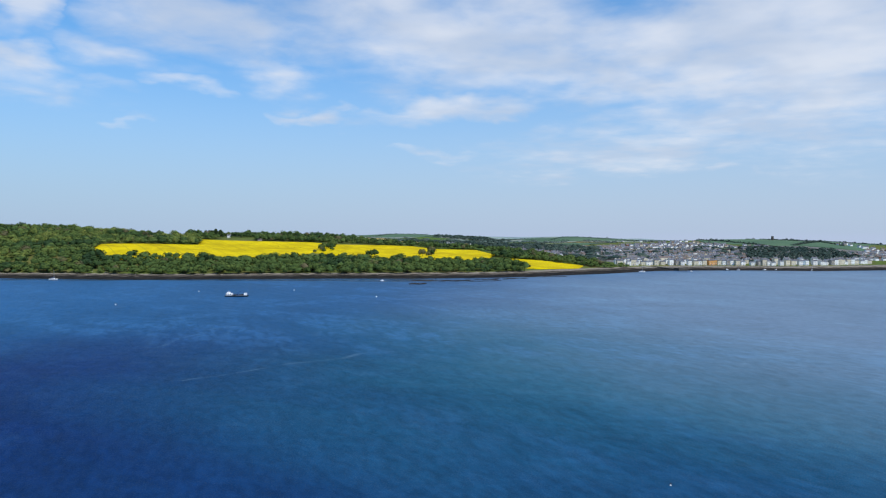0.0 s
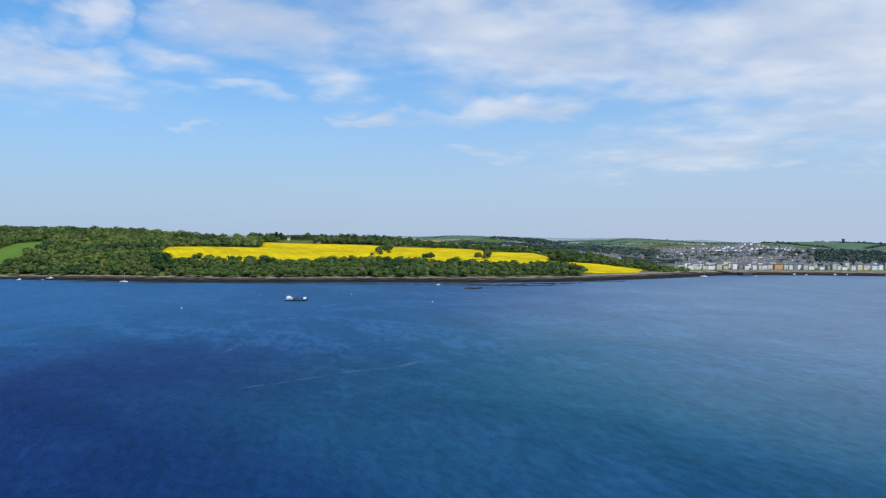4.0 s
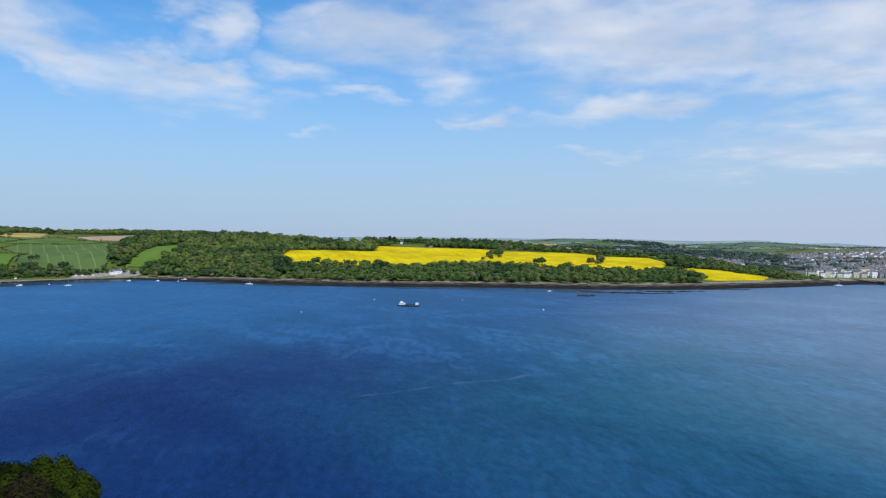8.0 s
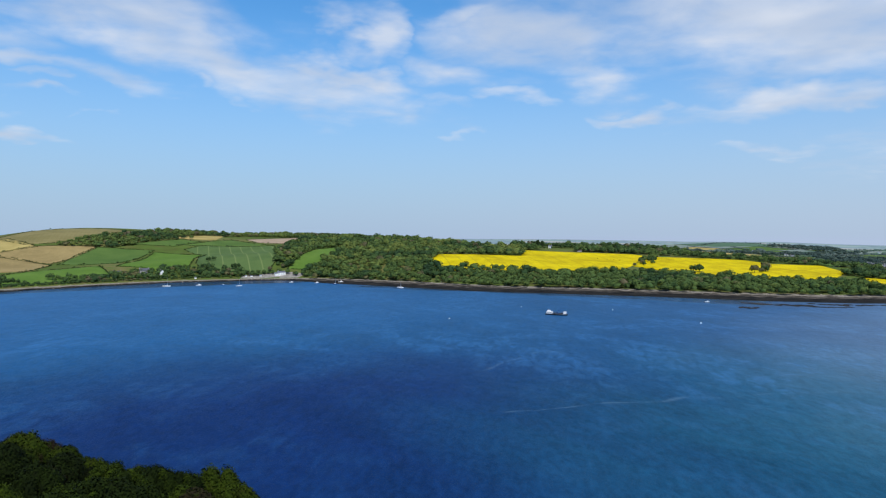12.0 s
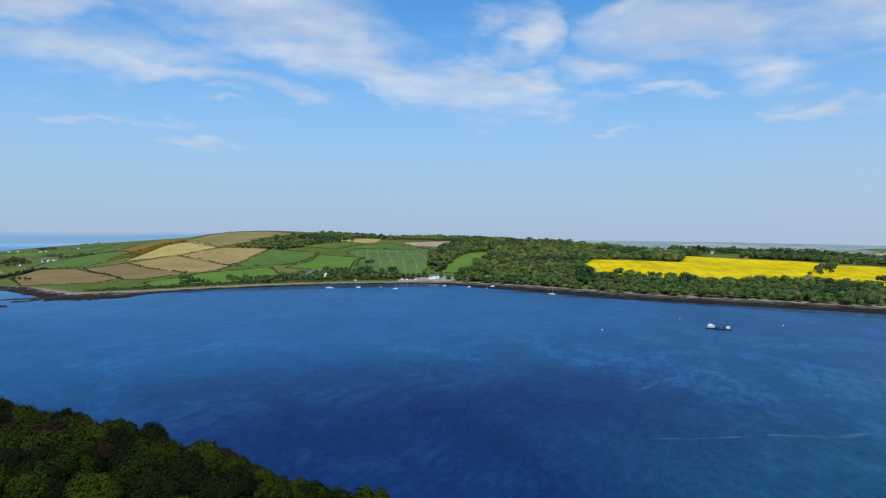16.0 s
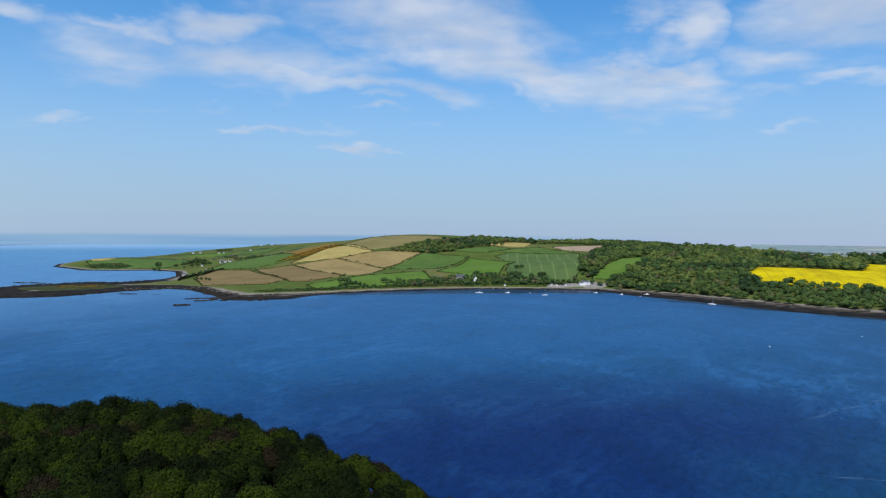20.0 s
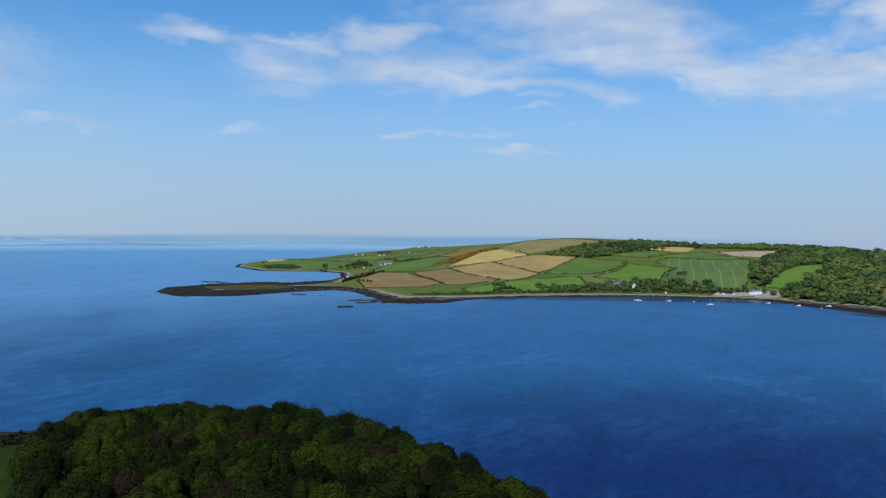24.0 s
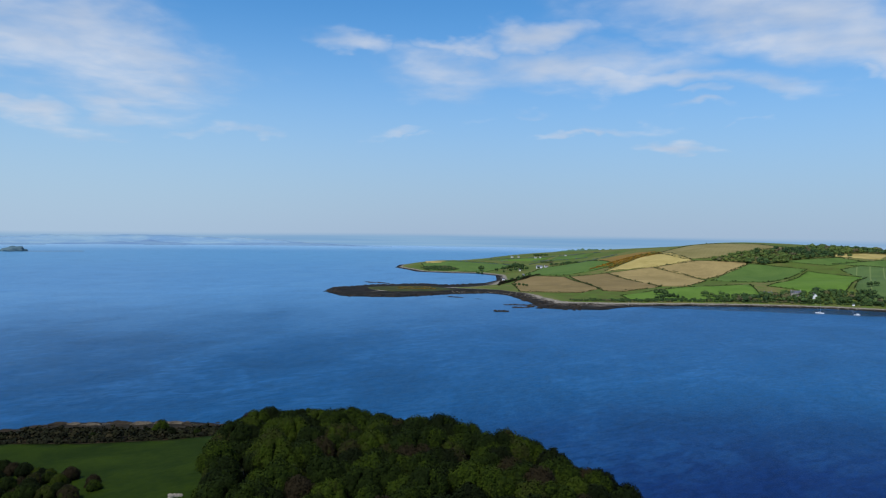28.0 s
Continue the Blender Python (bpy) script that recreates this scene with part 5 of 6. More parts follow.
# ---------------------------------------------------------------- buildings
def gable_mesh(name, w, d, h, rise, mat):
    """Walls with gable ends, open below."""
    x, y = w / 2, d / 2
    v = [(-x, -y, -1.5), (x, -y, -1.5), (x, y, -1.5), (-x, y, -1.5), (-x, -y, h), (x, -y, h), (x, y, h), (-x, y, h), (-x, 0, h + rise), (x, 0, h + rise)]
    f = [(0, 1, 5, 4), (2, 3, 7, 6), (1, 2, 6, 9, 5), (3, 0, 4, 8, 7)]
    return mesh_from(name, np.array(v), f, mat)


def roof_mesh(name, w, d, h, rise, mat, over=0.35, thick=0.22):
    """Two pitched slabs that meet at the ridge."""
    x, y = w / 2 + over * 0.6, d / 2 + over
    low = h - rise * over / (d / 2)
    bm = bmesh.new()
    for s in (-1, 1):
        a = [(-x, s * y, low), (x, s * y, low), (x, 0, h + rise), (-x, 0, h + rise)]
        b = [(p[0], p[1], p[2] + thick) for p in a]
        vs = [bm.verts.new(p) for p in a + b]
        for q in ((0, 1, 2, 3), (4, 5, 6, 7), (0, 1, 5, 4), (1, 2, 6, 5), (2, 3, 7, 6), (3, 0, 4, 7)):
            bm.faces.new([vs[i] for i in q])
    bmesh.ops.recalc_face_normals(bm, faces=bm.faces)
    return from_bm(name, bm, mat)


def box_mesh(name, size, mat, bevel=0.0):
    bm = bmesh.new()
    add_box(bm, size, (0, 0, 0), 0, bevel)
    return from_bm(name, bm, mat)


def frame_mesh(name, w, h, bar, mat):
    """A window frame with a cross bar, 6 cm deep."""
    bm = bmesh.new()
    for x in (-w / 2, w / 2, 0):
        add_box(bm, (bar, 0.06, h + bar), (x, 0, 0))
    for z in (-h / 2, h / 2):
        add_box(bm, (w - bar, 0.06, bar), (0, 0, z))
    return from_bm(name, bm, mat)


def window_part(house, x, y, z, w=0.9, h=1.3):
    pane = part("window", box_mesh("window", (w, 0.08, h), M["glass"], 0.01), house, "dark glazed window")
    pane.location = (x, y, z)
    fr = part("frame", frame_mesh("frame", w, h, 0.09, M["paint_white"]), pane, "white window frame")
    fr.location = (0, -0.06, 0)
    return pane


def house(name, label, wall, roof, w, d, h, rise, floors=0, cols=0, chimneys=1, group="", category="house"):
    """A gabled house facing -y."""
    ob = new(name)
    part("wall", gable_mesh("wall", w, d, h, rise, M[wall]), ob)
    part("roof", roof_mesh("roof", w, d, h, rise, M[roof]), ob)
    for k in range(chimneys):
        c = part("chimney", box_mesh("chimney", (1.2, 0.7, 1.9), M["render_grey"], 0.05), ob)
        c.location = ((w / 2 - 0.7) * (1 if k else -1), 0, h + rise + 0.55)
    for fl in range(floors):
        for k in range(cols):
            px = (k + 0.5 - cols / 2) * w / cols
            if fl == 0 and k == cols // 2:
                dr = part("door", box_mesh("door", (1.0, 0.1, 2.1), M["paint_blue"], 0.02), ob, "painted front door")
                dr.location = (px, -d / 2 - 0.03, 1.05)
            else:
                window_part(ob, px, -d / 2 - 0.02, 1.5 + fl * 2.8)
    return tagged(ob, label, category, group)


def town():
    rng = np.random.default_rng(5)
    u, n = Vector((0.73, -0.68)), Vector((0.68, 0.73))
    turn = math.atan2(u.y, u.x)
    colours = [("render_white", "white-rendered"), ("render_cream", "cream-rendered"), ("render_grey", "grey stone"), ("render_orange", "orange-painted"), ("render_blue", "pale blue"), ("render_white", "white-washed")]
    front = []
    for i, (key, word) in enumerate(colours):
        w, h = (9, 10.5, 8.5, 9.5, 8, 11)[i], (6.8, 7.6, 6.6, 7.2, 6.4, 5.4)[i]
        front.append(house("terraced_house", word + " terraced house on the waterfront", key, "slate", w, 6.5, h * 1.12, 1.5, 2, 3, 2, "waterfront houses"))
    back = []
    for i, (key, word, roof) in enumerate((("render_white", "small white-rendered", "slate"), ("render_cream", "cream-rendered", "tile"), ("render_grey", "grey-walled", "slate"), ("brick", "red-brick", "tile"), ("render_white", "white gabled", "tile"), ("render_grey", "pebble-dashed grey", "slate"))):
        back.append(house("town_house", word + " house on the hill behind the waterfront", key, roof, (7.5, 6.5, 8, 7, 9, 11)[i], 5.8, (3.9, 4.2, 4.0, 4.2, 2.8, 4.0)[i], 1.7, 0, 0, 1, "houses of the town"))
    placed = set()

    def put(proto, x, y, extra=0.0, grow=(1.0, 1.0, 1.0)):
        m = Matrix.Translation((x, y, height(x, y))) @ Matrix.Rotation(turn + extra, 4, "Z")
        if proto in placed:
            m = m @ Matrix.Diagonal((*grow, 1.0))
        if proto not in placed:
            placed.add(proto)
            proto.matrix_basis = m
        else:
            copy_thing(proto, m)

    s = 4.0
    order = [1, 0, 1, 0, 1, 5, 0, 1, 1, 0, 2, 0, 1, 3, 3, 1, 0, 2, 0, 1, 5, 0, 2, 1, 0, 5, 0, 1, 1, 0, 4, 0, 5, 0, 0, 2, 0, 1]
    for k in order[:12] + [0, 1, 0] + order[12:] + order[:8]:
        wide = (9, 10.5, 8.5, 9.5, 8, 11)[k] * 0.78
        s += wide / 2
        p = Vector((1115, 478)) + u * s
        off = -70.0
        while off < 60 and float(inland(np.array([p.x + n.x * off]), np.array([p.y + n.y * off]), FAR_SHORE)[0]) < 24:
            off += 2.0
        off += rng.uniform(-1.5, 3.0)
        put(front[k], p.x + n.x * off, p.y + n.y * off, rng.normal(0, 0.03), (0.78, 1.0, rng.choice([0.72, 0.85, 0.95, 1.0, 1.05, 1.2])))
        # a second row looks over the first from higher ground
        if rng.random() < 0.75:
            off += rng.uniform(17, 24)
            put(front[int(rng.choice([0, 1, 0, 5, 0]))], p.x + n.x * off + u.x * 3, p.y + n.y * off + u.y * 3, rng.choice([0.0, 0.0, 0.12, math.pi / 2]), (rng.uniform(0.6, 1.1), 1.0, rng.uniform(0.8, 1.25)))
        s += wide / 2 + (rng.uniform(2, 9) if rng.random() < 0.22 else 0.1)
    street = [(40, 44), (660, 44), (660, 230), (420, 320), (380, 500), (-120, 500), (-120, 330)]
    drape("streets", [tuple(Vector((1115, 478)) + u * a + n * c) for a, c in street], M["streets"], "streets, yards and gardens between the houses", 0.3, 14.0)
    singles = 0
    rest = {}
    for row in range(22):
        off = 46 + row * 22
        s = -125 + rng.uniform(0, 10)
        while s < 660:
            p = Vector((1115, 478)) + u * s + n * (off + rng.uniform(-5, 5))
            ok = float(inland(np.array([p.x]), np.array([p.y]), FAR_SHORE)[0]) > 40
            if s < 60 and off < 190 - s * 0.6 or math.degrees(math.atan2(p.x, p.y)) < 58:
                ok = False
            hill = math.hypot((p.x - 1832) / 190, (p.y - 420) / 170) < 1 or math.hypot((p.x - 1690) / 90, (p.y - 290) / 100) < 1
            if ok and not hill and rng.random() < (0.85 if row < 12 else 0.7) and noise.noise(Vector((p.x * 0.012, p.y * 0.012, 4.2))) > -0.3:
                k = int(rng.choice(6, p=[0.40, 0.14, 0.12, 0.06, 0.22, 0.06]))
                extra = rng.choice([0, 0, 0, math.pi / 2, 0.3, math.pi]) + rng.normal(0, 0.06)
                if singles < 290:
                    put(back[k], p.x, p.y, extra)
                    singles += 1
                else:
                    rest.setdefault(k, []).append(Matrix.Translation((p.x, p.y, height(p.x, p.y))) @ Matrix.Rotation(turn + extra, 4, "Z"))
            s += rng.uniform(8, 12.5)
    # the farthest streets, joined
    ob = new("far_streets")
    for k, ms in rest.items():
        for piece in back[k].children:
            src = np.array([v.co for v in piece.data.vertices])
            src = src + np.array(piece.location)
            polys = [tuple(q.vertices) for q in piece.data.polygons]
            vs, fs = [], []
            for m in ms:
                a = np.array(m)
                fs += [tuple(i + len(vs) * len(src) for i in q) for q in polys]
                vs.append(src @ a[:3, :3].T + a[:3, 3])
            o = part(piece.name.split(".")[0] + "s", mesh_from("streets", np.concatenate(vs), fs, piece.data.materials[0]), ob)
            o["kind"] = "stuff"
    tagged(ob, "rows of small pale houses farther up the town", "houses", kind="stuff")


town()

drape("hill_pasture", [(1640, 330), (1760, 230), (1950, 180), (2150, 220), (2200, 420), (2050, 600), (1850, 600), (1700, 520)], M["hill_green"], "green pasture on the hill above the town", 0.3, 22.0)
for i, line in enumerate(([(1700, 330), (1840, 300), (2000, 330)], [(1760, 240), (1840, 300), (1860, 420)], [(1950, 190), (2000, 330), (2150, 400)], [(1640, 340), (1720, 460), (1850, 590)])):
    hedge(line, "dark hedgerow on the hill above the town", 2.0, 2.4, 0.0, 190 + i, leaf=2.0, mat="leaf_hill")
# grey church with its tower and the big pale hall behind the waterfront
ch = house("church", "grey stone church with a square tower", "render_grey", "slate", 16, 7, 5, 3.5, 0, 0, 0, category="church")
ch.matrix_basis = Matrix.Translation((1262, 520, height(1262, 520))) @ Matrix.Rotation(-0.75, 4, "Z")
tw = part("tower", box_mesh("tower", (3.6, 3.6, 13), M["render_grey"], 0.2), ch)
tw.location = (-9.7, 0, 5.5)
hall = house("hall", "long cream-rendered hall with a brown roof", "render_cream", "tile", 24, 9, 5, 2.4, 0, 0, 0, category="hall")
hall.matrix_basis = Matrix.Translation((1290, 470, height(1290, 470))) @ Matrix.Rotation(-0.75, 4, "Z")


def windmill_stump():
    bm = bmesh.new()
    bmesh.ops.create_cone(bm, cap_ends=False, segments=20, radius1=3.6, radius2=2.8, depth=9.5, matrix=Matrix.Translation((0, 0, 4.2)))
    ob = part("windmill_tower", from_bm("windmill_tower", bm, M["wet_stone"], True))
    bm = bmesh.new()
    for k in range(14):
        a = k * math.tau / 14
        add_box(bm, (0.7, 0.9, 0.8 + 0.5 * (k % 3)), (math.cos(a) * 2.55, math.sin(a) * 2.55, 9.1), math.degrees(a))
    part("broken_parapet", from_bm("broken_parapet", bm, M["wet_stone"]), ob)
    door = part("doorway", box_mesh("doorway", (1.4, 0.4, 2.4), M["steel_dark"], 0.05), ob, "dark doorway")
    door.location = (-2.4, -2.5, 1.0)
    door.rotation_euler.z = -0.8
    ob.location = (1837, 404, height(1837, 404))
    tagged(ob, "grey stone windmill stump on the hill top", "tower")


windmill_stump()


def place(ob, x, y, deg, dz=0.0):
    ob.matrix_basis = Matrix.Translation((x, y, height(x, y) + dz)) @ Matrix.Rotation(radians(deg), 4, "Z")
    return ob


def shore_houses():
    big = place(house("shore_house", "long white two-storey house on the shore", "render_white", "slate", 13, 7, 4.4, 1.9, 2, 4, 2), 297, 1202, 10)
    wing = part("wing", gable_mesh("wing", 5, 5, 3.0, 1.8, M["render_white"]), big)
    wing.location = (-9.1, 0.4, 0)
    wr = part("wing_roof", roof_mesh("wing_roof", 5, 5, 3.0, 1.8, M["slate"]), big)
    wr.location = (-9.1, 0.4, 0)
    place(house("cottage", "white gabled cottage among trees", "render_white", "slate", 8, 6.5, 4.6, 3.0, 2, 3, 1), 107, 1228, -70)
    place(house("cottage", "grey stone cottage with a slate roof among trees", "render_grey", "slate", 15, 8, 4.8, 3.0, 2, 4, 2), 82, 1238, 8)
    place(house("cottage", "grey cottage half hidden by garden trees", "render_grey", "slate", 12, 7, 4.2, 2.8, 1, 4, 2), 42, 1226, 12)
    for x, y, w in ((247, 1205, 4), (262, 1204, 3.5), (238, 1206, 3), (157, 1205, 3)):
        place(house("boat_shed", "small white boat shed at the beach", "render_white", "slate", w, 3.2, 1.8, 0.9, 0, 0, 0, "beach sheds", "shed"), x, y, 5)
    place(house("beach_hut", "white hut on the neck of the reef", "render_white", "slate", 7, 5, 2.8, 1.6, 1, 3, 0, category="hut"), -474, 1472, 20)
    place(house("farmhouse", "white farmhouse in green pasture", "render_white", "slate", 16, 7, 4.4, 2.6, 2, 5, 2), -478, 1782, 10)
    place(house("farm_barn", "white barn beside the farmhouse", "render_white", "tile", 9, 7, 3.4, 2.4, 0, 0, 0, category="barn"), -462, 1790, 30)
    for x, y, w in ((-716, 2310, 13), (-690, 2300, 10), (-610, 2225, 14), (-596, 2228, 8), (-520, 2260, 9), (-455, 1560, 8), (-512, 1720, 7)):
        place(house("farm_cottage", "distant white farm cottage", "render_white", "slate", w * 0.6, 5.0, 2.8, 1.8, 0, 0, 1, "farm cottages"), x, y, 15)
    place(house("country_house", "pale house behind the yellow field", "render_white", "slate", 7.5, 6, 4.2, 2.2, 2, 3, 2), 916, 1284, -30)
    place(house("field_barn", "grey-roofed barn at the field edge", "render_grey", "tile", 9, 6, 2.4, 1.6, 0, 0, 0, category="barn"), 918, 1182, -38)
    place(house("farmhouse", "grey farmhouse among dark trees", "render_grey", "slate", 14, 8, 4.6, 2.8, 2, 4, 2), 1100, 1262, -30)
    for x, y, w in ((1480, 1120, 12), (1530, 1085, 10), (1620, 1240, 13), (1760, 1440, 14), (1990, 1210, 12), (2100, 900, 13), (1900, 760, 12), (1560, 1460, 12), (1250, 1560, 13), (2280, 420, 14), (2150, 150, 14), (1420, 1060, 10)):
        place(house("farm_cottage", "distant pale farmhouse in hedged country", "render_white", "slate", w * 0.65, 5.0, 3.0, 1.7, 0, 0, 1, "distant farmhouses"), x, y, -40)


shore_houses()
drape("beach_yard", [(228, 1199), (322, 1184), (338, 1196), (318, 1210), (285, 1212), (232, 1210)], M["concrete"], "pale gravel yard beside the shore house", 0.25, 8.0)


def quay():
    """The slip, the pier and the low sea wall of the town."""
    bm = bmesh.new()
    a, b = Vector((1165, 440, 0)), Vector((1112, 378, 0))
    d = (b - a).normalized()
    ang = math.degrees(math.atan2(d.y, d.x))
    L = (b - a).length
    add_box(bm, (L + 12, 9, 4.2), ((a + b) / 2 + Vector((0, 0, 0.2))), ang, 0.2)
    add_box(bm, (16, 15, 6.6), b + Vector((0, 0, 0.9)), ang, 0.25)
    pier = tagged(part("pier", from_bm("pier", bm, M["wet_stone"])), "dark weedy masonry pier with a square head", "pier")
    bm = bmesh.new()
    for k in range(6):
        add_rod(bm, (a + d * (14 + k * 12)) + Vector((3.6, 3, 2.2)), (a + d * (14 + k * 12)) + Vector((3.6, 3, 3.5)), 0.12, 0.12)
    part("mooring_posts", from_bm("mooring_posts", bm, M["steel_dark"]), pier)
    bm = bmesh.new()
    c = Vector((1130, 432, 0))
    vs = [bm.verts.new(c + d * i + Vector((-d.y, d.x, 0)) * j + Vector((0, 0, k))) for i, k in ((-34, 2.6), (26, -0.6)) for j in (-5, 5)]
    vs += [bm.verts.new(v.co - Vector((0, 0, 3.0))) for v in vs]
    for q in ((0, 1, 3, 2), (4, 5, 7, 6), (0, 1, 5, 4), (1, 3, 7, 5), (3, 2, 6, 7), (2, 0, 4, 6)):
        bm.faces.new([vs[i] for i in q])
    bmesh.ops.recalc_face_normals(bm, faces=bm.faces)
    tagged(part("slipway", from_bm("slipway", bm, M["concrete"])), "pale concrete ferry slipway sloping into the water", "slipway")
    shore = [(1185, 420), (1254, 334), (1297, 255), (1372, 190), (1470, 122)]
    for (ax, ay), (bx, by) in zip(shore, shore[1:]):
        bm = bmesh.new()
        add_box(bm, (math.hypot(bx - ax, by - ay) + 1, 1.2, 3.6), ((ax + bx) / 2 + 3, (ay + by) / 2 + 3, 1.4), math.degrees(math.atan2(by - ay, bx - ax)), 0.1)
        tagged(part("sea_wall", from_bm("sea_wall", bm, M["concrete"])), "grey stone sea wall along the waterfront", "wall", kind="structure")


quay()


# ---------------------------------------------------------------- boats and buoys
def hull_mesh(name, L, B, free, draft, mat, square=0.75, sheer=0.25, n=13):
    """A boat hull lofted from stem to stern, closed by a deck."""
    rings = []
    for i in range(n):
        u = i / (n - 1)
        half = B / 2 * (1 - max(0.0, (u - 0.45) / 0.55) ** 2.0) * (square + (1 - square) * min(1.0, u / 0.35))
        half = max(half, 0.03)
        top = free * (1 + sheer * (2 * u - 0.8) ** 2)
        x = (u - 0.5) * L
        rings.append([(x, -half, top), (x, -half * 0.92, top * 0.3), (x - 0.04 * L * u, -half * 0.5, -draft * 0.6), (x - 0.05 * L * u, 0, -draft), (x - 0.04 * L * u, half * 0.5, -draft * 0.6), (x, half * 0.92, top * 0.3), (x, half, top)])
    v = np.array(rings).reshape(-1, 3)
    f = []
    for i in range(n - 1):
        for j in range(6):
            a = i * 7 + j
            f.append((a, a + 7, a + 8, a + 1))
        f.append((i * 7 + 6, i * 7 + 13, i * 7 + 7, i * 7))
    f += [tuple(range(6, -1, -1)), tuple(range((n - 1) * 7, n * 7))]
    return mesh_from(name, v, f, mat)


def yacht(label, L=9.5, hull="paint_white"):
    ob = new("yacht")
    part("hull", hull_mesh("hull", L, L * 0.32, L * 0.12, 0.35, M[hull]), ob)
    bm = bmesh.new()
    vs = add_box(bm, (L * 0.36, L * 0.19, L * 0.085), (-0.02 * L, 0, L * 0.155), 0, 0.1)
    part("cabin", from_bm("cabin", bm, M["paint_white"]), ob)
    for s in (-1, 1):
        bm = bmesh.new()
        add_box(bm, (L * 0.24, 0.03, L * 0.03), (-0.02 * L, s * L * 0.096, L * 0.165), 0, 0.01)
        part("cabin_window", from_bm("cabin_window", bm, M["glass"]), ob, "dark cabin window")
    bm = bmesh.new()
    add_rod(bm, (0.08 * L, 0, L * 0.1), (0.08 * L, 0, L * 1.25), 0.17, 0.1)
    mast = part("mast", from_bm("mast", bm, M["alloy"]), ob, "slim alloy mast")
    bm = bmesh.new()
    add_rod(bm, (0.08 * L, 0, L * 0.26), (-0.32 * L, 0, L * 0.25), 0.17, 0.12)
    part("boom", from_bm("boom", bm, M["paint_blue"]), mast, "boom with a blue sail cover")
    bm = bmesh.new()
    for end in ((0.49 * L, 0, L * 0.16), (-0.47 * L, 0, L * 0.13), (0.06 * L, L * 0.15, L * 0.13), (0.06 * L, -L * 0.15, L * 0.13)):
        add_rod(bm, (0.08 * L, 0, L * 1.2), end, 0.018, 0.018, 4)
    part("rigging", from_bm("rigging", bm, M["steel_dark"]), mast)
    bm = bmesh.new()
    add_box(bm, (L * 0.22, L * 0.16, 0.12), (-0.33 * L, 0, L * 0.125), 0, 0.03)
    part("cockpit", from_bm("cockpit", bm, M["deck"]), ob, "wooden cockpit floor")
    return tagged(ob, label, "boat", "moored boats")


def motorboat(label, L=6.5, hull="paint_white"):
    ob = new("motorboat")
    part("hull", hull_mesh("hull", L, L * 0.36, L * 0.13, 0.3, M[hull], 0.9), ob)
    bm = bmesh.new()
    add_box(bm, (L * 0.34, L * 0.26, L * 0.17), (0.1 * L, 0, L * 0.2), 0, 0.12)
    cab = part("wheelhouse", from_bm("wheelhouse", bm, M["paint_white"]), ob)
    bm = bmesh.new()
    add_box(bm, (0.05, L * 0.22, L * 0.07), (0.275 * L, 0, L * 0.225), 0, 0.01)
    part("windscreen", from_bm("windscreen", bm, M["glass"]), cab, "dark windscreen")
    bm = bmesh.new()
    add_box(bm, (0.35, 0.4, 0.9), (-0.5 * L, 0, L * 0.1), 0, 0.08)
    part("outboard", from_bm("outboard", bm, M["steel_dark"]), ob, "black outboard motor")
    return tagged(ob, label, "boat", "moored boats")


def moor(ob, x, y, deg):
    ob.matrix_basis = Matrix.Translation((x, y, 0.0)) @ Matrix.Rotation(radians(deg), 4, "Z")


moor(yacht("white sailing yacht at its mooring off the wood", 10.5), 404, 934, -50)
moor(yacht("white sailing yacht moored off the cottages", 11.0), 103, 1099, -20)
moor(motorboat("white motorboat moored off the beach", 8.0), 148, 1101, 10)
moor(motorboat("dark blue open boat moored off the beach", 6.5, "paint_blue"), 182, 1093, -30)
moor(yacht("white sloop with a low cabin moored off the beach", 9.0), 200, 1064, 5)
moor(motorboat("small white launch near the shore house", 6.5), 290, 1108, -15)
moor(motorboat("white launch off the shore wood", 7.0), 323, 1079, 20)
moor(yacht("small blue-hulled yacht near the shore wood", 7.5, "paint_blue"), 341, 1042, -35)
moor(motorboat("white motorboat near the shingle beach", 8.5), 363, 1081, -10)
moor(motorboat("white dinghy close to the weedy shore", 5.0), 651, 596, -40)
moor(yacht("white yacht moored off the town pier", 9.5), 1031, 409, -60)
moor(motorboat("dark workboat moored off the town", 9.0, "steel_dark"), 1159, 321, -50)
for i, (x, y) in enumerate(((1178, 308), (1205, 275), (1222, 262), (1246, 214), (1085, 352))):
    moor((yacht if i % 3 == 0 else motorboat)("small white boat moored along the town front", 5.5 + i % 2), x, y, -50 + 17 * i)


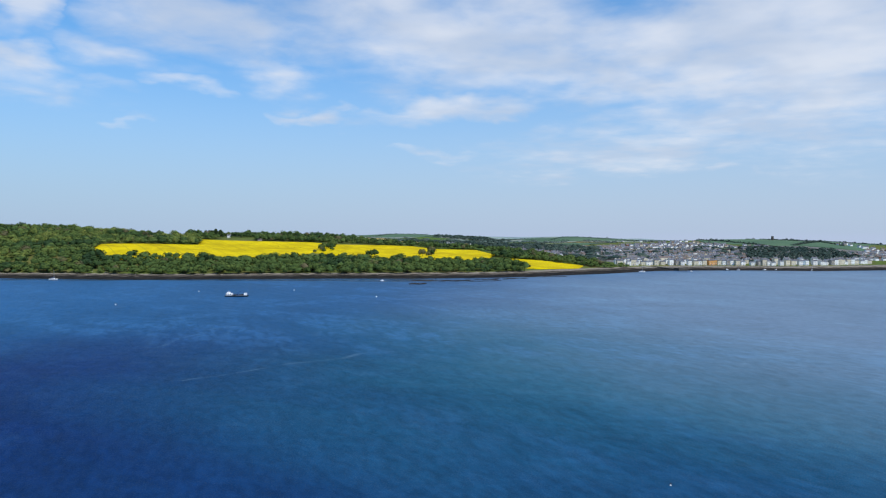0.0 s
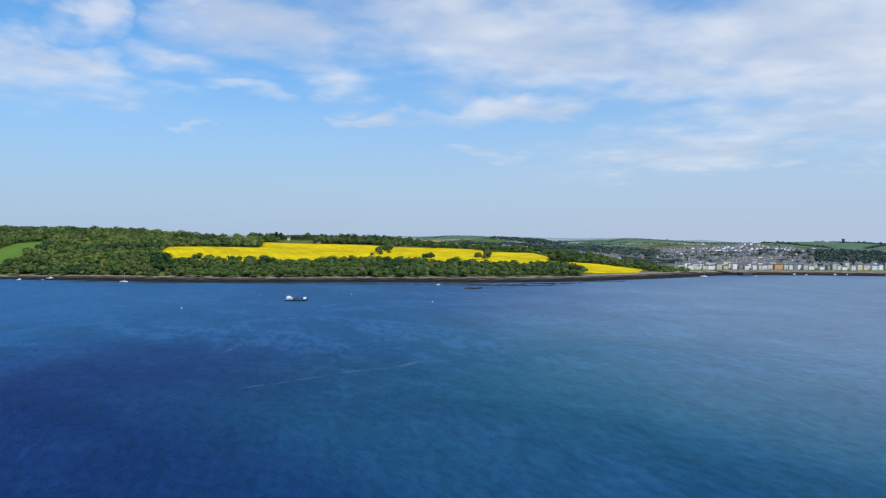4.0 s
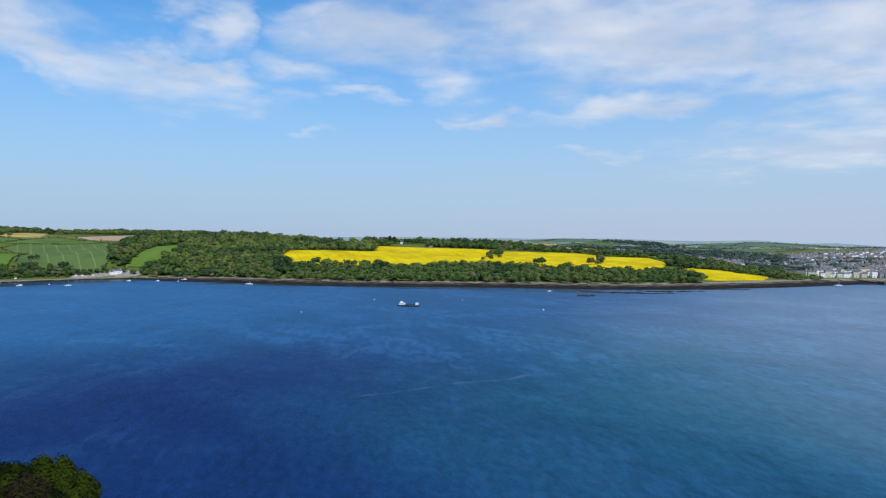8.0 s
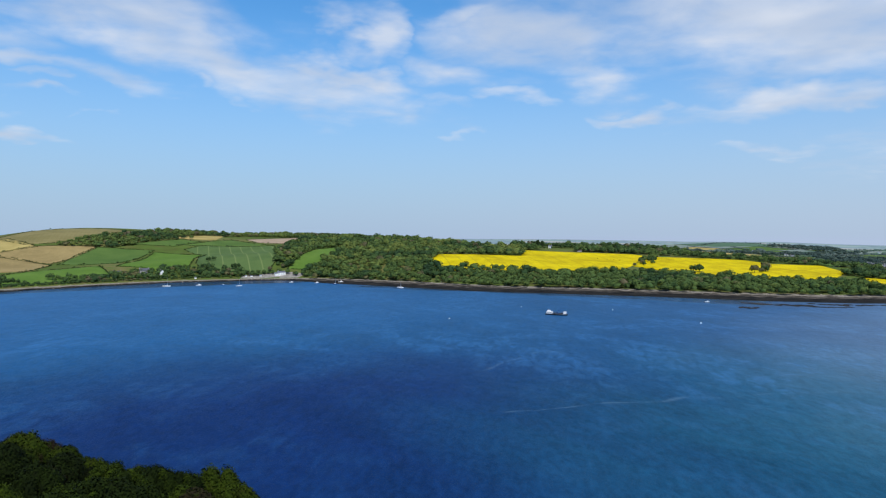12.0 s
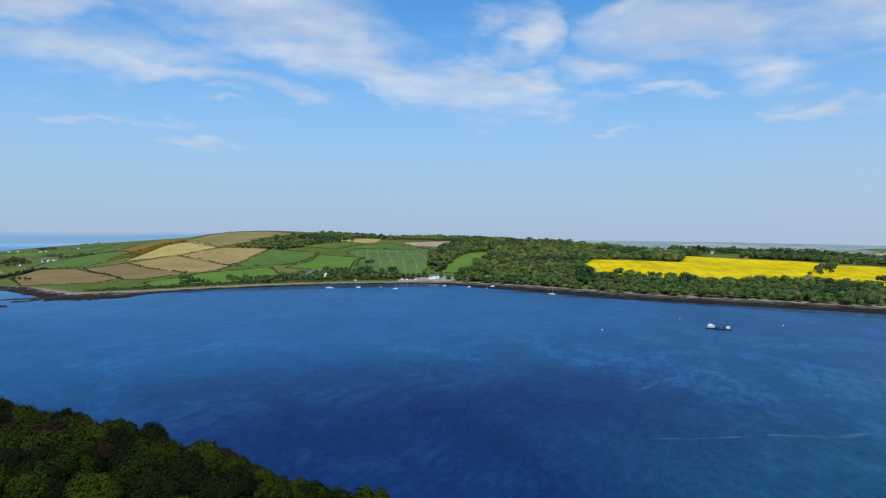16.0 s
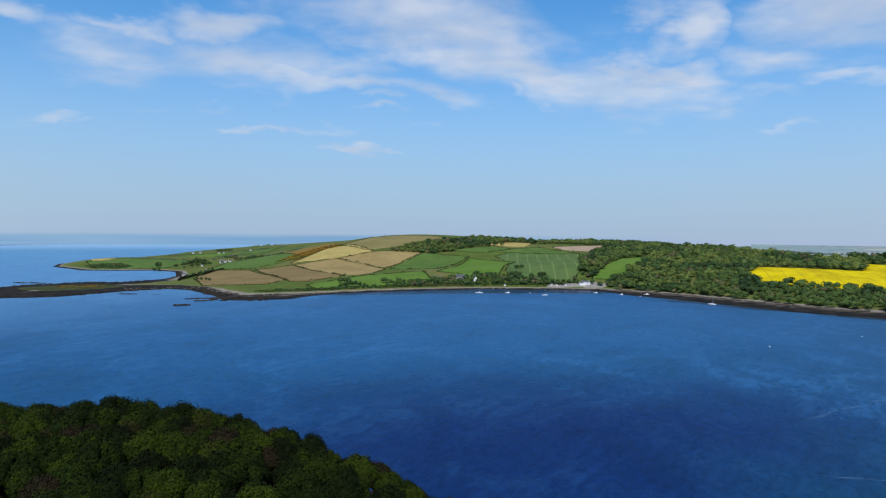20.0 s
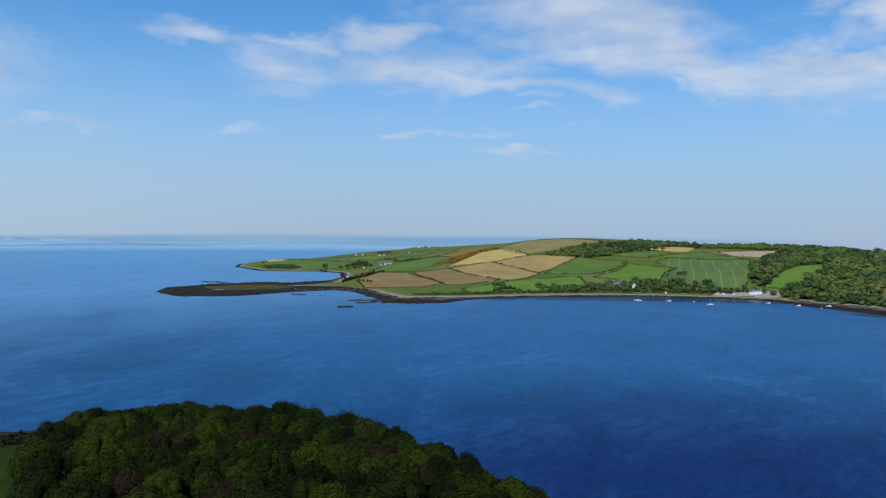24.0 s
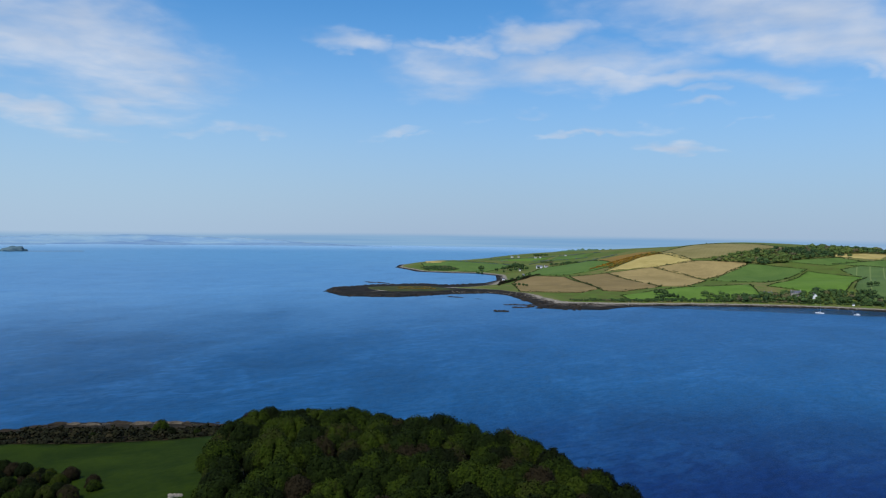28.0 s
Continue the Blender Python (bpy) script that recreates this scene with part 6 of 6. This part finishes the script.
def barge():
    ob = new("work_barge")
    L = 22.0
    part("hull", hull_mesh("hull", L, 6.4, 1.25, 0.8, M["steel_dark"], 0.95, 0.12), ob, "black steel hull")
    bm = bmesh.new()
    add_box(bm, (L * 0.96, 6.2, 0.16), (-0.2, 0, 1.1), 0, 0.05)
    part("boot_top", from_bm("boot_top", bm, M["alloy"]), ob, "pale deck edge")
    bm = bmesh.new()
    add_box(bm, (5.6, 4.6, 1.9), (-7.2, 0, 2.2), 0, 0.15)
    cabin = part("deckhouse", from_bm("deckhouse", bm, M["paint_white"]), ob, "white deckhouse")
    for s in (-1, 1):
        for k in range(3):
            w = part("window", box_mesh("window", (1.0, 0.08, 0.8), M["glass"], 0.02), cabin, "dark window")
            w.location = (-9.0 + k * 1.8, s * 2.3, 2.5)
    bm = bmesh.new()
    add_box(bm, (2.8, 3.2, 1.3), (-7.8, 0, 3.75), 0, 0.15)
    part("wheelhouse", from_bm("wheelhouse", bm, M["paint_white"]), ob, "white wheelhouse")
    bm = bmesh.new()
    add_rod(bm, (-8.0, 0, 4.3), (-8.0, 0, 6.6), 0.08, 0.05)
    add_box(bm, (0.1, 1.4, 0.2), (-8.0, 0, 6.0))
    part("radar_mast", from_bm("radar_mast", bm, M["alloy"]), ob)
    bm = bmesh.new()
    add_box(bm, (2.6, 3.2, 1.9), (8.2, 0, 2.5), 0, 0.15)
    part("bow_housing", from_bm("bow_housing", bm, M["paint_white"]), ob, "white housing on the bow")
    bm = bmesh.new()
    add_rod(bm, (1.0, 0, 1.4), (1.0, 0, 4.2), 0.35, 0.28, 8)
    add_rod(bm, (1.0, 0, 4.1), (4.6, 0, 5.2), 0.24, 0.16)
    add_rod(bm, (4.6, 0, 5.2), (6.4, 0, 3.4), 0.16, 0.1)
    part("crane", from_bm("crane", bm, M["paint_blue"]), ob, "folded deck crane")
    bm = bmesh.new()
    for k, (x, y, a) in enumerate(((-2.4, 1.2, 5), (-1.6, -1.3, 12), (0.0, 1.7, 0), (3.2, -1.4, -8), (4.4, 1.3, 20), (5.6, -0.6, 3))):
        add_box(bm, (1.5, 1.1, 0.9 + 0.25 * (k % 3)), (x, y, 1.7), a, 0.06)
    part("deck_cargo", from_bm("deck_cargo", bm, M["steel_dark"]), ob, "dark crates and gear on deck")
    for s in (-1, 1):
        for k in range(5):
            bm = bmesh.new()
            add_rod(bm, (-8 + k * 4, s * 3.3, 0.2), (-8 + k * 4, s * 3.3, 1.0), 0.32, 0.32, 10)
            part("tyre_fender", from_bm("tyre_fender", bm, M["steel_dark"]), ob)
    moor(ob, 413, 566, -51)
    tagged(ob, "black work barge with white deckhouse at anchor", "boat")


barge()


def buoy(x, y, key, label, r=0.7):
    bm = bmesh.new()
    bmesh.ops.create_uvsphere(bm, u_segments=14, v_segments=9, radius=r, matrix=Matrix.Translation((0, 0, r * 0.35)) @ Matrix.Diagonal((1, 1, 0.9, 1)))
    ob = part("mooring_buoy", from_bm("mooring_buoy", bm, M[key], True))
    bm = bmesh.new()
    add_rod(bm, (0, 0, r), (0, 0, r * 2.3), 0.08, 0.06)
    add_rod(bm, (0, 0, r * 2.2), (0, 0, r * 2.5), 0.22, 0.22)
    part("topmark", from_bm("topmark", bm, M["steel_dark"]), ob, "dark topmark")
    ob.location = (x, y, 0)
    tagged(ob, label, "buoy", "buoys")


buoy(303, 584, "paint_white", "weathered white mooring buoy on open water", 0.6)
buoy(492, 457, "paint_white", "white mooring buoy on open water", 0.75)
buoy(492, 576, "paint_white", "white mooring buoy beyond the barge", 0.6)
buoy(422, 643, "paint_white", "white mooring buoy near the barge", 0.55)
buoy(174.6, 59.4, "paint_white", "small white pot buoy close by", 0.25)


# ---------------------------------------------------------------- rocks
def rock_mesh(rng, name, size, mat):
    bm = bmesh.new()
    bmesh.ops.create_icosphere(bm, subdivisions=3, radius=1.0)
    off = Vector(rng.uniform(-50, 50, 3))
    for v in bm.verts:
        k = 1 + 0.35 * noise.noise(v.co * 1.3 + off) + 0.16 * noise.noise(v.co * 3.5 + off) + 0.07 * noise.noise(v.co * 8 + off)
        v.co = Vector((v.co.x * k * size[0], v.co.y * k * size[1], max(v.co.z * k, -0.3) * size[2]))
    return from_bm(name, bm, mat)


def reefs():
    rng = np.random.default_rng(8)
    # heading of each reef runs along the current; length, width, height
    for x, y, L, W, H, deg, n, label in ((640, 528, 13, 12, 1.5, -45, 7, "low weedy rock awash near the wooded shore"), (-291, 895, 12, 9, 2.6, 8, 7, "dark rock islet in the channel"),
                                         (-422, 1056, 17, 6, 1.2, -12, 5, "small weedy rocks off the spit"), (-378, 1046, 8, 4, 0.5, -10, 3, "small rock awash off the spit"), (-676, 1262, 38, 12, 1.5, -10, 8, "dark rocks beyond the tip of the reef"),
                                         (700, 540, 44, 22, 0.5, -45, 9, "weed beds awash off the wooded shore"), (770, 500, 50, 22, 0.45, -40, 9, "weed beds awash by the shore"), (725, 500, 36, 16, 0.4, -42, 7, "dark weed beds awash in shallow water"), (850, 470, 40, 14, 0.4, -35, 7, "weed beds awash by the stony shore")):
        ob = new("reef")
        for k in range(n):
            u = (k + 0.5) / n - 0.5
            s = (1 - 1.2 * u * u) * rng.uniform(0.7, 1.1)
            r = part("rock", rock_mesh(rng, "rock", (L / n * 1.25 * s, W * 0.4 * s, H * s), M["rock"]), ob)
            r.location = (u * L * 1.7, rng.normal(0, W * 0.16) + 1.6 * u * u * W, 0.05)
            r.rotation_euler.z = rng.uniform(-0.4, 0.4)
        ob.matrix_basis = Matrix.Translation((x, y, -0.05)) @ Matrix.Rotation(radians(deg), 4, "Z")
        tagged(ob, label, "rock", "reefs")
    # hooked reef that curls back on itself
    hook = new("reef")
    for k, (x, y) in enumerate(((-20, -4), (-14, -1), (-8, 2), (-2, 4), (4, 5), (10, 4), (15, 0), (18, -7), (18, -15), (14, -23), (8, -29), (2, -33))):
        r = part("rock", rock_mesh(rng, "rock", (5.2, 3.6, 1.1 + 0.25 * (k % 3)), M["rock"]), hook)
        r.location = (x, y, 0.05)
        r.rotation_euler.z = rng.uniform(-0.4, 0.4)
    hook.matrix_basis = Matrix.Translation((-291, 988, -0.05))
    tagged(hook, "hooked dark weedy reef in the channel", "rock", "reefs")
    # stones and ledges along the near shore and on the strand
    near = [rock_mesh(rng, "shore_rock", (1.0, 0.7, 0.5), M[k]) for k in ("rock", "rock", "shore_ledge", "rock")]
    line = [(-420, 213), (-340, 243), (-328, 266), (-270, 296), (-245, 300), (-215, 318), (-160, 318)]
    for (ax, ay), (bx, by) in zip(line, line[1:]):
        m = int(math.hypot(bx - ax, by - ay) / 3.2)
        for k in range(m):
            u = (k + rng.random()) / m
            d = rng.normal(0, 4.0)
            x, y = ax + (bx - ax) * u - d * 0.4, ay + (by - ay) * u + d
            ob = part("shore_rock", near[int(rng.integers(0, 4))])
            s = rng.uniform(1.0, 3.6)
            ob.matrix_basis = Matrix.Translation((x, y, height(x, y) - 0.1)) @ Matrix.Rotation(rng.uniform(0, 6.28), 4, "Z") @ Matrix.Diagonal((s, s, s * 0.7, 1))
            tagged(ob, "weathered rock ledge on the near shore", "rock", "near shore rocks")
    # long ledges running out of the near shore into the water
    for k, (x, y, L, W, deg, key) in enumerate(((-324, 249, 9, 2.6, 60, "rock"), (-319, 259, 8, 2.2, 40, "rock"), (-312, 262, 6, 2.0, 20, "shore_ledge"), (-304, 266, 9, 2.2, 30, "rock"), (-292, 274, 9, 2.4, 32, "rock"), (-283, 280, 7, 2.0, 30, "shore_ledge"), (-274, 284, 8, 3.0, 25, "shore_ledge"), (-266, 286, 7, 2.6, 15, "shore_ledge"),
                                                (-259, 285, 6, 2.0, -10, "rock"), (-250, 290, 7, 2.2, 30, "rock"), (-243, 292, 6, 2.0, 20, "rock"), (-334, 241, 8, 2.0, 50, "rock"), (-345, 238, 9, 2.0, 25, "rock"), (-236, 297, 6, 2.4, 35, "rock"), (-300, 262, 8, 2.4, 28, "shore_ledge"), (-280, 274, 8, 2.6, 30, "shore_ledge"))):
        ob = part("rock_ledge", rock_mesh(rng, "rock_ledge", (L * 0.6, W * 0.75, 1.5), M[key]))
        ob.matrix_basis = Matrix.Translation((x, y, max(height(x, y), 0.0) + 0.1)) @ Matrix.Rotation(radians(deg), 4, "Z")
        tagged(ob, "long dark rock ledge on the near shore", "rock", "near shore ledges")
    # broken rock along the ragged edges of the reef and its neck
    gx, gy = rng.uniform(-730, -200, 5200), rng.uniform(960, 1330, 5200)
    gz = terrain(gx, gy)
    keep = (gz > -0.2) & (gz < 1.3)
    shapes = [rock_mesh(rng, "reef_rock", (1, 0.7, 0.5), M["rock"]) for _ in range(3)]
    for k, (x, y, z) in enumerate(list(zip(gx[keep], gy[keep], gz[keep]))[:230]):
        s = rng.uniform(1.2, 4.2)
        ob = part("reef_rock", shapes[k % 3])
        ob.matrix_basis = Matrix.Translation((x, y, max(z, -0.2))) @ Matrix.Rotation(rng.uniform(0, 6.28), 4, "Z") @ Matrix.Diagonal((s * 1.5, s, s * 0.55, 1))
        tagged(ob, "dark weed-covered rock on the edge of the reef", "rock", "rocks along the reef")
    # boulders on the far strand, too many to count
    vs, fs, o = [], [], 0
    far = np.array(FAR_SHORE[8:28], float)
    cube = np.array([(-1, -1, -1), (1, -1, -1), (1, 1, -1), (-1, 1, -1), (-.7, -.6, 1), (.6, -.7, .9), (.7, .6, 1.1), (-.6, .7, .8)])
    quad = np.array([(0, 1, 5, 4), (1, 2, 6, 5), (2, 3, 7, 6), (3, 0, 4, 7), (4, 5, 6, 7)])
    for (ax, ay), (bx, by) in zip(far, far[1:]):
        L = math.hypot(bx - ax, by - ay)
        for k in range(int(L / 2.2)):
            u, d = rng.random(), rng.normal(-3, 7)
            nx, ny = -(by - ay) / L, (bx - ax) / L
            x, y = ax + (bx - ax) * u - nx * d, ay + (by - ay) * u - ny * d
            s = rng.uniform(0.25, 1.0)
            a = rng.uniform(0, 6.28)
            c = cube * (s * rng.uniform(0.8, 1.8), s, s * 0.55)
            c = np.stack([c[:, 0] * math.cos(a) - c[:, 1] * math.sin(a) + x, c[:, 0] * math.sin(a) + c[:, 1] * math.cos(a) + y, c[:, 2] + height(x, y) + 0.1], 1)
            vs.append(c)
            fs.append(quad + o)
            o += 8
    # darker weed-covered stones lower on the strand
    dv, df, o = [], [], 0
    for (ax, ay), (bx, by) in zip(far, far[1:]):
        L = math.hypot(bx - ax, by - ay)
        for k in range(int(L / 1.1)):
            u, d = rng.random(), -rng.uniform(6, 75)
            nx, ny = -(by - ay) / L, (bx - ax) / L
            x, y = ax + (bx - ax) * u + nx * d, ay + (by - ay) * u + ny * d
            z = height(x, y)
            if z < -0.3 or z > 1.6:
                continue
            s, a = rng.uniform(0.5, 2.0), rng.uniform(0, 6.28)
            c = cube * (s * rng.uniform(1.0, 2.4), s, s * 0.35)
            dv.append(np.stack([c[:, 0] * math.cos(a) - c[:, 1] * math.sin(a) + x, c[:, 0] * math.sin(a) + c[:, 1] * math.cos(a) + y, c[:, 2] + z], 1))
            df.append(quad + o)
            o += 8
    if dv:
        tagged(part("weedy_stones", mesh_from("weedy_stones", np.concatenate(dv), np.concatenate(df), M["rock"])), "brown weed-covered stones on the lower strand", "rocks", kind="stuff")
    tagged(part("strand_boulders", mesh_from("strand_boulders", np.concatenate(vs), np.concatenate(fs), M["pale_rock"])), "pale boulders strewn along the shingle strand", "rocks", kind="stuff")


reefs()
drape("reef_grass", [(-596, 1090), (-545, 1072), (-490, 1120), (-466, 1168), (-515, 1205), (-580, 1190), (-626, 1135)], M["reef_grass"], "olive rough grass on the crown of the reef", 0.25, 10.0)

# low wall of pale field stones at the edge of the near wood
wall_rng = np.random.default_rng(31)
stone_wall = new("garden_wall")
stone_meshes = [rock_mesh(wall_rng, "stone", (0.9, 0.55, 0.55), M["pale_rock"]) for _ in range(3)]
for k in range(8):
    st = part("stone", stone_meshes[k % 3], stone_wall)
    st.location = (k % 4 * 0.95 - 1.4, wall_rng.normal(0, 0.12), 0.25 + k // 4 * 0.5)
    st.rotation_euler.z = wall_rng.uniform(-0.5, 0.5)
place(tagged(stone_wall, "low dry wall of pale stones beside the pasture", "wall"), -158.6, 171.8, 25)


# ---------------------------------------------------------------- far shores of the lough
def far_ridge(name, label, az0, az1, dist, heights, mat, seed, base=0.0):
    """A long low land across the water, with an uneven crest."""
    n = 90
    v, f = [], []
    for i in range(n + 1):
        u = i / n
        a = radians(az0 + (az1 - az0) * u)
        k = u * (len(heights) - 1)
        j = min(int(k), len(heights) - 2)
        h = heights[j] + (heights[j + 1] - heights[j]) * (k - j)
        h *= 0.85 + 0.3 * noise.noise(Vector((i * 0.35, seed, 0)))
        h = max(h, 0.4)
        for r, z in ((dist, base), (dist + 25, base + h * 0.55), (dist + 70, base + h), (dist + 120, base)):
            v.append((r * math.sin(a), r * math.cos(a), z))
    for i in range(n):
        for q in range(3):
            a = i * 4 + q
            f.append((a, a + 1, a + 5, a + 4))
    tagged(part(name, mesh_from(name, np.array(v), f, M[mat], smooth=True)), label, "hills", kind="structure")


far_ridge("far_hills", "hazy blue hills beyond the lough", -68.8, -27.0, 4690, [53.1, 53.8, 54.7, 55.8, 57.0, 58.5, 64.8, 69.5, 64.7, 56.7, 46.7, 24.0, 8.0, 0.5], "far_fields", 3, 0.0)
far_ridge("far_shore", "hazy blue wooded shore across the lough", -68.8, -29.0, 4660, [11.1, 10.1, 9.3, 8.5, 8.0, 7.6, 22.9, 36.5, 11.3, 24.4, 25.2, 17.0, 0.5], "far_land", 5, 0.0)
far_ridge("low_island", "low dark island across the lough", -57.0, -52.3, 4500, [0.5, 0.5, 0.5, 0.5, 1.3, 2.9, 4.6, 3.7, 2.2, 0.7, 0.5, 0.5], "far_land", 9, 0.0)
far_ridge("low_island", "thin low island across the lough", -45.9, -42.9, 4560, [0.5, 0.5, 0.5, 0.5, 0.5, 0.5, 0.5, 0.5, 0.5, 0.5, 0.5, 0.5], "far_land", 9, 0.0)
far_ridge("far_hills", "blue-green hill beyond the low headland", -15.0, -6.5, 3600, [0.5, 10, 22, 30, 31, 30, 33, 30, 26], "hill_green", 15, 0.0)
# rolling country beyond the town and the woods: heading, height of the crest
FAR_CREST = [(26, 36), (37, 35), (40, 31), (42, 30), (44, 28), (46, 25), (48.4, 27), (50.4, 26), (52.4, 27), (54.4, 22), (56, 17), (59, 13), (61.4, 17), (63, 20), (65.8, 2), (68, 7), (70, -4), (73, -30), (97, -40)]


def far_country():
    az = np.linspace(26, 97, 220)
    top = np.interp(az, [a for a, _ in FAR_CREST], [h for _, h in FAR_CREST])
    us = np.linspace(0, 1, 26)
    v = []
    for u in us:
        r = 3000 + 1850 * u
        for a, h in zip(az, top):
            x, y = r * math.sin(radians(a)), r * math.cos(radians(a))
            rise = math.sin(min(u / 0.92, 1.0) * math.pi / 2) ** 1.3
            roll = 11 * noise.noise(Vector((x * 0.0022, y * 0.0022, 7.0))) * math.sin(math.pi * min(u / 0.92, 1.0))
            z = -8 + (h + 8) * rise + roll
            v.append((x, y, z if u < 0.95 else -30))
    n = len(az)
    i = (np.arange(len(us) - 1)[:, None] * n + np.arange(n - 1)[None]).ravel()
    f = np.stack([i, i + 1, i + n + 1, i + n], 1)
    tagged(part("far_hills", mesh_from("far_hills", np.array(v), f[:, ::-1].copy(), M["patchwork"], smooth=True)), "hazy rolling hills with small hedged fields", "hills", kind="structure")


far_country()


def islet():
    bm = bmesh.new()
    bmesh.ops.create_icosphere(bm, subdivisions=4, radius=1.0)
    for v in bm.verts:
        k = 1 + 0.25 * noise.noise(v.co * 2.0)
        v.co = Vector((v.co.x * 46 * k, v.co.y * 30 * k, max(v.co.z * k, -0.05) * 21))
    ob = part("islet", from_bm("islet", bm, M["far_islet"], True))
    bm = bmesh.new()
    add_box(bm, (230, 14, 1.6), (140, 0, 0.2), 0, 0.5)
    part("gravel_bar", from_bm("gravel_bar", bm, M["pale_rock"]), ob, "low gravel bar")
    ob.matrix_basis = Matrix.Translation((-2711, 1955, 0)) @ Matrix.Rotation(radians(54), 4, "Z")
    tagged(ob, "wooded round islet with a gravel bar", "island")


islet()
